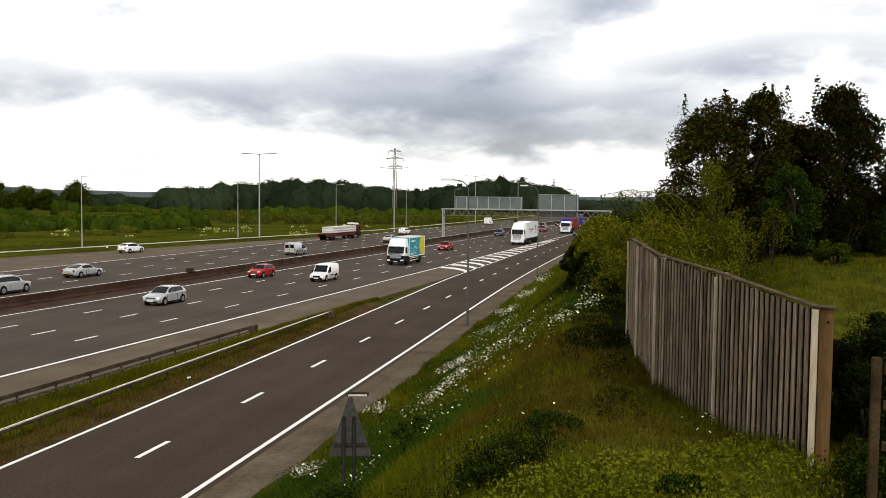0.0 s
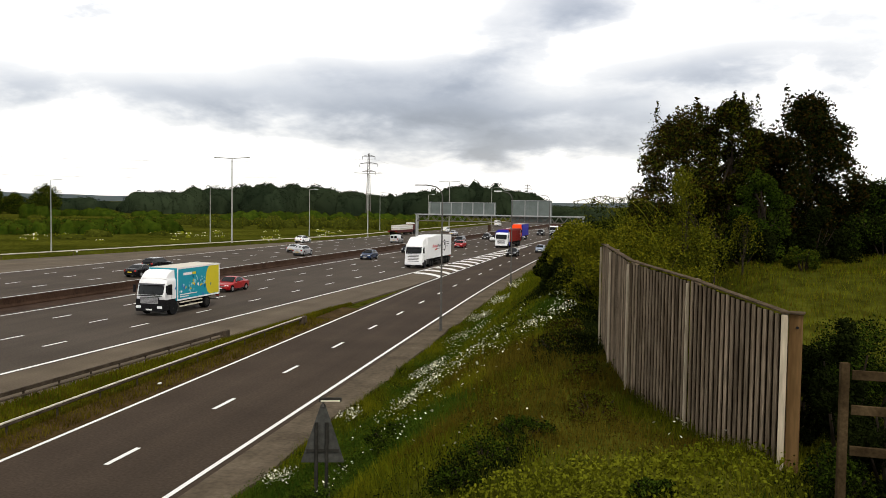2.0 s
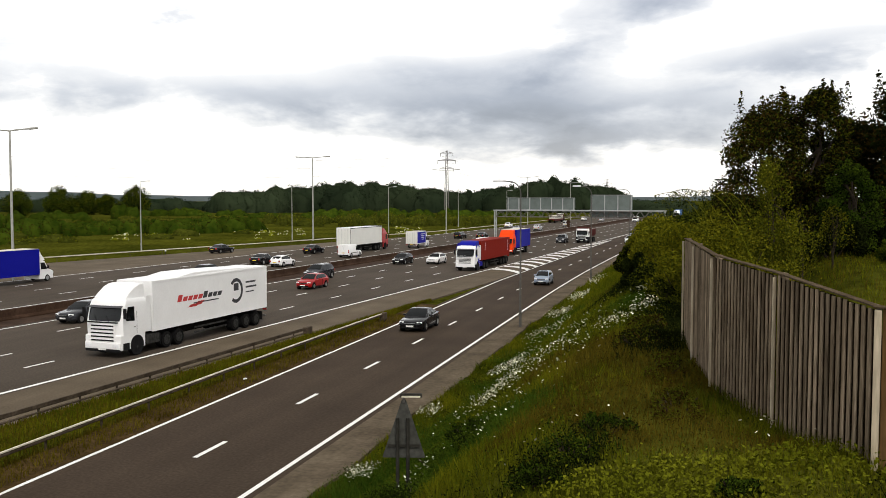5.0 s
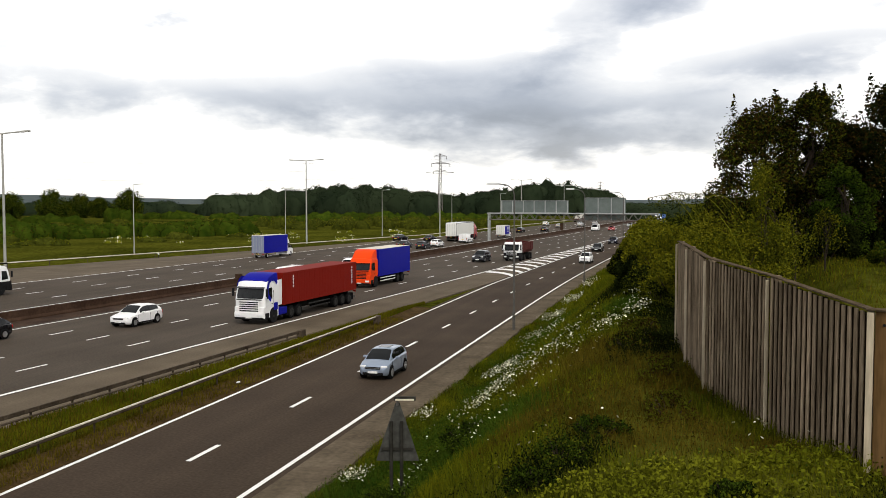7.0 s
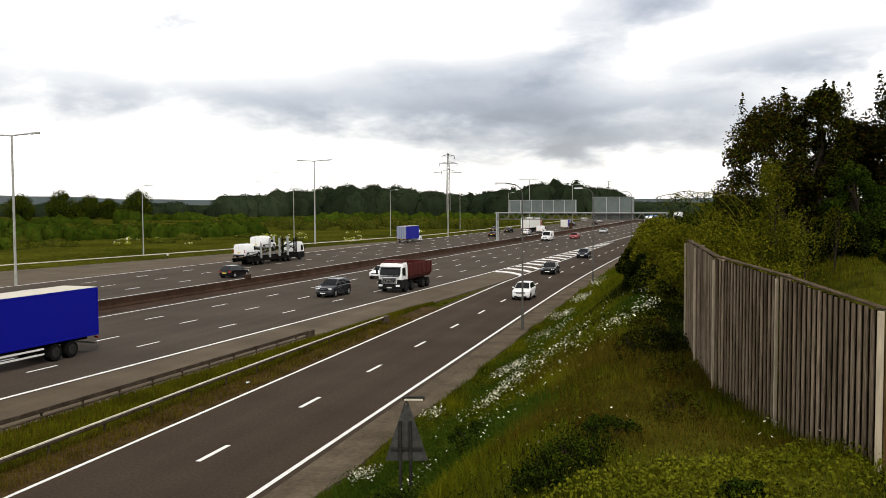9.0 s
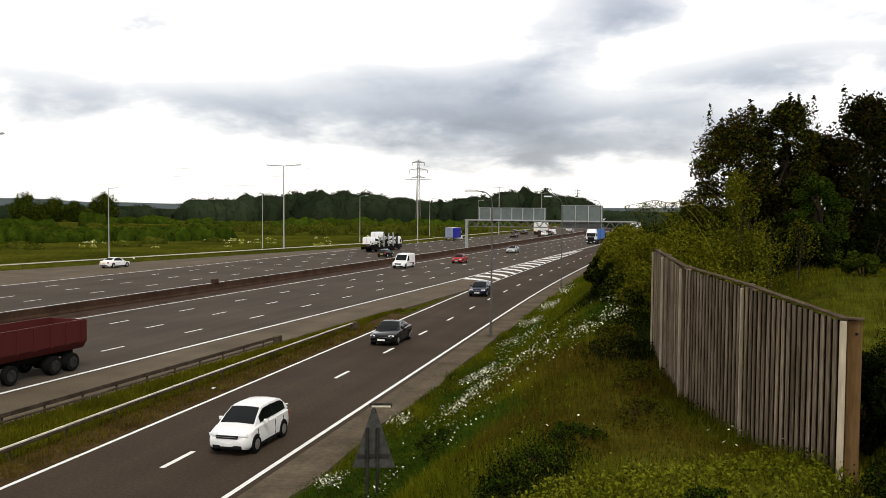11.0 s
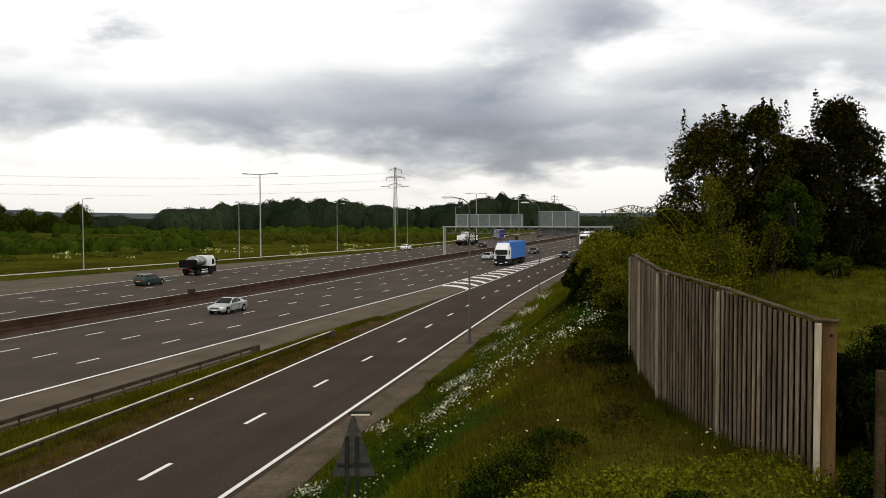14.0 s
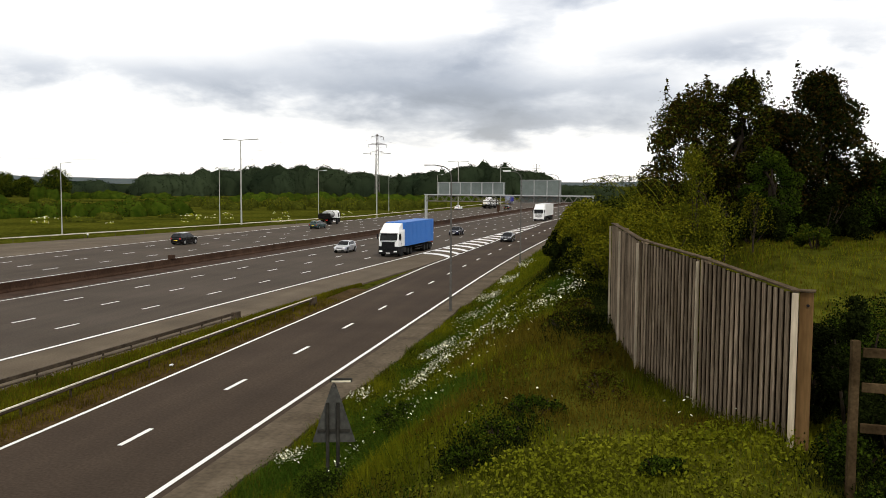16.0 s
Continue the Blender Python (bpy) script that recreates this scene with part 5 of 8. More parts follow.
def box_body(root, y0, y1, W, z0, z1, side, roof, rear, frame_mat, name="load_box"):
    """A box body from y0 (front) back to y1, with framed sides."""
    bm = bmesh.new()
    box(bm, (0, (y0 + y1) / 2, (z0 + z1) / 2), (W, y0 - y1, z1 - z0), bevel=0.02)
    b = part(name, bm, side, root)
    bm = bmesh.new()
    box(bm, (0, (y0 + y1) / 2, z1 + 0.012), (W - 0.02, y0 - y1 - 0.02, 0.03), bevel=0.008)
    part("roof", bm, roof, b, "pale roof sheet")
    for sx in (1, -1):
        for z, h in ((z0 + 0.05, 0.12), (z1 - 0.05, 0.10)):
            bm = bmesh.new()
            box(bm, (sx * (W / 2 + 0.004), (y0 + y1) / 2, z), (0.03, y0 - y1 + 0.01, h))
            part("edge_rail", bm, frame_mat, b)
        for y in (y0 - 0.05, y1 + 0.05):
            bm = bmesh.new()
            box(bm, (sx * (W / 2 + 0.005), y, (z0 + z1) / 2), (0.035, 0.10, z1 - z0))
            part("corner_post", bm, frame_mat, b)
        bm = bmesh.new()
        box(bm, (sx * W * 0.25, y1 - 0.012, (z0 + z1) / 2), (W * 0.485, 0.04, z1 - z0 - 0.10), bevel=0.006)
        d = part("rear_door", bm, rear, b, "rear door")
        for q in (0.12, 0.32):
            bm = bmesh.new()
            rod(bm, (sx * W * q, y1 - 0.05, z0 + 0.12), (sx * W * q, y1 - 0.05, z1 - 0.12), 0.02, 0.02, 6)
            part("locking_bar", bm, GALV, d)
        bm = bmesh.new()
        box(bm, (sx * W * 0.42, y1 - 0.03, z0 - 0.16), (0.30, 0.06, 0.14), bevel=0.01)
        part("tail_light", bm, TAIL, root, "red tail light")
    bm = bmesh.new()
    box(bm, (0, y1 - 0.02, 0.55), (W * 0.92, 0.10, 0.12))
    part("underrun_bar", bm, GALV_DULL, root)
    bm = bmesh.new()
    box(bm, (0, y1 - 0.04, z0 - 0.15), (0.52, 0.02, 0.11))
    part("number_plate", bm, PLATE_YELLOW, root)
    return b


def side_guard(root, y0, y1, W, mat_):
    for sx in (1, -1):
        for z in (0.55, 0.85):
            bm = bmesh.new()
            box(bm, (sx * (W / 2 - 0.03), (y0 + y1) / 2, z), (0.04, abs(y1 - y0), 0.10))
            part("side_guard", bm, mat_, root)


def side_mark(parent, x, y0, y1, z0, z1, material, name="graphic", slant=0.0):
    """A flat printed shape on a vehicle's side."""
    bm = bmesh.new()
    d = 0.006 if x > 0 else -0.006
    q = [(x + d, y0, z0), (x + d, y1, z0), (x + d, y1 - slant, z1), (x + d, y0 - slant, z1)]
    bm.faces.new([bm.verts.new(p) for p in q])
    bmesh.ops.recalc_face_normals(bm, faces=bm.faces)
    return part(name, bm, material, parent)


def side_disc(parent, x, y, z, ry, rz, material, name="graphic", a0=0.0, a1=math.tau, inner=0.0, lift=0.006):
    bm = bmesh.new()
    d = lift if x > 0 else -lift
    n = 22
    if inner == 0.0 and a1 - a0 > 6.2:
        bm.faces.new([bm.verts.new((x + d, y + ry * math.cos(a), z + rz * math.sin(a))) for a in np.linspace(0, math.tau, n, endpoint=False)])
    else:
        prev = None
        for a in np.linspace(a0, a1, n):
            row = [bm.verts.new((x + d, y + k * ry * math.cos(a), z + k * rz * math.sin(a))) for k in (1.0, max(inner, 0.001))]
            if prev:
                bm.faces.new((prev[0], row[0], row[1], prev[1]))
            prev = row
    bmesh.ops.recalc_face_normals(bm, faces=bm.faces)
    return part(name, bm, material, parent)


WHITE = paint("white_paint", (0.86, 0.86, 0.86))
WHITE_DULL = paint("dull_white_panel", (0.74, 0.74, 0.70), 0.55)
ROOF_PALE = paint("pale_roof", (0.62, 0.58, 0.50), 0.6)
SILVER = paint("silver_paint", (0.60, 0.61, 0.62), 0.3, 0.6)
ICE_BLUE = paint("ice_blue_paint", (0.30, 0.36, 0.46), 0.3, 0.4)
BLACK = paint("black_paint", (0.0045, 0.0045, 0.006), 0.16)
GREY = paint("grey_paint", (0.030, 0.032, 0.038), 0.22, 0.2)
NAVY = paint("dark_blue_paint", (0.0039, 0.0050, 0.0220), 0.22)
MID_BLUE = paint("blue_paint", (0.016, 0.034, 0.085), 0.28, 0.1)
RED = paint("red_paint", (0.34, 0.005, 0.007), 0.3)
BRICK_RED = paint("container_red", (0.185, 0.010, 0.0045), 0.65)
ORANGE = paint("orange_paint", (0.80, 0.062, 0.008), 0.4)
ROYAL = paint("royal_blue_curtain", (0.006, 0.008, 0.27), 0.45)
SKY_BLUE = paint("bright_blue_curtain", (0.045, 0.16, 0.48), 0.45)
TEAL = paint("teal_panel", (0.02, 0.30, 0.40), 0.4)
PALE_BLUE = paint("pale_blue_print", (0.25, 0.55, 0.66), 0.45)
TEAL_DEEP = paint("deep_teal_print", (0.008, 0.15, 0.25), 0.45)
YELLOW = paint("yellow_panel", (0.62, 0.52, 0.03), 0.4)
GREEN_DARK = paint("dark_green_paint", (0.022, 0.045, 0.045), 0.28)
MAROON = paint("maroon_steel", (0.075, 0.016, 0.014), 0.55)
PRINT_RED = shade("red_print", (0.45, 0.03, 0.03), None, 0.5)
PRINT_DARK = shade("dark_print", (0.03, 0.03, 0.035), None, 0.5)
PRINT_WHITE = shade("white_print", (0.72, 0.72, 0.72), None, 0.5)
STACK_PALE = shade("pale_stacked_panels", (0.52, 0.49, 0.42), (0.66, 0.63, 0.56), 0.8, scale=3, fine=(9.0, 0.1))


def side_splash(parent, x, y, z, size, material, r, lift=0.010):
    """A small ragged printed shape on a vehicle's side."""
    bm = bmesh.new()
    d = lift if x > 0 else -lift
    n = 11
    turn, stretch = r.uniform(0, math.tau), r.uniform(0.45, 0.9)
    pts = []
    for k in range(n):
        a, q = k * math.tau / n, size * r.uniform(0.45, 1.2)
        u, v = q * math.cos(a), q * stretch * math.sin(a)
        pts.append((x + d, y + u * math.cos(turn) - v * math.sin(turn), z + u * math.sin(turn) + v * math.cos(turn)))
    mid = bm.verts.new((x + d, y, z))
    ring = [bm.verts.new(p) for p in pts]
    for k in range(n):
        bm.faces.new((mid, ring[k], ring[(k + 1) % n]))
    bmesh.ops.recalc_face_normals(bm, faces=bm.faces)
    return part("graphic", bm, material, parent)


def box_truck():
    r = thing("box_truck", "white rigid lorry with a teal and yellow printed box body", "lorry")
    L, W = 8.6, 2.5
    yf = L / 2
    yb = lorry_cab(r, yf, W, 2.9, 1.75, WHITE, BLACK_PLASTIC, 0.6)
    b = box_body(r, yb - 0.15, -L / 2, W, 1.02, 3.6, TEAL, ROOF_PALE, WHITE_DULL, WHITE)
    chassis(r, yb + 0.8, -L / 2 + 0.1, W)
    axle(r, yf - 1.35, W)
    axle(r, -L / 2 + 2.0, W, True)
    side_guard(r, yf - 2.3, -L / 2 + 2.8, W, RAIL_FACE)
    rnd = random.Random(3)
    for x in (W / 2, -W / 2):
        side_mark(b, x, -L / 2 + 0.12, -L / 2 + 1.55, 1.15, 3.52, YELLOW)
        side_disc(b, x, -L / 2 + 1.55, 2.33, 0.75, 1.18, YELLOW, a0=-1.57, a1=1.57)
        side_mark(b, x, 0.2, 1.5, 2.98, 3.18, PRINT_WHITE)
        side_mark(b, x, -0.45, 0.12, 2.98, 3.18, YELLOW)
        side_mark(b, x, -0.6, 2.0, 1.42, 1.50, PRINT_WHITE)
        side_mark(b, x, 0.6, 2.0, 1.26, 1.33, PRINT_WHITE)
        for k in range(46):
            y = rnd.choice([-1.9, -1.5, -0.6, 0.6, 1.7]) + rnd.gauss(0, 0.42)
            z = 2.15 + rnd.gauss(0, 0.30) - 0.08 * max(0, y)
            side_splash(b, x, y, z, rnd.uniform(0.08, 0.24), rnd.choice([PRINT_WHITE, PALE_BLUE, PALE_BLUE, PALE_BLUE, SKY_BLUE, TEAL_DEEP, YELLOW]), rnd, 0.008 + 0.0005 * k)
    return r, L


def artic(name, label, cab_mat, lower, box_side, box_roof, frame_mat, L=15.6, cab_h=3.3, deflector=0.65, box_top=4.1, container=False, rear=None, roof_mat=None, grille=None, tank=None):
    r = thing(name, label, "lorry")
    W = 2.52
    yf = L / 2
    yb = lorry_cab(r, yf, W, cab_h, 2.25, cab_mat, lower, deflector, grille or cab_mat, roof_mat)
    y0 = yb - 0.55
    b = box_body(r, y0, -L / 2, W, 1.18, box_top, box_side, box_roof, rear or box_side, frame_mat, "container" if container else "trailer_box")
    chassis(r, yb + 1.0, -L / 2 + 0.1, W)
    axle(r, yf - 1.42, W)
    axle(r, yf - 4.2, W, True)
    axle(r, yf - 5.4, W, True)
    for k in range(3):
        axle(r, -L / 2 + 1.4 + k * 1.32, W, True)
    side_guard(r, yf - 7.0, -L / 2 + 5.2, W, HUB)
    # Added dark block for tanks, landing gear and the shade under the trailer.
    bm = bmesh.new()
    box(bm, (0, -0.6, 0.86), (W * 0.62, 5.2, 0.50), bevel=0.05)
    part("underside_shade_block", bm, CHASSIS, r, "dark block for the tanks and shade under the trailer")
    for sx in (1, -1):
        bm = bmesh.new()
        box(bm, (sx * (W / 2 - 0.05), yb - 0.22, (1.25 + cab_h) / 2), (0.05, 0.46, cab_h - 1.25), bevel=0.015)
        part("side_fairing", bm, cab_mat, r)
        for y in (-L / 2 + 0.55, yf - 3.6):
            bm = bmesh.new()
            box(bm, (sx * 0.92, y, 0.62), (0.58, 0.03, 0.62))
            part("mudflap", bm, BLACK_PLASTIC, r)
        bm = bmesh.new()
        box(bm, (sx * 0.95, yf - 2.95, 0.75), (0.5, 1.2, 0.6), bevel=0.08)
        part("fuel_tank", bm, tank or HUB, r)
    return r, L, b


def white_artic():
    r, L, b = artic("articulated_lorry", "white articulated lorry with red and black print on its curved trailer", WHITE, WHITE, WHITE, WHITE, WHITE, 15.8, 3.35, 0.75, 4.15)
    W = 2.52
    for x in (W / 2, -W / 2):
        for k in range(9):
            side_mark(b, x, 2.7 - k * 0.54, 2.26 - k * 0.54, 2.64, 2.92 + (0.14 if k in (0, 5) else 0.0), PRINT_RED if k < 5 else PRINT_DARK, slant=0.16)
        side_mark(b, x, 1.0, -1.8, 2.38, 2.46, PRINT_DARK)
        side_mark(b, x, 1.6, 0.7, 2.20, 2.36, PRINT_RED, slant=0.30)
        side_mark(b, x, 0.9, 0.2, 2.26, 2.50, PRINT_RED, slant=0.40)
        side_disc(b, x, -3.9, 2.75, 0.85, 0.85, PRINT_DARK, a0=0.7, a1=5.4, inner=0.72)
        side_mark(b, x, -4.2, -3.6, 2.75, 3.25, PRINT_DARK)
        side_mark(b, x, -6.4, -5.1, 3.16, 3.28, PRINT_DARK)
        side_mark(b, x, -6.5, -5.1, 2.82, 2.94, PRINT_DARK)
        side_mark(b, x, -6.2, -5.1, 2.5, 2.58, PRINT_DARK)
    secs = []
    for y, z in ((3.6, 3.9), (2.6, 4.22), (1.0, 4.42), (-1.5, 4.40), (-5.0, 4.30), (-7.6, 4.20)):
        secs.append([(1.22, y, 4.0), (1.20, y, z - 0.06), (0, y, z), (-1.20, y, z - 0.06), (-1.22, y, 4.0)])
    part("curved_roof", loft(bmesh.new(), secs), WHITE, r, "rounded teardrop roof", smooth=True)
    return r, L


def red_container():
    r, L, b = artic("articulated_lorry", "white and blue lorry hauling a brick-red shipping container", WHITE, WHITE, BRICK_RED, BRICK_RED, BRICK_RED, 16.0, 3.15, 0.55, 3.6, True, None, ROYAL, None, ROYAL)
    W = 2.52
    for sx in (1, -1):
        for k in range(44):
            y = 4.8 - k * 0.285
            bm = bmesh.new()
            box(bm, (sx * (W / 2 + 0.002), y, 2.39), (0.012, 0.14, 2.2))
            part("corrugation", bm, BRICK_RED, b)
        for k in range(7):
            bm = bmesh.new()
            box(bm, (sx * (W / 2 + 0.026), -7.05, 3.2 - k * 0.22), (0.01, 0.14, 0.16))
            part("marking", bm, PRINT_WHITE, b)
        for k in range(4):
            bm = bmesh.new()
            box(bm, (sx * (W / 2 + 0.026), 3.6, 3.25 - k * 0.25), (0.01, 0.13, 0.19))
            part("marking", bm, PRINT_WHITE, b)
        side_disc(r, sx * 1.262, 6.75, 2.5, 0.85, 0.95, ROYAL, a0=-1.2, a1=2.6, inner=0.7, lift=0.02)
        side_mark(r, sx * 1.262, 6.6, 6.0, 0.95, 1.5, ROYAL)
    return r, L


def orange_truck():
    r = thing("curtain_side_lorry", "orange rigid lorry with royal blue curtain sides", "lorry")
    L, W = 11.2, 2.5
    yf = L / 2
    yb = lorry_cab(r, yf, W, 3.1, 2.0, ORANGE, ORANGE, 0.85, ORANGE)
    b = box_body(r, yb - 0.15, -L / 2, W, 1.08, 3.95, ROYAL, ROOF_PALE, ROYAL, ROYAL)
    chassis(r, yb + 0.8, -L / 2 + 0.1, W)
    axle(r, yf - 1.4, W)
    axle(r, -L / 2 + 2.2, W, True)
    axle(r, -L / 2 + 3.5, W, True)
    side_guard(r, yf - 2.7, -L / 2 + 4.4, W, WHITE_DULL)
    return r, L


def blue_lorry():
    r, L, b = artic("articulated_lorry", "white articulated lorry with a bright blue curtain-sided trailer", WHITE, BLACK_PLASTIC, SKY_BLUE, SKY_BLUE, SKY_BLUE, 15.4, 3.3, 0.75, 4.1, False, None, None, BLACK_PLASTIC)
    W = 2.52
    for k in range(20):
        for sx in (1, -1):
            bm = bmesh.new()
            box(bm, (sx * (W / 2 + 0.012), 4.2 - k * 0.58, 2.6), (0.015, 0.05, 2.7))
            part("curtain_strap", bm, SKY_BLUE, b)
    return r, L


def far_artic():
    r, L, b = artic("articulated_lorry", "red-cabbed articulated lorry with a plain white box trailer", RED, RED, WHITE_DULL, WHITE, HUB, 15.4, 3.1, 0.7, 4.1, False, WHITE_DULL)
    return r, L


def tail_artic():
    r, L, b = artic("articulated_lorry", "white articulated lorry with a white box trailer", WHITE, WHITE, WHITE, WHITE, WHITE, 15.0, 3.2, 0.7, 4.0)
    return r, L


def tipper():
    r = thing("tipper_lorry", "white-cabbed tipper lorry with black bumper and dark red body", "lorry")
    L, W = 8.6, 2.5
    yf = L / 2
    yb = lorry_cab(r, yf, W, 2.95, 1.75, WHITE, BLACK_PLASTIC, 0.12, PRINT_WHITE, MAROON)
    chassis(r, yb + 0.8, -L / 2 + 0.2, W)
    y0, y1 = yb - 0.15, -L / 2
    secs = []
    for y, zt in ((y0, 3.1), (y0 - 0.3, 2.75), (y1 + 0.2, 2.75), (y1, 2.7)):
        secs.append([(1.0, y, 1.15), (1.25, y, 1.55), (1.25, y, zt), (1.12, y, zt), (1.12, y, zt - 0.45), (-1.12, y, zt - 0.45), (-1.12, y, zt), (-1.25, y, zt), (-1.25, y, 1.55), (-1.0, y, 1.15)])
    b = part("tipper_body", loft(bmesh.new(), secs), MAROON, r, "open dark red steel body")
    for sx in (1, -1):
        for k in range(6):
            bm = bmesh.new()
            box(bm, (sx * 1.27, y0 - 0.4 - k * (y0 - y1 - 0.8) / 5, 2.1), (0.07, 0.14, 1.2))
            part("body_rib", bm, MAROON, b)
    bm = bmesh.new()
    box(bm, (0, y0 + 0.15, 3.12), (2.4, 0.9, 0.07), bevel=0.02)
    part("cab_shield", bm, MAROON, b)
    bm = bmesh.new()
    box(bm, (0, y1 - 0.02, 2.1), (2.45, 0.07, 1.2), bevel=0.02)
    part("tailgate", bm, MAROON, b)
    for y in (yf - 1.3, yf - 3.1, y1 + 2.4, y1 + 1.05):
        axle(r, y, W, y < 0)
    return r, L


def luton(name, label, side_mat, L=6.6, top=3.0, rear=None):
    r = thing(name, label, "van")
    W = 2.15
    yf = L / 2
    hw = 1.0
    secs = []
    for s, w, a, b in ((0.0, 0.80, 0.4, 0.95), (0.10, 0.95, 0.3, 1.1), (0.75, 1.0, 0.28, 1.30), (1.25, 1.0, 0.28, 2.10), (1.55, 1.0, 0.28, 2.28), (2.1, 1.0, 0.28, 2.28)):
        x, y = hw * w, yf - s
        secs.append([(x, y, a), (x, y, (a + b) / 2), (x * 0.93, y, b), (0, y, b + 0.03), (-x * 0.93, y, b), (-x, y, (a + b) / 2), (-x, y, a)])
    part("cab", loft(bmesh.new(), secs), WHITE, r, smooth=True)
    panel(r, "windscreen", [(0.82, yf - 0.78, 1.36), (-0.82, yf - 0.78, 1.36), (-0.80, yf - 1.24, 2.06), (0.80, yf - 1.24, 2.06)], GLASS, 0.05, "dark windscreen")
    for sx in (1, -1):
        panel(r, "side_window", [(sx * 1.0, yf - 0.95, 1.3), (sx * 1.0, yf - 1.85, 1.3), (sx * 0.94, yf - 1.85, 2.0), (sx * 0.94, yf - 1.3, 2.0)], GLASS, 0.03, "dark cab window")
        bm = bmesh.new()
        box(bm, (sx * 1.16, yf - 1.0, 1.5), (0.2, 0.12, 0.32), bevel=0.03)
        part("mirror", bm, BLACK_PLASTIC, r)
        bm = bmesh.new()
        box(bm, (sx * 0.72, yf - 0.06, 0.86), (0.34, 0.2, 0.22), bevel=0.04)
        part("headlight", bm, HEADLIGHT, r, "clear headlight")
        wheel(r, sx * 0.9, yf - 0.95, 0.36, 0.22)
        wheel(r, sx * 0.9, -yf + 1.15, 0.36, 0.22)
    bm = bmesh.new()
    box(bm, (0, yf - 0.02, 0.48), (1.7, 0.14, 0.3), bevel=0.05)
    part("front_bumper", bm, BLACK_PLASTIC, r)
    b = box_body(r, yf - 2.12, -L / 2, W, 0.78, top, side_mat, ROOF_PALE, rear or WHITE_DULL, WHITE if rear is None else ROYAL)
    chassis(r, yf - 2.0, -L / 2 + 0.1, W)
    bm = bmesh.new()
    secs = []
    for s, z in ((1.25, 2.32), (1.6, 2.75), (2.1, top)):
        secs.append([(0.95, yf - s, 2.25), (0.92, yf - s, z), (-0.92, yf - s, z), (-0.95, yf - s, 2.25)])
    part("roof_deflector", loft(bm, secs), WHITE, r, "white roof air deflector", smooth=True)
    return r, L, b


def blue_luton():
    r, L, b = luton("box_van", "white Luton box van with a deep blue printed side", WHITE_DULL)
    for x in (1.075, -1.075):
        side_mark(b, x, -L / 2 + 0.25, L / 2 - 2.2, 0.86, 2.92, ROYAL)
        for k in range(4):
            bm = bmesh.new()
            d = 0.014 if x > 0 else -0.014
            w = (1.0, 0.7, 0.75, 0.55)[k]
            box(bm, (x + d, 0.0 + (-L / 2 + 1.4 + L / 2 - 2.2) / 2, 2.5 - k * 0.32), (0.006, 2 * w, 0.10))
            part("lettering_bar", bm, PRINT_WHITE, b)
    return r, L


def blue_box():
    r, L, b = luton("curtain_side_van", "white-cabbed light lorry with blue curtain sides and grey-blue rear", ROYAL, 9.4, 3.45, paint("grey_blue_shutter", (0.22, 0.25, 0.34), 0.5))
    return r, L


def transporter():
    r = thing("car_transporter", "two-deck car transporter lorry carrying two white vans", "lorry")
    L, W = 16.5, 2.5
    yf = L / 2
    yb = lorry_cab(r, yf, W, 2.75, 1.9, WHITE, BLACK_PLASTIC, 0.0)
    chassis(r, yb + 0.8, -L / 2 + 0.2, W)
    for y in (yf - 1.3, yf - 4.5, yf - 5.8, -L / 2 + 3.0, -L / 2 + 4.3):
        axle(r, y, W, y < yf - 2, 0.42)
    for sx in (1, -1):
        bm = bmesh.new()
        box(bm, (sx * 1.1, (yb - L / 2) / 2, 0.95), (0.14, yb + L / 2 - 0.3, 0.22))
        part("lower_deck_rail", bm, CHASSIS, r)
        bm = bmesh.new()
        tube(bm, [(sx * 1.12, yf - 0.4, 2.95), (sx * 1.12, yb - 0.3, 3.1), (sx * 1.12, 1.8, 2.3), (sx * 1.12, -0.2, 2.0), (sx * 1.12, -L / 2 + 0.4, 1.35)], 0.09, 6)
        part("upper_deck_rail", bm, CHASSIS, r)
        for y, h in ((yb - 0.6, 3.55), (3.2, 3.7), (0.8, 3.6), (-1.9, 3.5), (-4.3, 3.0), (5.1, 3.4)):
            bm = bmesh.new()
            wide = y in (3.2, 0.8, -1.9, -4.3)
            box(bm, (sx * 1.17, y, 0.9 + (h - 0.9) / 2), (0.14, 0.42 if wide else 0.2, h - 0.9), bevel=0.01)
            part("deck_post", bm, GALV if wide else CHASSIS, r, "pale grey steel deck post" if wide else "dark steel deck post")
    for y in np.linspace(-L / 2 + 0.6, yb - 0.5, 10):
        bm = bmesh.new()
        box(bm, (0, float(y), 1.0), (2.2, 0.5, 0.08))
        part("deck_plate", bm, CHASSIS, r)
    for sx in (1, -1):
        bm = bmesh.new()
        box(bm, (sx * 1.2, (yb - L / 2) / 2, 0.72), (0.07, yb + L / 2 - 0.6, 0.42), bevel=0.02)
        part("side_skirt", bm, CHASSIS, r, "black side skirt")
        bm = bmesh.new()
        tube(bm, [(sx * 1.1, yb - 0.4, 1.3), (sx * 1.1, 4.4, 2.2), (sx * 1.1, 3.0, 1.5), (sx * 1.1, 0.9, 2.1)], 0.08, 6)
        part("deck_ramp", bm, CHASSIS, r)
    for y in (4.6, 3.6, 2.4, 1.4):
        bm = bmesh.new()
        box(bm, (0, y, 2.2), (2.2, 0.7, 0.1), bevel=0.02)
        part("upper_deck_plate", bm, CHASSIS, r)
    return r, L


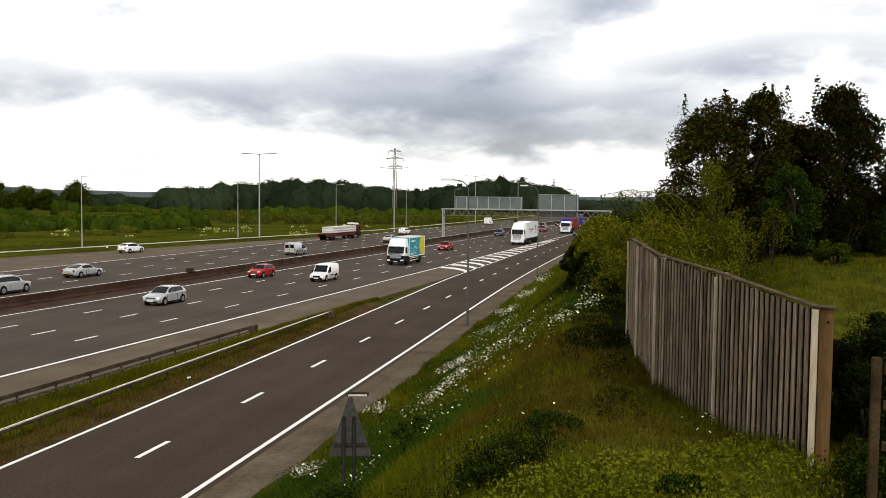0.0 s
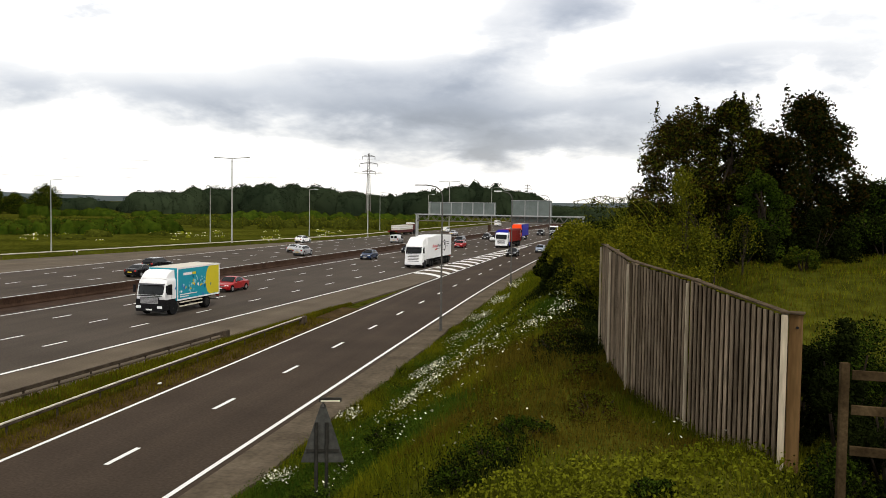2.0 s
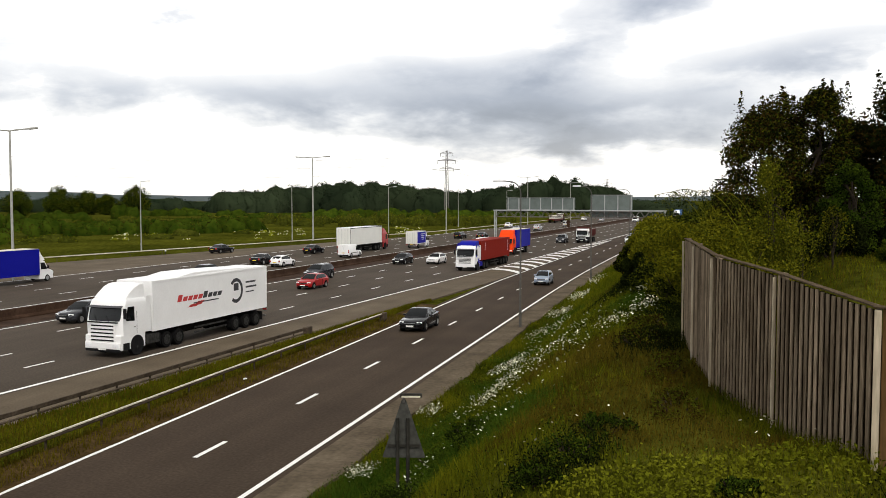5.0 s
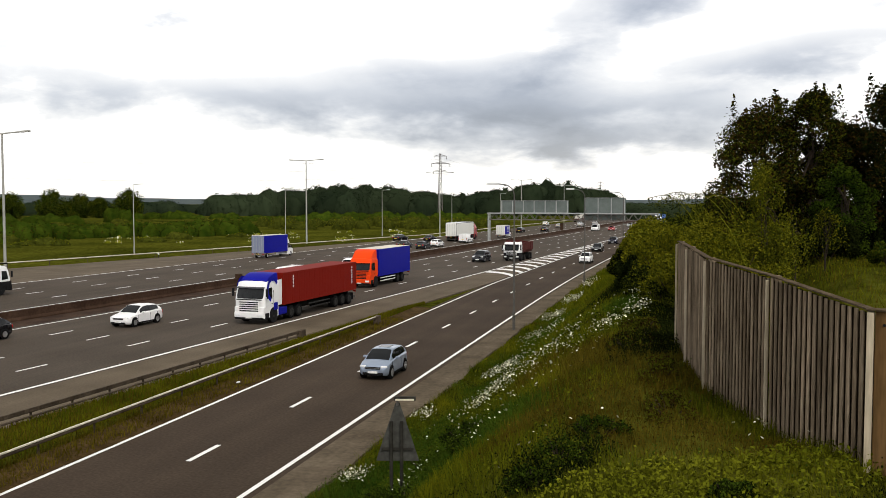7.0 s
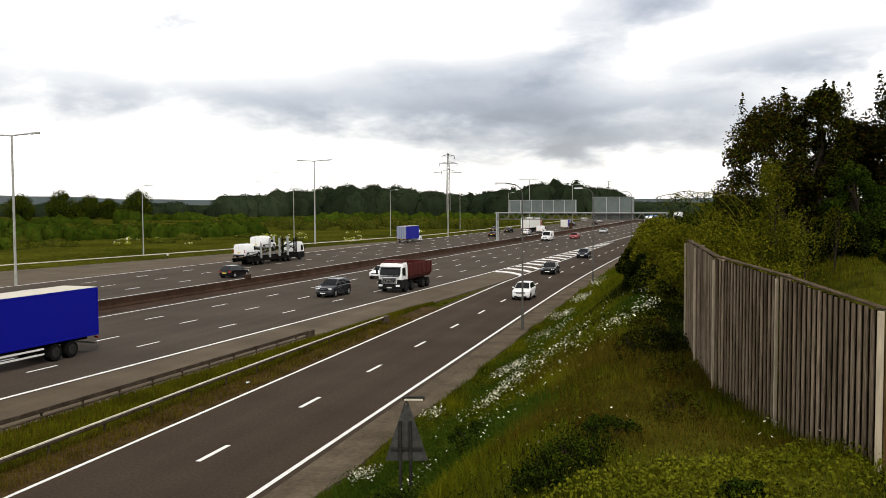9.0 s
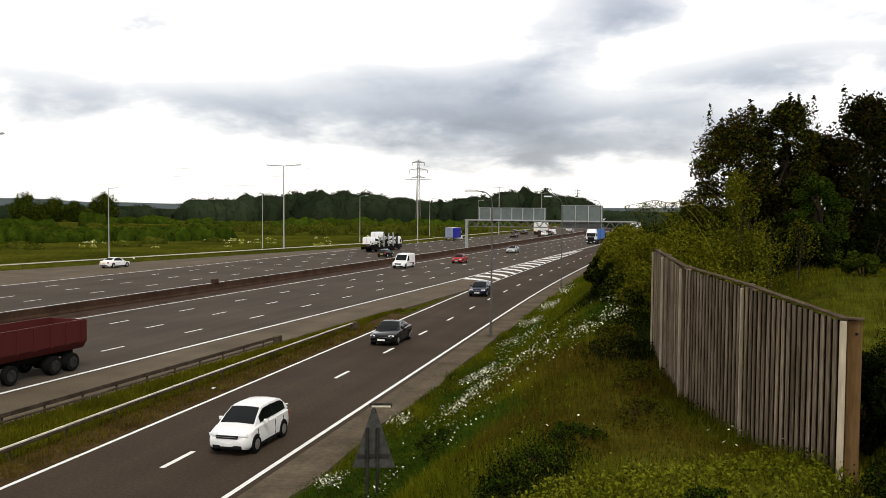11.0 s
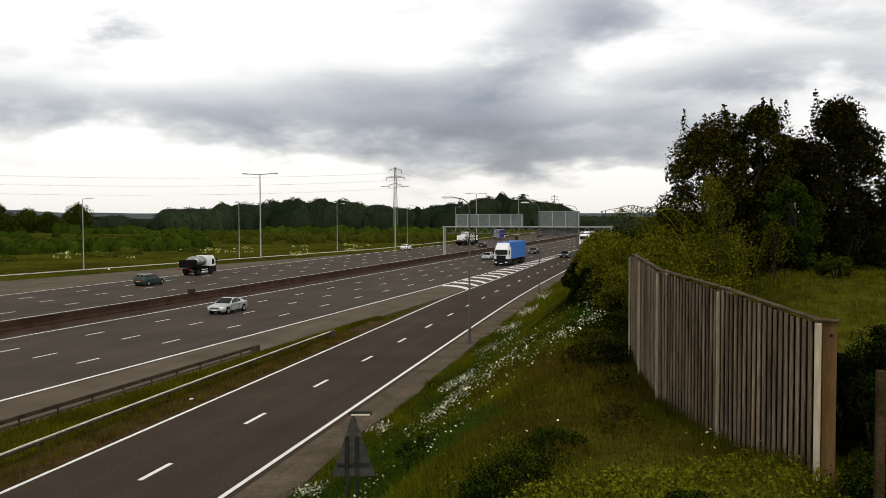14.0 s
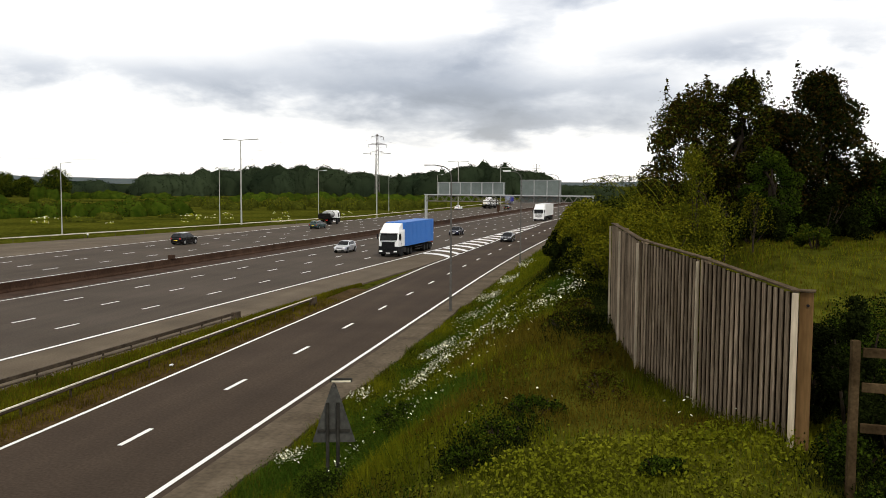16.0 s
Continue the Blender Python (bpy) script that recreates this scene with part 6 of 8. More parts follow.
def flatbed():
    r = thing("flatbed_lorry", "dark red flatbed lorry loaded with pale stacked panels", "lorry")
    L, W = 17.4, 2.5
    yf = L / 2
    yb = lorry_cab(r, yf, W, 2.8, 1.9, MAROON, BLACK_PLASTIC, 0.35, None, WHITE_DULL)
    chassis(r, yb + 0.8, -L / 2 + 0.1, W)
    bm = bmesh.new()
    box(bm, (0, (yb - 0.3 - L / 2) / 2, 1.22), (W, yb - 0.3 + L / 2, 0.22), bevel=0.02)
    part("flat_deck", bm, MAROON, r, "dark red deck")
    for sx in (1, -1):
        bm = bmesh.new()
        box(bm, (sx * 1.22, (yb - 0.3 - L / 2) / 2, 0.92), (0.06, yb + L / 2 - 1.5, 0.45))
        part("side_board", bm, MAROON, r)
    n = 6
    for row in range(3):
        for k in range(n):
            y = yb - 1.6 - k * 2.05
            bm = bmesh.new()
            box(bm, (0, y, 1.55 + row * 0.42), (2.35, 1.95, 0.34), bevel=0.02)
            part("panel_stack", bm, STACK_PALE if row != 1 else WHITE_DULL, r, "stack of pale panels")
    for y in (yf - 1.3, yf - 4.0, -L / 2 + 2.0, -L / 2 + 3.3):
        axle(r, y, W, y < yf - 2)
    for sx in (1, -1):
        bm = bmesh.new()
        box(bm, (sx * 1.0, -L / 2 - 0.02, 1.0), (0.4, 0.06, 0.14))
        part("tail_light", bm, TAIL, r, "red tail light")
    return r, L


def tanker():
    r = thing("tanker_lorry", "white-cabbed dark lorry carrying a pale round tank", "lorry")
    L, W = 6.6, 2.4
    yf = L / 2
    yb = lorry_cab(r, yf, W, 2.8, 1.75, WHITE, BLACK_PLASTIC, 0.0)
    chassis(r, yb + 0.8, -L / 2 + 0.1, W)
    secs = []
    for y, k in ((yb - 0.35, 0.75), (yb - 0.55, 0.97), (yb - 0.7, 1.0), (-L / 2 + 2.1, 1.0), (-L / 2 + 1.9, 0.97), (-L / 2 + 1.75, 0.8)):
        secs.append([(1.05 * k * math.cos(a), y, 2.05 + 0.72 * k * math.sin(a)) for a in np.linspace(0, math.tau, 18, endpoint=False)])
    t = part("tank", loft(bmesh.new(), secs), GALV, r, "pale rounded tank", smooth=True)
    for y in (yb - 1.2, 0.2, -L / 2 + 2.4):
        bm = bmesh.new()
        for a0, a1 in zip(np.linspace(0, math.tau, 19), np.linspace(0, math.tau, 19)[1:]):
            rod(bm, (1.07 * math.cos(a0), y, 2.05 + 0.74 * math.sin(a0)), (1.07 * math.cos(a1), y, 2.05 + 0.74 * math.sin(a1)), 0.03, 0.03, 4)
        part("tank_band", bm, GALV_DULL, t)
    bm = bmesh.new()
    box(bm, (0, -L / 2 + 0.9, 1.75), (2.2, 1.5, 1.1), bevel=0.12)
    part("rear_equipment", bm, CHASSIS, r, "dark equipment locker at the rear")
    bm = bmesh.new()
    box(bm, (0, 0.2, 1.2), (2.3, L - 3.2, 0.16))
    part("deck", bm, CHASSIS, r)
    side_guard(r, yf - 2.4, -L / 2 + 2.6, W, WHITE)
    for y in (yf - 1.3, -L / 2 + 1.8):
        axle(r, y, W, y < 0)
    for sx in (1, -1):
        bm = bmesh.new()
        box(bm, (sx * 0.95, -L / 2 - 0.02, 0.95), (0.4, 0.06, 0.14))
        part("tail_light", bm, TAIL, r, "red tail light")
    return r, L

# ---- plants ----
RNG = np.random.default_rng(7)


def leaf_cloud(centres, normals_up, size, aspect=0.6, droop=0.0):
    """Quads of a given size at the centres, turned at random."""
    n = len(centres)
    d = RNG.normal(size=(n, 3))
    d[:, 2] = d[:, 2] * 0.8 - droop
    d /= np.linalg.norm(d, axis=1)[:, None]
    e = RNG.normal(size=(n, 3))
    e -= (e * d).sum(1)[:, None] * d
    e /= np.linalg.norm(e, axis=1)[:, None]
    s = (size * RNG.uniform(0.6, 1.4, n))[:, None]
    a, b = d * s, e * s * aspect
    v = np.stack([centres - a * 0.5, centres + b * 0.5, centres + a * 0.5, centres - b * 0.5], 1)
    return v.reshape(-1, 3)


def quads_object(name, v, material, parent=None, label=""):
    me = bpy.data.meshes.new(name)
    n = len(v) // 4
    me.from_pydata(v.tolist(), [], np.arange(n * 4).reshape(n, 4).tolist())
    for m in material if isinstance(material, (list, tuple)) else [material]:
        me.materials.append(m)
    if isinstance(material, (list, tuple)) and len(material) > 1:
        idx = RNG.integers(0, len(material), n)
        me.polygons.foreach_set("material_index", idx.astype(np.int32))
    o = new(name, me)
    if parent is not None:
        o.parent = parent
    if label:
        o["label"] = label
    return o


def clump_points(centre, radii, n, hollow=0.55, flat=1.0):
    """Points in the outer shell of an uneven ellipsoid."""
    d = RNG.normal(size=(n, 3))
    d /= np.linalg.norm(d, axis=1)[:, None]
    r = RNG.uniform(hollow, 1.0, n) ** 0.6
    return np.asarray(centre) + d * r[:, None] * np.asarray(radii)


def tree(x, y, z, height, spread, leaf_mat, label, category="tree", clumps=40, leaves=230, leaf=0.26, trunk=0.16, spiky=0.0, droop=0.0, low=0.25):
    root = empty("tree", pose(x, y, z), label, category)
    rnd = random.Random(int(x * 31 + y * 17))
    bm = bmesh.new()
    top = height * 0.8
    pts = [Vector((0, 0, -0.4))]
    for k in range(1, 7):
        pts.append(Vector((rnd.uniform(-0.12, 0.12) * spread * 0.3, rnd.uniform(-0.12, 0.12) * spread * 0.3, top * k / 6)))
    for k, (a, b) in enumerate(zip(pts, pts[1:])):
        rod(bm, a, b, trunk * (1 - k / 7), trunk * (1 - (k + 1) / 7), 8, False)
    part("trunk", bm, BARK, root, smooth=True)
    cents = []
    for k in range(clumps):
        s = rnd.uniform(low, 1.0)
        w = spread * (math.sin(min(1.0, (s - low * 0.6) / (1.02 - low * 0.6)) * math.pi) ** 0.6) * (1 - 0.35 * s)
        a = rnd.uniform(0, math.tau)
        rr = w * math.sqrt(rnd.uniform(0.08, 1))
        cents.append((math.cos(a) * rr, math.sin(a) * rr, s * height * 0.93))
    for k in range(10):
        c = Vector(rnd.choice(cents))
        base = pts[rnd.randint(1, 5)]
        bm = bmesh.new()
        mid = base.lerp(c, 0.5) + Vector((0, 0, 0.25))
        rod(bm, base, mid, trunk * 0.4, trunk * 0.25, 6, False)
        rod(bm, mid, c, trunk * 0.25, trunk * 0.08, 6, False)
        part("limb", bm, BARK, root)
    P = []
    for c in cents:
        rad = spread * rnd.uniform(0.16, 0.34)
        P.append(clump_points(c, (rad, rad, rad * rnd.uniform(0.8, 1.25)), int(leaves * rnd.uniform(0.6, 1.3)), 0.2))
    if spiky:
        for k in range(int(spiky)):
            a = rnd.uniform(0, math.tau)
            rr = spread * rnd.uniform(0.1, 0.55)
            n = 120
            t = RNG.uniform(0, 1, n)
            h0 = height * rnd.uniform(0.74, 0.84)
            ln = height * rnd.uniform(0.14, 0.23)
            P.append(np.stack([math.cos(a) * rr + RNG.normal(0, 0.22, n) * (1.08 - t), math.sin(a) * rr + RNG.normal(0, 0.22, n) * (1.08 - t), h0 + t * ln], 1))
    if droop:
        for c in cents:
            for q in range(5):
                n = 26
                t = np.linspace(0, 1, n)
                ox, oy = rnd.uniform(-0.5, 0.5), rnd.uniform(-0.5, 0.5)
                ln = rnd.uniform(0.7, 1.0) * droop
                P.append(np.stack([c[0] + ox * (0.4 + t * 0.6) + RNG.normal(0, 0.05, n), c[1] + oy * (0.4 + t * 0.6) + RNG.normal(0, 0.05, n), np.maximum(0.1, c[2] - t * ln)], 1))
    P = np.concatenate(P)
    quads_object("crown", leaf_cloud(P, 0, leaf, 0.55, droop * 0.4), leaf_mat, root, "uneven leafy crown")
    return root


def gz(x, y):
    return float(ground_z(x, y))


def bush(x, y, rx, ry, rz, leaf_mat, label, n=2600, leaf=0.16, z=None):
    z = gz(x, y) if z is None else z
    root = empty("bush", pose(x, y, z), label, "bush")
    rnd = random.Random(int(x * 13 + y * 7))
    bm = bmesh.new()
    for k in range(7):
        a = rnd.uniform(0, math.tau)
        rod(bm, (0, 0, -0.2), (math.cos(a) * rx * 0.6, math.sin(a) * ry * 0.6, rz * rnd.uniform(0.4, 0.75)), 0.04, 0.012, 5, False)
    part("branchwork", bm, BARK, root)
    P = []
    for k in range(22):
        a, s = rnd.uniform(0, math.tau), math.sqrt(rnd.uniform(0, 1))
        c = (math.cos(a) * rx * s * 0.85, math.sin(a) * ry * s * 0.85, rz * (1 - 0.65 * s * s) * rnd.uniform(0.35, 1.0))
        rad = rnd.uniform(0.22, 0.42) * min(rx, ry, rz * 1.2)
        P.append(clump_points(c, (rad, rad, rad), n // 22, 0.25))
    P = np.concatenate(P)
    P[:, 2] = np.maximum(P[:, 2], -0.1)
    quads_object("foliage", leaf_cloud(P, 0, leaf, 0.6), leaf_mat, root, "dense small leaves")
    return root


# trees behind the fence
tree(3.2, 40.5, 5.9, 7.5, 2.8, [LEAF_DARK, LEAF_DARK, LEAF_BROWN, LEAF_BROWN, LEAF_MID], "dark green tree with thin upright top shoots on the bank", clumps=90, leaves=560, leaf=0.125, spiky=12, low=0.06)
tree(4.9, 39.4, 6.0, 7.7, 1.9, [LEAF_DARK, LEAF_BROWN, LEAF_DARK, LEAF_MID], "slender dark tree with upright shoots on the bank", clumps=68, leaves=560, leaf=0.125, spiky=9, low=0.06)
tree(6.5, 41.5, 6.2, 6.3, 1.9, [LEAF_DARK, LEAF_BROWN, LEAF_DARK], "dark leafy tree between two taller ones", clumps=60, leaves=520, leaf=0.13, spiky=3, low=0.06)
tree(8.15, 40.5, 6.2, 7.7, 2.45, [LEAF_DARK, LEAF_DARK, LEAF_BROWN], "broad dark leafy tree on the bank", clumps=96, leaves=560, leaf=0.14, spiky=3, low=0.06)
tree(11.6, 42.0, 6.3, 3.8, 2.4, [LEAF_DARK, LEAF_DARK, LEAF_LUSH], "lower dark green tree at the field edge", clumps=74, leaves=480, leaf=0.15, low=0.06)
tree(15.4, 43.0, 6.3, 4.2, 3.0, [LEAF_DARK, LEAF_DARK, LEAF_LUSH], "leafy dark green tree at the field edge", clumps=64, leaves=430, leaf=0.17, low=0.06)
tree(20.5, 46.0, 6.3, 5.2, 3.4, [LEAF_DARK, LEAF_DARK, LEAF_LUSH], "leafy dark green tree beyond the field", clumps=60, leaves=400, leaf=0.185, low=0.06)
tree(5.8, 36.9, 6.6, 3.9, 1.5, [LEAF_LUSH, LEAF_LUSH, LEAF_DARK], "small rounded bright green tree below the taller ones", clumps=34, leaves=560, leaf=0.10, low=0.12)
tree(2.5, 31.0, 6.0, 4.4, 1.35, [LEAF_OLIVE, LEAF_MID, LEAF_MID], "pale green weeping willow sapling behind the fence", clumps=46, leaves=150, leaf=0.075, droop=1.7, low=0.22, trunk=0.05)
tree(3.6, 32.6, 6.5, 2.5, 0.75, [LEAF_MID, LEAF_OLIVE, LEAF_DARK], "small weeping olive-green sapling", clumps=12, leaves=110, leaf=0.075, droop=1.3, low=0.55, trunk=0.05)
tree(4.7, 33.6, 6.7, 2.2, 0.6, [LEAF_MID, LEAF_OLIVE, LEAF_DARK], "slight weeping olive-green sapling", clumps=9, leaves=100, leaf=0.07, droop=1.2, low=0.6, trunk=0.04)
PALE = [LEAF_OLIVE, LEAF_OLIVE, LEAF_MID]
for x, y, rx, ry, rz, mt, lb in (
        (1.1, 29.8, 1.7, 2.0, 3.0, PALE, "tall olive-green bramble bush on the bank top"),
        (2.4, 29.0, 1.3, 1.4, 2.0, PALE, "olive-green bramble bush behind the fence"),
        (-0.2, 34.5, 1.4, 2.6, 3.0, PALE, "tall olive-green bush on the bank top"),
        (1.2, 36.5, 1.7, 2.4, 3.3, PALE, "tall olive-green bush on the bank top"),
        (-0.8, 42.0, 1.6, 3.2, 2.8, PALE, "broad olive-green bush on the bank top"),
        (-1.6, 51.0, 1.8, 4.0, 2.6, PALE, "broad olive-green bush on the bank"),
        (-2.2, 61.0, 2.0, 4.5, 2.7, PALE, "broad olive-green bush on the bank"),
        (-2.8, 75.0, 2.4, 5.5, 2.8, PALE, "broad olive-green bush on the bank"),
        (-3.0, 92.0, 2.6, 7.0, 3.2, PALE, "broad olive-green bush by the slip road"),
        (-2.0, 115.0, 3.2, 9.0, 3.6, [LEAF_MID, LEAF_DARK], "dense green bush by the slip road"),
        (-0.4, 140.0, 3.4, 10.0, 4.0, [LEAF_MID, LEAF_DARK], "dense green bush by the slip road"),
        (2.6, 170.0, 4.0, 12.0, 4.4, [LEAF_MID, LEAF_DARK], "dense green bush by the slip road"),
        (5.0, 215.0, 5.0, 20.0, 5.0, [LEAF_MID, LEAF_DARK], "dense green bush by the slip road"),
        # added brambles: their dark leaves stand for the shade under the bushes
        (-1.7, 40.0, 0.9, 2.4, 1.3, [LEAF_DARK, LEAF_DARK, LEAF_MID], "bramble on the slope, leaves darkened as shade under bushes"),
        (-2.4, 47.0, 1.0, 3.4, 1.5, [LEAF_DARK], "bramble on the slope, leaves darkened as shade under bushes"),
        (-2.9, 54.0, 1.1, 3.4, 1.7, [LEAF_DARK], "bramble on the slope, leaves darkened as shade under bushes"),
        (-1.0, 33.5, 0.6, 2.0, 0.9, [LEAF_DARK, LEAF_MID], "bramble on the slope, leaves darkened as shade under bushes"),
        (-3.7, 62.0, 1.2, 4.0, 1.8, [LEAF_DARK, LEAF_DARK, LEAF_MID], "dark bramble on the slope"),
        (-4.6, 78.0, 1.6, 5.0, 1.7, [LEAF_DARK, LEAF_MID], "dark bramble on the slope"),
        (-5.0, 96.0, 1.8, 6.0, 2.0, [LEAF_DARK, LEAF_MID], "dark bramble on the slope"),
        (-1.75, 13.5, 0.56, 0.7, 0.36, [LEAF_DARK, LEAF_LUSH, LEAF_LUSH, LEAF_MID], "dark green bramble mound on the bank top"),
        (-2.05, 12.4, 0.42, 0.45, 0.34, [LEAF_DARK, LEAF_LUSH], "low dark bramble on the bank top"),
        (-1.35, 15.2, 0.6, 0.7, 0.30, [LEAF_DARK, LEAF_LUSH, LEAF_LUSH], "low dark bramble on the bank top"),
        (0.62, 11.75, 0.32, 0.30, 0.2, [LEAF_DARK, LEAF_LUSH, LEAF_LUSH], "small dark weed clump near the fence"),
        # dark leaves here stand for the shadow along the fence
        (-1.2, 24.5, 0.9, 1.8, 0.38, [LEAF_DARK, LEAF_BROWN, LEAF_MID], "dark shaded bramble below the fence"),
        (-1.3, 28.0, 0.7, 1.6, 0.4, [LEAF_MID, LEAF_BROWN], "dark shaded bramble below the fence"),
        (-0.2, 17.2, 0.6, 1.4, 0.32, [LEAF_BROWN, LEAF_MID], "brown nettles along the fence foot"),
        (-0.5, 20.6, 0.5, 1.6, 0.35, [LEAF_BROWN, LEAF_MID], "brown nettles along the fence foot"),
        (-5.3, 16.6, 0.7, 0.8, 0.6, [LEAF_LUSH, LEAF_DARK], "dark leafy weeds beside the road sign"),
        (-6.2, 18.8, 0.7, 0.8, 0.55, [LEAF_LUSH, LEAF_DARK], "dark green weeds beside the road sign"),
        (-5.2, 22.0, 0.8, 1.2, 0.5, [LEAF_LUSH, LEAF_DARK], "lush dark green weeds on the slope"),
        (-6.6, 23.4, 0.8, 1.2, 0.45, [LEAF_LUSH], "lush green weeds on the slope"),
        # near-black leaves put the deep shade behind fence and gate into the colour
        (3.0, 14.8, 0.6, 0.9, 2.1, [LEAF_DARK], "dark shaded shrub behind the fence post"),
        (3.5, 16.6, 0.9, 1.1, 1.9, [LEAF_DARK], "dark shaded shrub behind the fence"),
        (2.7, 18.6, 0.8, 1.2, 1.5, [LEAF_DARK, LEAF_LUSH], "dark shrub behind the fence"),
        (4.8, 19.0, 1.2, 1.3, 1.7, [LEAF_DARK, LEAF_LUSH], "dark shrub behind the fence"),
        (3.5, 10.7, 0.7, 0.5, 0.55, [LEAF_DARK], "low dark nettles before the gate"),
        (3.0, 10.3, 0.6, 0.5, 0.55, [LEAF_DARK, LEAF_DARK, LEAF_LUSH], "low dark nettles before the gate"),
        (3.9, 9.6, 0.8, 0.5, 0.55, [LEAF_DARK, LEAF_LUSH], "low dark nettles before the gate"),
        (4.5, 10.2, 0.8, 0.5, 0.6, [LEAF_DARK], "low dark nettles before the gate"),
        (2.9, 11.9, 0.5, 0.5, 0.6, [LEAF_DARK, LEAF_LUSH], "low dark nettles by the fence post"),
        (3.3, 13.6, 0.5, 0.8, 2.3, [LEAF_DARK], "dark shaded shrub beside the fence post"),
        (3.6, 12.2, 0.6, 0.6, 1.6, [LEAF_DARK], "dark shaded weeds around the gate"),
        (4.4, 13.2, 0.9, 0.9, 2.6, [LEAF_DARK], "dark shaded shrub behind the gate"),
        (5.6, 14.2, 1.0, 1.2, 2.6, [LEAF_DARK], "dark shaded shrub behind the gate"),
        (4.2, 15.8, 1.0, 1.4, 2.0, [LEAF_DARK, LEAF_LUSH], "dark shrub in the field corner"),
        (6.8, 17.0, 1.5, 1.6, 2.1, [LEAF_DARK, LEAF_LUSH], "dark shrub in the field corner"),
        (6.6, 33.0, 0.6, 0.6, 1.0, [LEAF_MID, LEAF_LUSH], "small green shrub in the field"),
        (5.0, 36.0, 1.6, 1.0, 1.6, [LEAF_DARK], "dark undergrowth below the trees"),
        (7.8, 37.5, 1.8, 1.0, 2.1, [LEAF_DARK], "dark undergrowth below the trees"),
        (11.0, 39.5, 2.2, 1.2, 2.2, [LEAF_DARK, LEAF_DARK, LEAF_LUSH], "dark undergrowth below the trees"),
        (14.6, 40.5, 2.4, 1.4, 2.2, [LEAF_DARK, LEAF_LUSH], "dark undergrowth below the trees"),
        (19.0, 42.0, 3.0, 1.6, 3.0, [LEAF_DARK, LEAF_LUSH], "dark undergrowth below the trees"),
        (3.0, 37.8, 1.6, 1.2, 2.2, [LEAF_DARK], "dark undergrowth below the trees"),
):
    size = max(0.045, min(0.26, 0.0026 * y))
    bush(x, y, rx, ry, rz, mt, lb, n=int(12000 if rz > 1.2 and y < 80 else 2600 if rz < 0.5 else 6000), leaf=size)


def arching_shoot(root, pts, hang, leaves, mats):
    """A bent shoot with short leafy threads that hang from it."""
    bm = bmesh.new()
    tube(bm, pts, 0.011, 5)
    part("shoot", bm, LEAF_OLIVE, root)
    C = np.array(pts)
    s = np.linspace(0, 1, len(C))
    P = []
    for q in RNG.uniform(0.05, 1.0, leaves):
        c = np.array([np.interp(q, s, C[:, k]) for k in range(3)])
        n = RNG.integers(3, 8)
        t = np.sort(RNG.uniform(0, 1, n))[:, None]
        P.append(c + np.array([[0, 0, -hang * RNG.uniform(0.5, 1.0)]]) * t + RNG.normal(0, 0.025, (n, 3)))
    quads_object("shoot_leaves", leaf_cloud(np.concatenate(P), 0, 0.072, 0.45, 0.9), mats, root)


def twig_sprays():
    """Arching willow shoots over the bank bushes, and one long bare stem."""
    root = empty("willow_shoots", pose(0.6, 32, 0), "thin arching willow shoots with hanging leaves above the bushes", "sapling")
    root.matrix_world = Matrix()
    r = random.Random(12)
    for x1, top, y in ((-1.30, 9.30, 33.0), (-0.75, 9.42, 33.4), (-0.25, 9.36, 32.6), (0.25, 9.40, 33.1), (0.6, 9.3, 32.2), (-1.0, 9.2, 34.2)):
        x0 = x1 + r.uniform(1.3, 1.8)
        pts = []
        for q in np.linspace(0, 1, 9):
            pts.append((x0 + (x1 - x0) * q, y + 0.3 * q, 8.5 + (top - 8.5) * (1 - (1 - min(1.0, q * 1.5)) ** 2) - 0.35 * max(0.0, q - 0.7)))
        arching_shoot(root, pts, 0.42, 48, [LEAF_DARK, LEAF_MID])
    for k in range(16):
        y = r.uniform(29.5, 39)
        x = r.uniform(-0.9, 1.6)
        z = gz(x, y) + 2.3
        lean, h = r.uniform(-0.5, 0.4), r.uniform(0.35, 0.75)
        arching_shoot(root, [(x + lean * q * q, y, z + h * (1 - (1 - q) ** 2)) for q in np.linspace(0, 1, 6)], 0.28, 24, [LEAF_MID, LEAF_OLIVE])
    bm = bmesh.new()
    tube(bm, [(1.86, 28.0, 6.7), (1.74, 28.0, 7.2), (1.50, 28.0, 7.8), (1.25, 28.1, 8.3), (1.02, 28.2, 8.62)], 0.011, 6)
    part("long_stem", bm, LEAF_LIGHT, root, "long pale bare stem")


twig_sprays()


def in_grass(x, y):
    """Where grass grows on the near bank: outside the asphalt."""
    return x > slip_right(y) + 2.12 + margin_edge(y)


def patchy(x, y):
    return 0.5 + 0.5 * np.sin(x * 0.9 + 1.7 * np.sin(y * 0.35)) * np.cos(y * 0.42 + 0.8 * np.sin(x * 0.7))


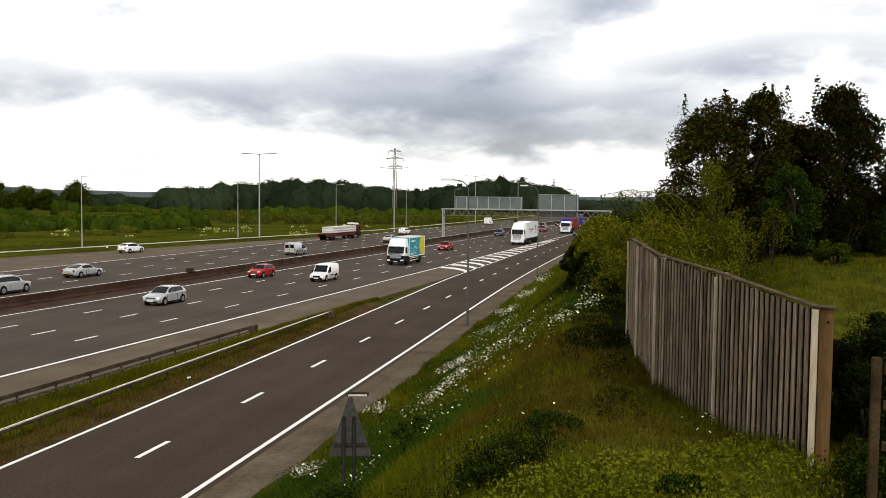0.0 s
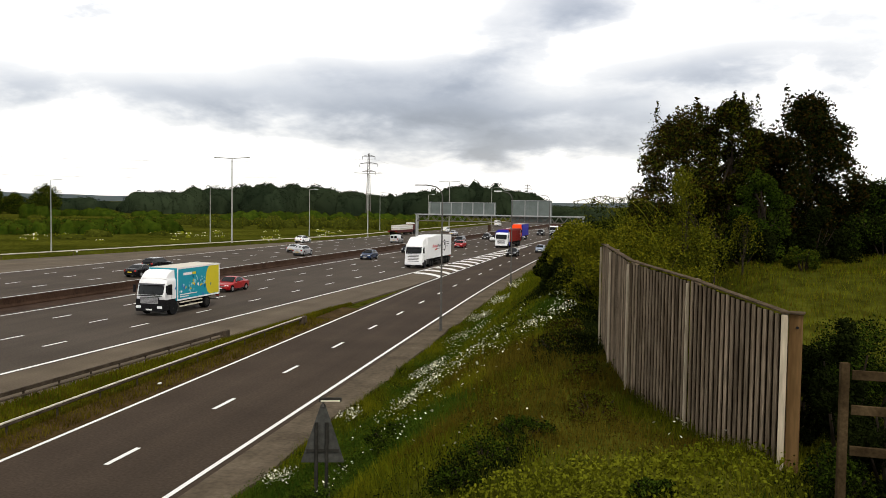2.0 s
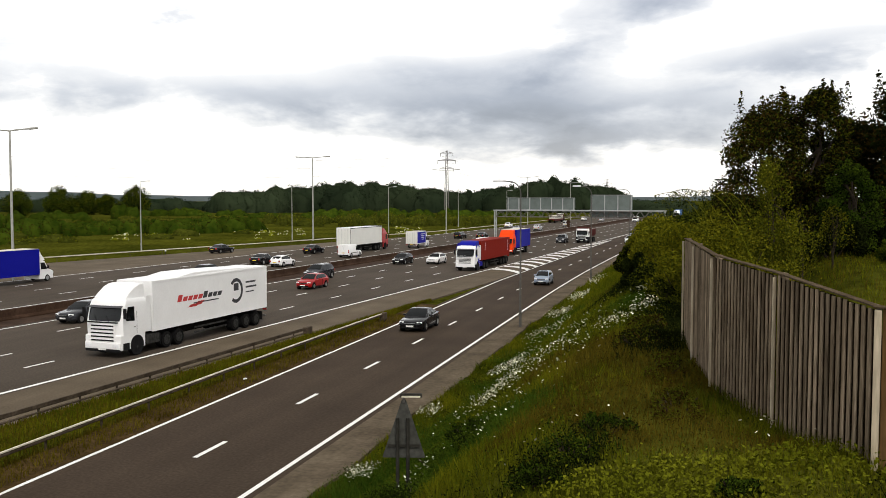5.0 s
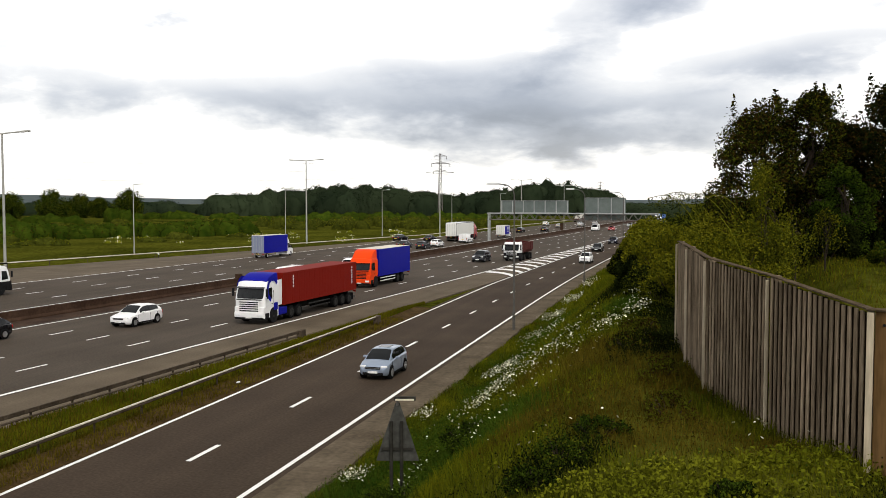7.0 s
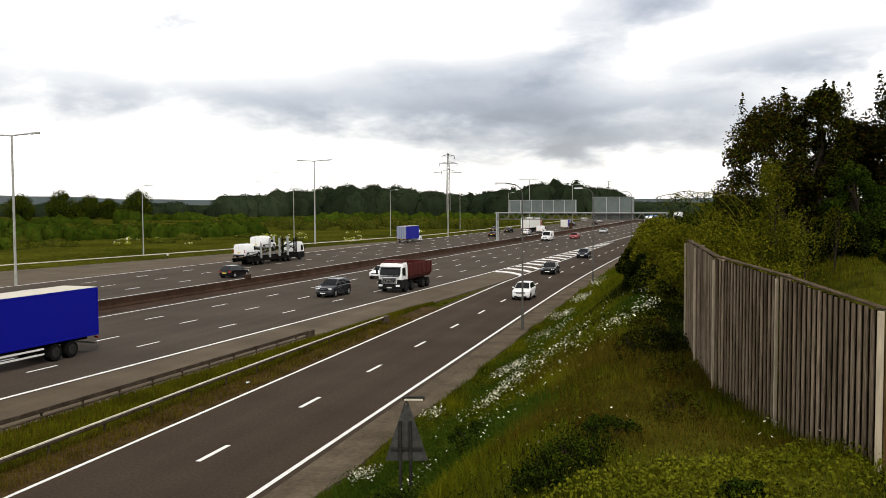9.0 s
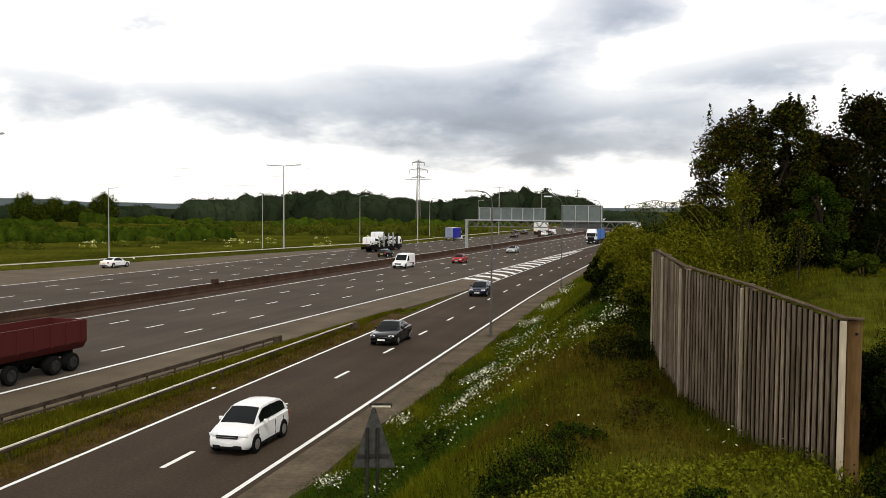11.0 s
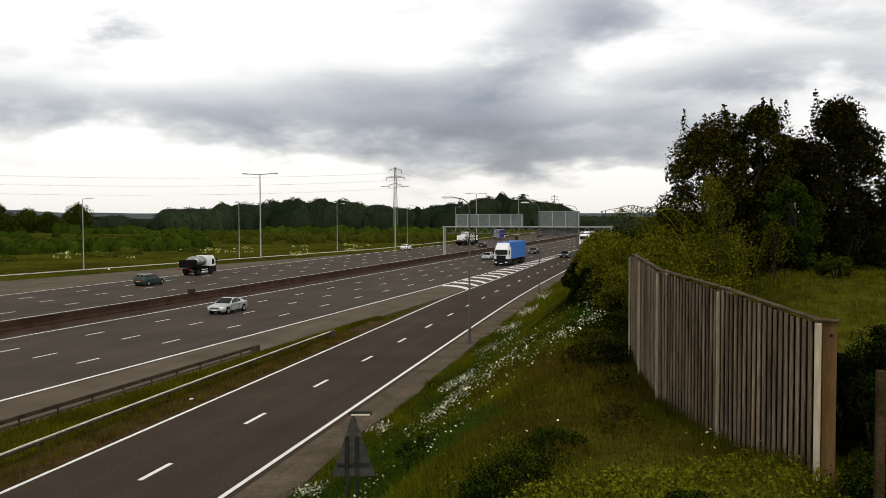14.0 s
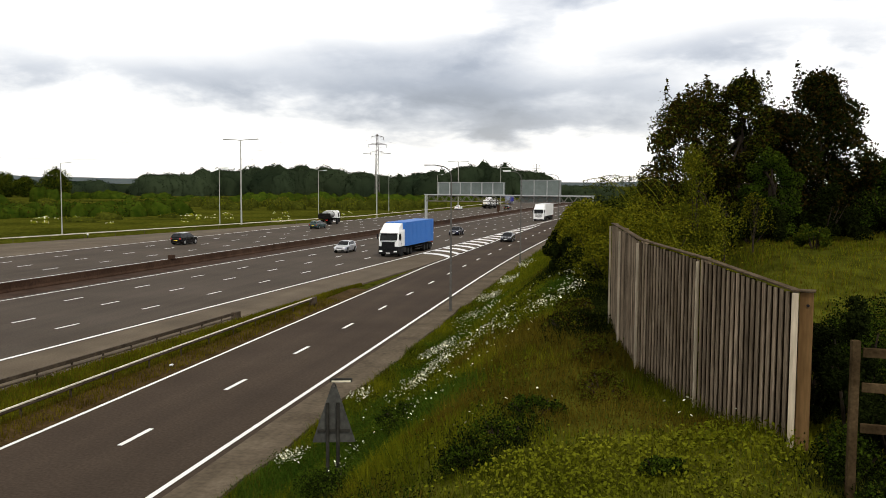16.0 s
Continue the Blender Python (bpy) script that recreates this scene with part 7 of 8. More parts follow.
# patches of one growth or another on the bank: centre, half-widths, weight
GROWTH = (
    # dark bramble; spots by the fence and under bushes stand for shade
    ((-1.8, 13.4, 0.8, 1.0, 0.75), (-1.5, 15.0, 0.7, 0.7, 0.5), (0.62, 11.8, 0.5, 0.4, 0.6), (3.2, 11.3, 0.9, 1.0, 1.0), (3.3, 9.6, 0.9, 0.8, 0.7), (-1.1, 24.5, 1.1, 3.0, 0.8), (-2.4, 52.0, 2.0, 9.0, 1.0), (-0.3, 30.0, 1.0, 4.0, 0.7)),
    ((-6.6, 22.5, 1.8, 4.5, 0.9), (-4.0, 21.6, 1.4, 2.2, 0.55), (-1.9, 38.5, 1.0, 6.0, 0.7), (-8.6, 33.0, 1.4, 6.0, 0.55), (-8.6, 55.0, 1.6, 12.0, 0.5), (-9.9, 26.0, 1.0, 3.0, 0.7)),
    (),
    ((-0.6, 19.0, 1.3, 4.2, 0.95), (-0.3, 15.2, 1.1, 1.3, 0.9), (-2.6, 23.5, 1.3, 3.2, 0.8), (-3.2, 17.5, 0.9, 1.6, 0.6), (-4.6, 27.0, 0.9, 3.0, 0.6), (1.2, 13.9, 0.8, 0.7, 0.6)),
    ((-0.2, 12.1, 1.2, 0.9, 1.0), (-0.9, 11.4, 0.8, 0.8, 0.8), (1.0, 12.6, 0.8, 0.7, 0.6), (0.2, 10.2, 1.6, 1.0, 0.6)),
)


def growth_kind(x, y):
    """0 dark bramble, 1 lush weeds, 2 common grass, 3 dry ochre grass, 4 pale broad-leaved cover."""
    n = len(x)
    best, kind = np.full(n, -9.0), np.zeros(n, np.int32)
    for k, spots in enumerate(GROWTH):
        sc = (0.42 if k == 2 else 0.12) + 0.22 * wave(x * 1.6, y * 1.2, 1.7 * k) + 0.18 * wave(x * 4.1, y * 3.3, 0.9 * k + 3) + RNG.normal(0, 0.12, n)
        for px, py, sx, sy, w in spots:
            sc = sc + w * np.exp(-((x - px) / sx) ** 2 - ((y - py) / sy) ** 2)
        kind = np.where(sc > best, k, kind)
        best = np.maximum(sc, best)
    return kind


def grass_stuff(name, n, y0, y1, x0, x1, hgt, wid, material, label, dens=lambda x, y: 1.0, power=1.6):
    y = y0 + (y1 - y0) * RNG.uniform(0, 1, n) ** power
    x = RNG.uniform(x0, x1, n)
    k = in_grass(x, y) & (RNG.uniform(0, 1, n) < dens(x, y))
    x, y = x[k], y[k]
    z = ground_z(x, y)
    n = len(x)
    s = (0.6 + y / 40.0)
    h = hgt * RNG.uniform(0.45, 1.25, n) * (0.55 + 0.7 * patchy(x, y)) * (0.45 + 0.55 * smooth((y - 9) / 8))
    a = RNG.uniform(0, math.tau, n)
    w = wid * s * RNG.uniform(0.6, 1.4, n)
    lx, ly = RNG.normal(0, 0.35, n) * h, RNG.normal(0, 0.35, n) * h
    b0 = np.stack([x - np.cos(a) * w, y - np.sin(a) * w, z - 0.03], 1)
    b1 = np.stack([x + np.cos(a) * w, y + np.sin(a) * w, z - 0.03], 1)
    tp = np.stack([x + lx, y + ly, z + h], 1)
    v = np.stack([b0, b1, tp], 1).reshape(-1, 3)
    me = bpy.data.meshes.new(name)
    me.from_pydata(v.tolist(), [], np.arange(n * 3).reshape(n, 3).tolist())
    for m in material:
        me.materials.append(m)
    if len(material) > 1:
        me.polygons.foreach_set("material_index", growth_kind(x, y) if len(material) == 5 else RNG.integers(0, len(material), n).astype(np.int32))
    return tagged(new(name, me), label, "grass", kind="stuff")


grass_stuff("bank_grass", 230000, 6.5, 75, -12, 3.2, 0.30, 0.009, [LEAF_DARK, GRASS_LUSH, GRASS_BLADE, GRASS_DRY, GRASS_BLADE], "long rough green and straw grass on the bank")
grass_stuff("far_bank_grass", 45000, 70, 190, -12, 6, 0.5, 0.014, [GRASS_BLADE], "rough grass along the slip road", power=1.0)
grass_stuff("field_grass", 80000, 13, 60, 3.0, 22, 0.24, 0.008, [GRASS_BLADE, GRASS_BLADE, GRASS_DRY], "rough grass in the field behind the fence", power=1.2)


def leaf_carpet():
    """Low broad-leaved plants that cover the bank in patches of one kind or another."""
    n = 260000
    y = 6.3 + 44 * RNG.uniform(0, 1, n) ** 1.9
    x = RNG.uniform(-11, 3.6, n)
    kind = growth_kind(x, y)
    keep = np.array([1.0, 0.9, 0.35, 0.22, 0.95])[kind]
    k = in_grass(x, y) & (RNG.uniform(0, 1, n) < keep)
    x, y, kind = x[k], y[k], kind[k]
    n = len(x)
    tall = np.array([0.34, 0.34, 0.20, 0.20, 0.24])[kind] * (0.6 + 0.5 * patchy(x * 1.7, y * 1.7))
    wide = np.array([0.85, 0.8, 0.7, 0.6, 1.35])[kind]
    P = np.stack([x, y, ground_z(x, y) + RNG.uniform(0.0, 1.0, n) * tall], 1)
    o = quads_object("leaf_carpet", leaf_cloud(P, 0, (0.026 + 0.0017 * y) * wide, 0.6), [LEAF_DARK, LEAF_LUSH, LEAF_MID, LEAF_BROWN, LEAF_LIGHT])
    o.data.polygons.foreach_set("material_index", kind)
    tagged(o, "low broad-leaved weeds covering the bank in dark and light patches", "weeds", kind="stuff")


leaf_carpet()


def island_grass():
    n = 64000
    y = RNG.uniform(14, 92, n)
    u0, u1 = axis_x(y) + 25.6, np.full(n, -22.2)
    x = u0 + (u1 - u0) * RNG.uniform(0, 1, n)
    k = u1 > u0 + 0.1
    x, y = x[k], y[k]
    n = len(x)
    z = ground_z(x, y)
    foot = 9000
    y = np.concatenate([y, RNG.uniform(14, 66, foot)])
    x = np.concatenate([x, -22.2 + 1.5 * RNG.uniform(0, 1, foot) ** 1.8])
    z = np.concatenate([z, np.full(foot, 0.06)])
    n += foot
    h = RNG.uniform(0.08, 0.34, n)
    a = RNG.uniform(0, math.tau, n)
    w = 0.018
    v = np.stack([np.stack([x - np.cos(a) * w, y - np.sin(a) * w, z - 0.02], 1), np.stack([x + np.cos(a) * w, y + np.sin(a) * w, z - 0.02], 1), np.stack([x + RNG.normal(0, 0.06, n), y + RNG.normal(0, 0.06, n), z + h], 1)], 1).reshape(-1, 3)
    me = bpy.data.meshes.new("island_grass")
    me.from_pydata(v.tolist(), [], np.arange(n * 3).reshape(n, 3).tolist())
    me.materials.append(GRASS_BLADE)
    me.materials.append(GRASS_DRY)
    me.polygons.foreach_set("material_index", ((np.arange(n) >= n - foot) | (RNG.uniform(0, 1, n) < 0.4)).astype(np.int32))
    tagged(new("island_grass", me), "short grass between the two crash barriers", "grass", kind="stuff")


island_grass()


def daisies():
    spots = [(-10.0, 26.6, 0.7, 0.8, 170), (-10.2, 35.5, 0.6, 1.3, 150), (-6.4, 29.9, 1.2, 1.3, 300), (-8.4, 43.4, 1.3, 2.2, 330), (-7.0, 36.5, 1.2, 1.4, 70), (-9.2, 56.0, 1.0, 3.0, 90), (-9.4, 68.0, 1.2, 3.6, 260),
             (-9.3, 80.0, 1.2, 4.6, 260), (-9.7, 97.0, 1.0, 7.0, 150), (-2.3, 29.3, 1.0, 1.3, 130), (-1.5, 31.6, 0.8, 1.4, 100), (-1.8, 37.0, 0.9, 2.4, 60), (-3.8, 29.0, 1.6, 3.0, 70), (-7.2, 34.0, 2.2, 6.0, 150), (-8.0, 52.0, 1.8, 9.0, 150), (-5.3, 24.0, 1.7, 3.0, 60), (-4.0, 20.0, 1.6, 2.5, 26),
             (-6.4, 20.5, 0.9, 1.4, 40), (-4.6, 33.0, 2.2, 6.0, 130), (-3.0, 25.5, 1.4, 3.0, 50), (-2.4, 14.6, 1.6, 1.8, 10), (1.1, 13.3, 0.9, 0.6, 8), (3.4, 12.2, 0.6, 0.5, 6)]
    X, Y = [], []
    for x, y, sx, sy, n in spots:
        a, q = RNG.uniform(0, math.tau, n), RNG.uniform(0, 1, n) ** 0.62
        q = q * (0.75 + 0.35 * np.sin(3 * a + x) * np.cos(2 * a + y))
        X.append(x + q * sx * np.cos(a))
        Y.append(y + q * sy * np.sin(a))
    x, y = np.concatenate(X), np.concatenate(Y)
    k = in_grass(x, y)
    x, y = x[k], y[k]
    n = len(x)
    z = ground_z(x, y) + RNG.uniform(0.25, 0.6, n)
    r = RNG.uniform(0.013, 0.026, n) * (0.8 + y / 50)
    tx, ty = RNG.normal(0, 0.4, n), RNG.normal(-0.3, 0.4, n)
    v = []
    for a in np.linspace(0, math.tau, 6, endpoint=False):
        v.append(np.stack([x + r * np.cos(a), y + r * np.sin(a), z + r * (tx * np.cos(a) + ty * np.sin(a)) * 1.2], 1))
    v = np.stack(v, 1).reshape(-1, 3)
    me = bpy.data.meshes.new("daisies")
    me.from_pydata(v.tolist(), [], np.arange(n * 6).reshape(n, 6).tolist())
    me.materials.append(FLOWER)
    tagged(new("daisies", me), "white ox-eye daisies in loose clusters on the bank", "flowers", kind="stuff")


daisies()


def roadside_bits():
    """A scrap of litter on the earth strip and a marker post on the far verge."""
    r = random.Random(8)
    bm = bmesh.new()
    bmesh.ops.create_icosphere(bm, subdivisions=2, radius=1.0)
    for v in bm.verts:
        q = r.uniform(0.7, 1.15)
        v.co = Vector((v.co.x * 0.10 * q, v.co.y * 0.22 * q, v.co.z * 0.05 * q))
    o = finish("litter", bm, PRINT_WHITE)
    o.matrix_world = pose(-21.35, 40.6, 0.10, 0, 0, 20)
    tagged(o, "crumpled white scrap of litter on the bare earth", "litter")
    root = empty("marker_post", pose(-78.5, 124.0, 0.33), "short white-topped marker post on the far verge", "marker post")
    bm = bmesh.new()
    box(bm, (0, 0, 0.22), (0.10, 0.06, 0.60), bevel=0.012)
    part("shaft", bm, POST_DARK, root)
    bm = bmesh.new()
    box(bm, (0, 0, 0.62), (0.24, 0.14, 0.24), bevel=0.03)
    part("head", bm, PRINT_WHITE, root, "white head")


roadside_bits()


# ---- fields and woods beyond the motorway ----
def scrub(name, label, category, rows, material, leaf, per, blunt=2.0, fuzz=0.08):
    """Masses of far foliage over an added solid core for the shade inside: rows of x, y, half-width, half-depth,
    height.
    """
    P, V, F = [], [], []
    bmc = bmesh.new()
    bmesh.ops.create_icosphere(bmc, subdivisions=3, radius=1.0)
    unit = np.array([v.co[:] for v in bmc.verts])
    unit_f = np.array([[v.index for v in f.verts] for f in bmc.faces])
    bmc.free()

    def swell(t, x, y):
        return (1 + 0.15 * np.sin(t[:, 0] * 4.3 + x) * np.cos(t[:, 1] * 4.1 + y) + 0.09 * np.sin(t[:, 0] * 9 + y) * np.sin(t[:, 2] * 8 + x) + 0.05 * np.sin(t[:, 0] * 19 + t[:, 1] * 17 + x))[:, None]

    unit = unit / (np.abs(unit) ** blunt).sum(1)[:, None] ** (1 / blunt)
    for x, y, w, d, h in rows:
        n = int(per * max(1.0, w * h / 8.0))
        base, size = np.array([x, y, 0.3]), np.array([w, d, h])
        t = RNG.normal(size=(n, 3))
        t /= np.linalg.norm(t, axis=1)[:, None]
        t[:, 2] = np.abs(t[:, 2])
        t /= (np.abs(t) ** blunt).sum(1)[:, None] ** (1 / blunt)
        P.append(base + t * RNG.uniform(0.97 - fuzz, 1.0 + fuzz, n)[:, None] * swell(t, x, y) * size)
        c = base + unit * 0.985 * swell(np.abs(unit * [[0, 0, 1]]) + unit * [[1, 1, 0]], x, y) * size
        c[:, 2] = np.maximum(c[:, 2], 0.0)
        F.append(unit_f + sum(len(q) for q in V))
        V.append(c)
    mats = material if isinstance(material, (list, tuple)) else [material]
    o = tagged(quads_object(name, leaf_cloud(np.concatenate(P), 0, leaf, 0.8), mats), label, category, kind="stuff")
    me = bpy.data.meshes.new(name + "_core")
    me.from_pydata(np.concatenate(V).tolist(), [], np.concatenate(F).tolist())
    # the core's deep olive puts the inner shade into its colour
    me.materials.append(LEAF_INNER_SHADE if mats[0] is LEAF_MID else mats[-1])
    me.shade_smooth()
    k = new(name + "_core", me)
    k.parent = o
    return o


rnd = random.Random(21)


def from_bearing(b, d):
    a = radians(b)
    return math.sin(a) * d, math.cos(a) * d


wood = []
b = -28.2
while b < -0.8:
    d = 560 + rnd.uniform(-20, 40)
    x, y = from_bearing(b, d)
    if b < -14.8:
        h = 11.5 + 4.0 * smooth((b + 28.5) / 7) + rnd.uniform(-1.0, 1.0)
        if b > -17.5:
            h -= 2.5
    elif b < -13.3:
        h = 10.0 + rnd.uniform(-1, 1)
    elif b < -5.6:
        h = 12.5 + 5.5 * smooth((b + 13) / 5) + rnd.uniform(-1.2, 1.2)
        if b > -7:
            h -= 3
    else:
        h = 6.0 + rnd.uniform(-1.0, 1.0)
        d += 140
        x, y = from_bearing(b, d)
    wood.append((x, y, rnd.uniform(13, 20), rnd.uniform(8, 12), float(h)))
    wood.append((x * 0.985 + rnd.uniform(-5, 5), y * 0.985, rnd.uniform(7, 11), 7, float(h) * rnd.uniform(0.75, 1.02)))
    b += 0.5
scrub("woodland", "dark green woodland belt beyond the fields", "woodland", wood, LEAF_FAR, 0.7, 110, 2.5, 0.012)

mid_wood = []
b = -50.0
while b < -28.0:
    d = 640 + rnd.uniform(-40, 60)
    x, y = from_bearing(b, d)
    mid_wood.append((x, y, rnd.uniform(8, 13), 9, rnd.uniform(5.5, 9.0)))
    b += 0.8
for b in np.arange(-3.0, 5.0, 0.7):
    x, y = from_bearing(b, 420)
    mid_wood.append((x, y, 5, 5, rnd.uniform(4, 6.5)))
scrub("far_trees", "distant line of dark trees across the fields", "woodland", mid_wood, LEAF_FAR, 0.7, 70, 2.5, 0.014)

hedges = []


def hedge_row(b0, d0, b1, d1, h, w, gap=0.0, twice=1):
    n = int(math.hypot(d0 * radians(b1 - b0), d1 - d0) / w * 1.3) * twice
    for k in range(n):
        q = (k + rnd.uniform(-0.4, 0.4)) / n
        if rnd.random() < gap:
            continue
        x, y = from_bearing(b0 + (b1 - b0) * q, d0 + (d1 - d0) * q + rnd.uniform(-4, 4) * twice)
        sc = rnd.uniform(0.6, 1.05)
        hedges.append((x, y, w * sc * rnd.uniform(0.9, 1.7), w * sc, h * sc * (0.85 + 0.2 * math.sin(k * 0.21 + d0))))


hedge_row(-41.0, 226, -26.6, 246, 3.9, 2.0, 0.05, 2)
hedge_row(-52.0, 225, -41.0, 230, 4.2, 2.4, 0.25, 2)
hedge_row(-40.5, 260, -27.0, 285, 3.4, 2.6, 0.3)
hedge_row(-34.0, 460, -27.5, 440, 4.4, 4.0, 0.25)
hedge_row(-50.0, 330, -36.0, 360, 4.4, 3.4, 0.35)
hedge_row(-46.0, 168, -40.0, 190, 2.6, 2.0, 0.5)
hedge_row(-27.0, 400, -9.0, 430, 4.2, 4.5, 0.15)
x, y = from_bearing(-34.9, 400)
hedges += [(x, y, 4.0, 3.5, 5.7), (x + 6, y, 3.2, 3.0, 4.9)]
scrub("hedgerow", "rough dark hedgerows and scrub across the fields", "hedge", hedges, [LEAF_LUSH, LEAF_MID, LEAF_DARK, LEAF_BROWN, LEAF_LUSH], 0.30, 260, 2.0, 0.12)

light = []
for k in range(120):
    b = rnd.uniform(-26.3, -9)
    x, y = from_bearing(b, 290 + rnd.uniform(-12, 40))
    if x > float(far_rail_x(y)) - 10:
        continue
    light.append((x, y, rnd.uniform(1.2, 3.0), 1.8, rnd.uniform(1.6, 3.6)))
for k in range(70):
    b = rnd.uniform(-50, -27)
    x, y = from_bearing(b, rnd.uniform(185, 420))
    light.append((x, y, rnd.uniform(1.5, 4), 2.0, rnd.uniform(0.6, 1.8)))
scrub("field_scrub", "pale green weeds and low scrub in the far field", "scrub", light, [LEAF_MID, LEAF_LIGHT, LEAF_LIGHT, LEAF_OLIVE, LEAF_MID], 0.30, 200, 2.0, 0.22)

bleached = []
for k in range(70):
    c = rnd.choice([-35.0, -33.6, -30.5, -28.0, -26.8, -24.5, -21, -17.5, -14])
    b = c + rnd.gauss(0, 0.45)
    x, y = from_bearing(b, rnd.uniform(195, 262))
    if x > float(far_rail_x(y)) - 5:
        continue
    bleached.append((x, y, rnd.uniform(0.3, 1.1), 0.5, rnd.uniform(0.3, 0.8)))
scrub("white_blossom", "pale cow parsley in patches along the far verge", "flowers", bleached, [FLOWER, FLOWER, LEAF_LIGHT], 0.30, 26, 2.0, 0.2)

for b, d, h, w, lb in ((-34.0, 470, 14.3, 6.2, "lone round hedgerow tree in the fields"), (-38.2, 500, 13.8, 6.5, "broad dark hedgerow tree in the fields"), (-36.7, 505, 12.6, 6.0, "dark hedgerow tree in the fields"), (-35.6, 500, 10.0, 4.6, "small dark hedgerow tree in the fields"), (-40.4, 480, 12.0, 6.0, "dark hedgerow tree in the fields"), (-42.6, 420, 11.0, 6.0, "dark hedgerow tree in the fields"), (-45.0, 440, 12.0, 6.5, "dark hedgerow tree in the fields"), (-37.4, 420, 7.4, 3.6, "small green hedgerow tree in the fields")):
    x, y = from_bearing(b, d)
    tree(x, y, 0.3, h, w * 1.4, [LEAF_DARK, LEAF_LUSH, LEAF_MID], lb, clumps=80, leaves=130, leaf=0.7, trunk=0.35, low=0.03)


def hills():
    bm = bmesh.new()
    bs = np.arange(-60, 30, 1.0)
    prev = None
    for i, b in enumerate(bs):
        h = (24 + 9 * math.sin(b * 0.11 + 1.0) + 3 * math.sin(b * 0.43) + 1.5 * math.sin(b * 1.3)) * (1 - 0.55 * float(smooth((b + 26) / 14)))
        row = []
        for d, k in ((2300, -0.2), (2700, 0.5), (3000, 1.0), (3400, 0.9)):
            x, y = from_bearing(b, d)
            row.append(bm.verts.new((x, y, max(-2, h * k))))
        if prev:
            for j in range(3):
                bm.faces.new((prev[j], row[j], row[j + 1], prev[j + 1]))
        prev = row
    o = finish("hill", bm, HILL_HAZE, smooth=True)
    tagged(o, "low hills on the horizon, coloured blue-green by haze", "hill", kind="structure")


hills()

# ---- traffic ----
LANES = {"N1": 18.2, "N2": 14.1, "N3": 10.3, "N4": 6.0, "F1": -7.0, "F2": -11.1, "F3": -15.2, "F4": -19.3, "FS": -26.0}


def lane_place(lane, s):
    """A place on a lane at s metres along the road, and its height."""
    if lane == "S1":
        return float(slip_right(s)) - 5.2, s, 0.0
    if lane == "S1 inside":
        return float(slip_right(s)) - 4.55, s, 0.0
    if lane == "S2":
        return float(slip_right(s)) - 2.1, s, 0.0
    if lane == "FS":
        a = float(smooth((s - 110) / 110))
        u = -29.5 + 10.0 * a
        return float(axis_x(s)) + u, s, float(far_z(-21.3)) + 0.01
    u = LANES[lane]
    return float(axis_x(s)) + u, s, float(far_z(u))


TRAFFIC = []


def on_road(made, lane, s0, v, shift=0.0, lift=0.0, length=None):
    """s0: where the end nearest the camera stands at the start; v: metres a second along the road."""
    ob, L = made if isinstance(made, tuple) else (made, length)
    TRAFFIC.append((ob, lane, s0 + L / 2 + shift, v, lift))
    return ob


def style_len(style):
    return STYLES[style][0]


def drive(name, label, style, color, lane, s0, v, **kw):
    on_road((car(name, label, style, color, **kw), style_len(style)), lane, s0, v)


# towards the camera on the near carriageway
drive("hatchback", "silver five-door hatchback on the motorway", "hatch", SILVER, "N3", 66.7, -33.5)
drive("small_car", "small red hatchback with a white roof", "mini", RED, "N4", 92.2, -38.0)
on_road((van("small_van", "small white panel van with dark bumpers", 4.1, 1.74, 1.78, WHITE), 4.1), "N2", 90.2, -30.5)
on_road(box_truck(), "N2", 115.0, -25.2)
drive("saloon_car", "red saloon car behind the box lorry", "saloon", RED, "N3", 149.4, -33.3)
drive("hatchback", "metallic dark blue five-door hatchback", "hatch", MID_BLUE, "N4", 209.4, -36.5)
on_road(white_artic(), "N1", 172.4, -25.6)
on_road(red_container(), "N1", 231.5, -24.4)
on_road(orange_truck(), "N2", 274.8, -26.5)
on_road((van("panel_van", "tall white panel van passing the container lorry", 6.2, 2.0, 2.68, WHITE), 6.2), "N3", 293.0, -30.7, shift=0.0)
on_road((van("panel_van", "tall white panel van passing the orange lorry", 6.2, 2.0, 2.62, WHITE), 6.2), "N3", 308.0, -30.7)
drive("hatchback", "white five-door hatchback with dark glass", "hatch", WHITE, "N3", 275.7, -31.3)
drive("hatchback", "glossy black five-door hatchback", "hatch", BLACK, "N4", 295.2, -35.5)
drive("estate_car", "dark grey estate car on the motorway", "estate", GREY, "N4", 225.5, -34.0)
drive("hatchback", "red five-door hatchback following the white lorry", "hatch", RED, "N3", 242.9, -32.0)
drive("sport_utility", "dark grey off-road car on the motorway", "suv", GREY, "N4", 265.2, -34.5)
on_road(tipper(), "N1", 307.5, -24.7)
drive("crossover", "dark grey crossover car with roof rails", "suv", GREY, "N2", 311.4, -25.8, rails=True)
drive("hatchback", "white hatchback beside the tipper lorry", "hatch", WHITE, "N3", 374.3, -30.5)
on_road((van("panel_van", "white medium panel van with a dark windscreen", 5.0, 1.98, 2.10, WHITE), 5.0), "N4", 531.6, -36.6)
drive("hatchback", "bright red five-door hatchback", "hatch", RED, "N3", 517.0, -33.9)
drive("coupe", "silver four-door coupe on the motorway", "coupe", SILVER, "N3", 563.5, -34.8)
on_road(blue_lorry(), "N1", 514.7, -25.5)
drive("hatchback", "pale silver hatchback on the motorway", "hatch", SILVER, "N3", 651.9, -33.8)
drive("saloon_car", "dark saloon car with pale headlights", "saloon", NAVY, "N2", 585.3, -27.0)
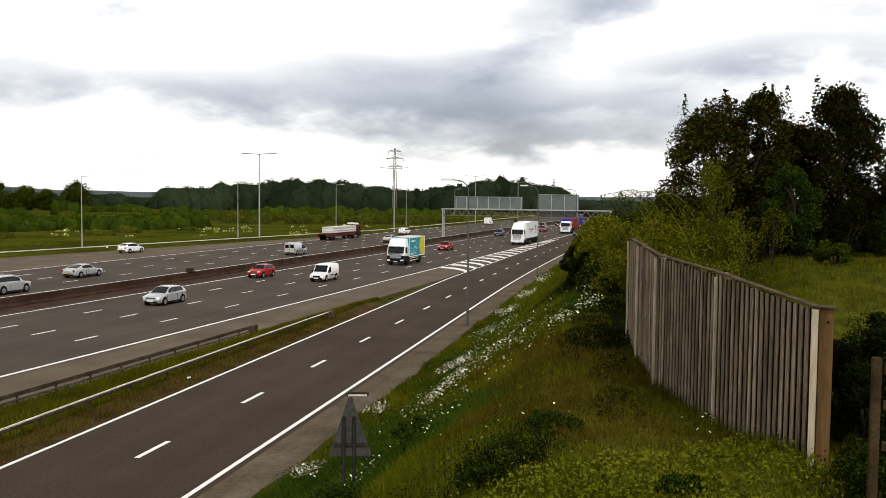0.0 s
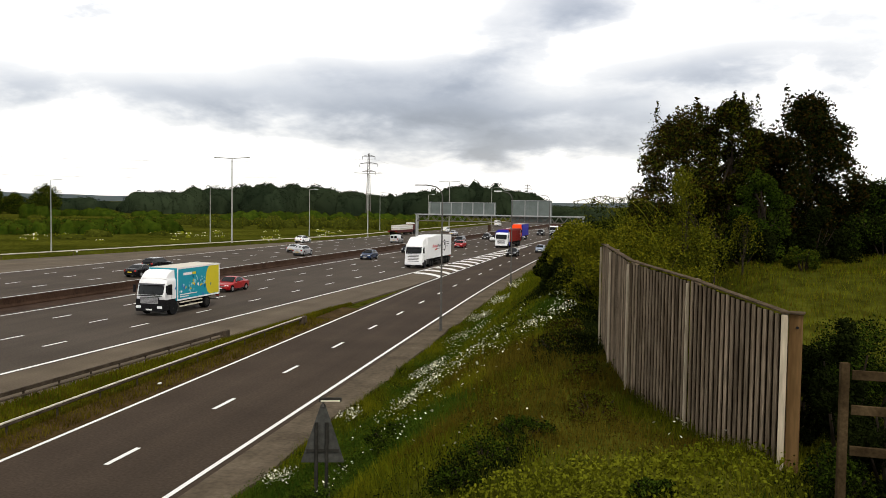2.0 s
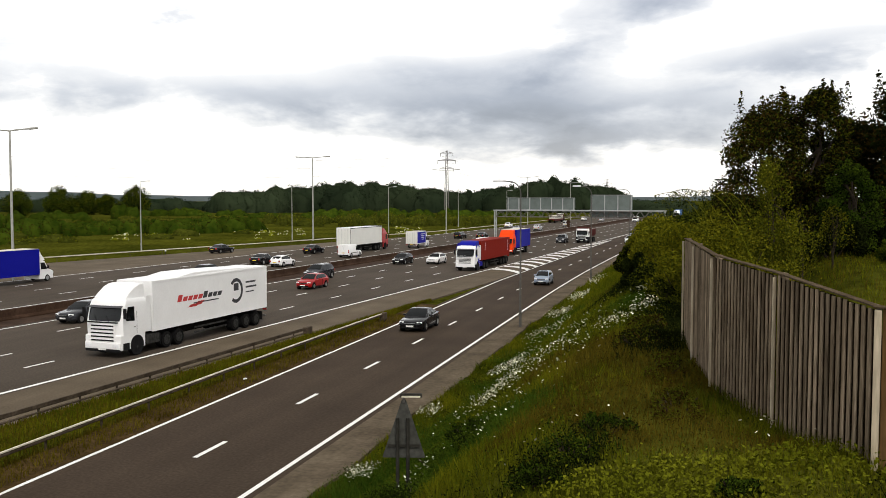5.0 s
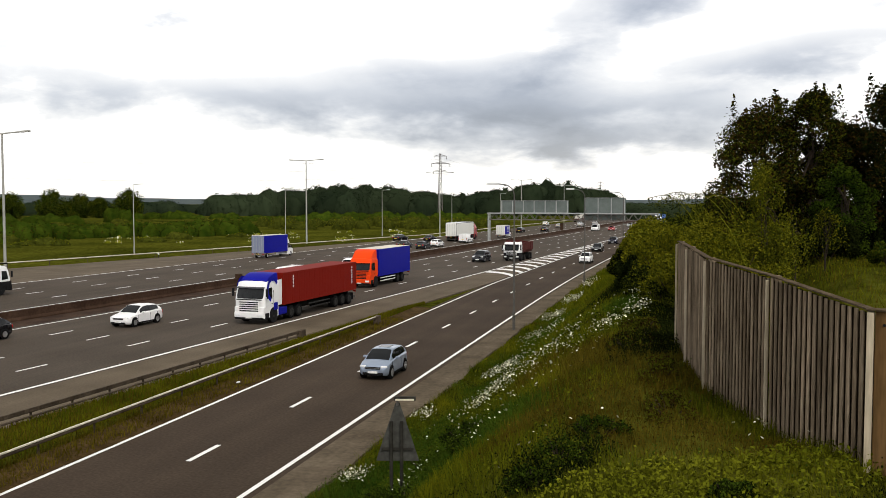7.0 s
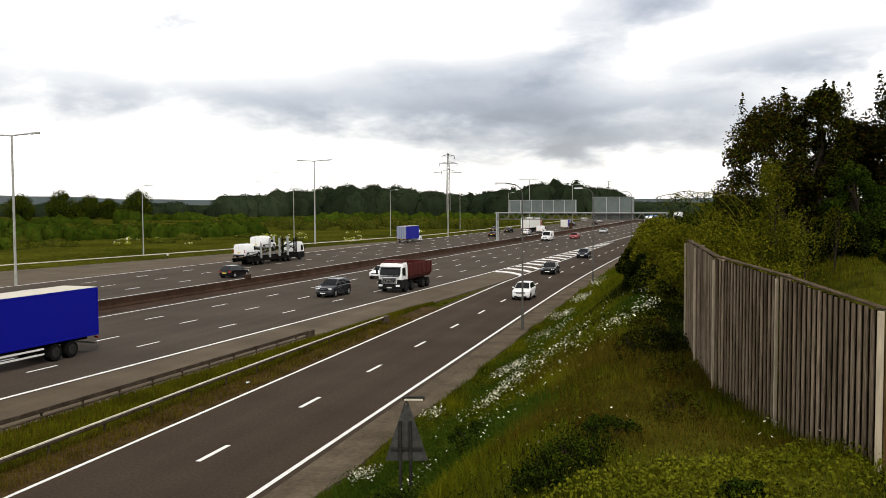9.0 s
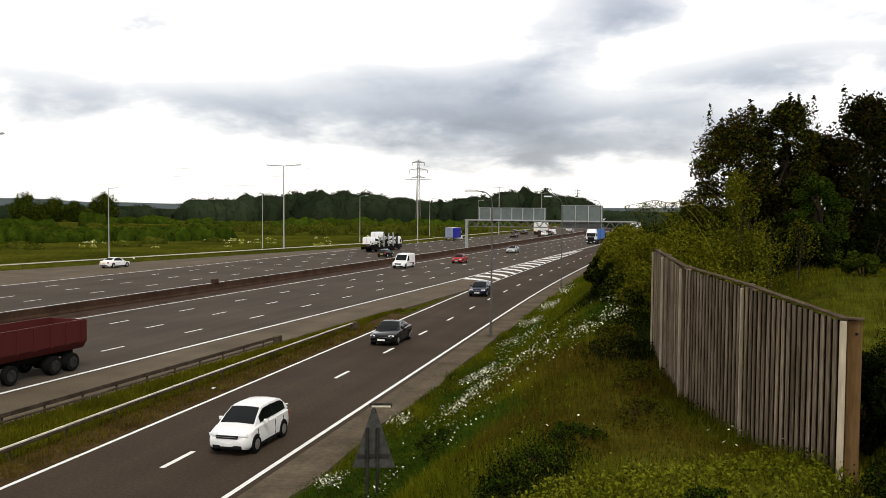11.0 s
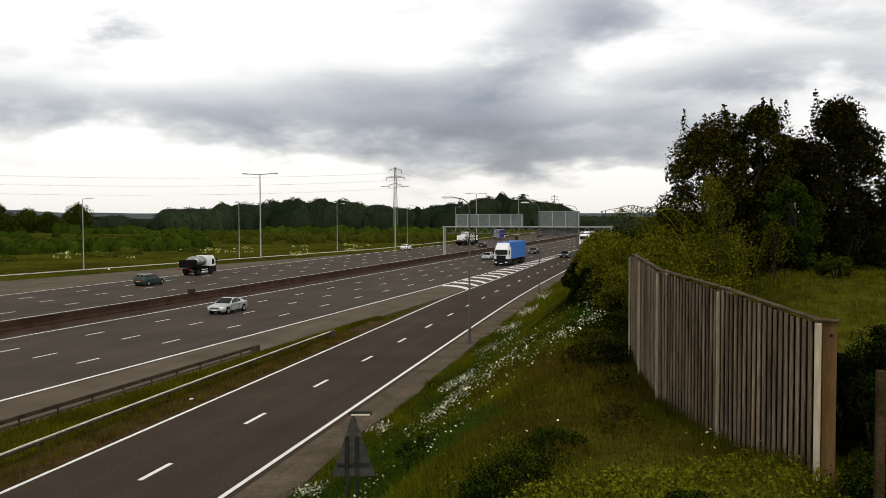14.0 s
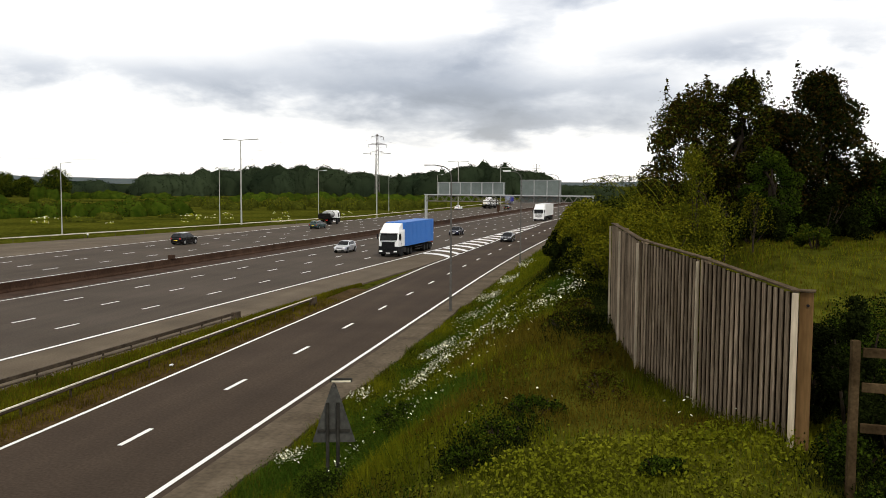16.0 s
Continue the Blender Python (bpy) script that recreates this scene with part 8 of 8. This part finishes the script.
on_road(tail_artic(), "N1", 583.6, -22.9)

# on the slip road
drive("saloon_car", "black saloon car on the slip road", "saloon", BLACK, "S1", 217.3, -31.8)
drive("small_car", "pale ice-blue small hatchback with a sunroof", "city", ICE_BLUE, "S2", 218.9, -25.1, sunroof=True)
drive("compact_car", "tall white compact car on the slip road", "mpv", WHITE, "S2", 311.5, -25.6)
drive("saloon_car", "black executive saloon with bright headlights", "saloon", BLACK, "S1 inside", 351.2, -26.8)
drive("hatchback", "dark navy hatchback with a white number plate", "hatch", NAVY, "S1", 374.4, -25.8)
drive("saloon_car", "dark car far along the slip road", "saloon", GREY, "S1", 546.2, -25.5)

# away from the camera on the far carriageway
drive("crossover", "silver crossover car with roof rails", "suv", SILVER, "F1", 69.2, 35.9, rails=True)
drive("saloon_car", "pale silver hatch-backed saloon car", "coupe", SILVER, "F2", 84.9, 31.4)
on_road((van("small_van", "silver small van with a dark rear window", 4.4, 1.8, 1.85, SILVER, rear_glass=True), 4.4), "F1", 128.4, 31.7)
on_road(flatbed(), "F4", 168.5, 30.4)
drive("hatchback", "white hatchback on the joining slip road", "hatch", WHITE, "FS", 120.2, 28.8)
drive("saloon_car", "black saloon car in the fast lane", "saloon", BLACK, "F1", 26.9, 34.0)
drive("estate_car", "black estate car on the motorway", "estate", BLACK, "F2", 45.7, 29.6)
on_road(far_artic(), "F2", -4.7, 28.4)
on_road(blue_luton(), "F1", -1.2, 31.5)
on_road((van("panel_van", "white panel van with plain rear doors", 4.8, 1.9, 1.95, WHITE), 4.8), "F1", -24.0, 30.5)
drive("saloon_car", "black saloon car with a pale number plate", "saloon", BLACK, "F3", -9.7, 28.5)
drive("hatchback", "white hatchback with dark windows", "hatch", WHITE, "F1", -49.2, 31.5)
drive("saloon_car", "black saloon car with dark windows", "saloon", BLACK, "F2", -24.7, 27.0)
on_road(blue_box(), "F4", -61.8, 27.0)
tr = transporter()
on_road(tr, "F3", -139.3, 28.0)
for y, z in ((-1.7, 2.05), (-5.9, 1.15)):
    v = van("panel_van", "white panel van carried on the transporter", 4.4, 1.8, 1.85, WHITE)
    TRAFFIC.append((v, "F3", -139.3 + tr[1] / 2 + y, 28.0, z))
drive("hatchback", "black hatchback in the fast lane", "hatch", BLACK, "F1", -171.0, 29.7)
drive("saloon_car", "white saloon car on the joining slip road", "saloon", WHITE, "FS", -276.4, 35.2)
on_road(tanker(), "F4", -281.7, 28.7)
drive("estate_car", "dark green estate car with silver roof rails", "estate", GREEN_DARK, "F3", -317.1, 30.0, rails=True)
drive("sport_utility", "black off-road car on the motorway", "suv", BLACK, "F3", -332.0, 28.0)
drive("saloon_car", "black saloon car far ahead", "saloon", BLACK, "FS", -22.0, 30.0)
drive("hatchback", "dark hatchback far ahead", "hatch", GREY, "F1", -88.5, 36.0)
drive("saloon_car", "silver saloon car overtaking far ahead", "saloon", SILVER, "F1", 170.3, 36.0)
drive("estate_car", "white estate car far ahead", "estate", WHITE, "F3", 203.5, 31.0)
on_road((van("panel_van", "white panel van far ahead", 5.0, 1.95, 2.3, WHITE), 5.0), "F3", 286.5, 29.0)


def motions():
    """Keys every vehicle along its lane."""
    times = [0.0, 0.1] + [0.5 * k for k in range(1, 32)] + [15.9, 16.0]
    for ob, lane, s0, v, lift in TRAFFIC:
        rows = []
        for t in times:
            s = s0 + v * t
            x, y, z = lane_place(lane, s)
            x2, y2, _ = lane_place(lane, s + math.copysign(2.0, v))
            turn = math.degrees(math.atan2(x - x2, y2 - y))
            rows.append((t, pose(x, y, z + 0.012 + lift, 0, 0, turn)))
        walk(ob, rows)


motions()
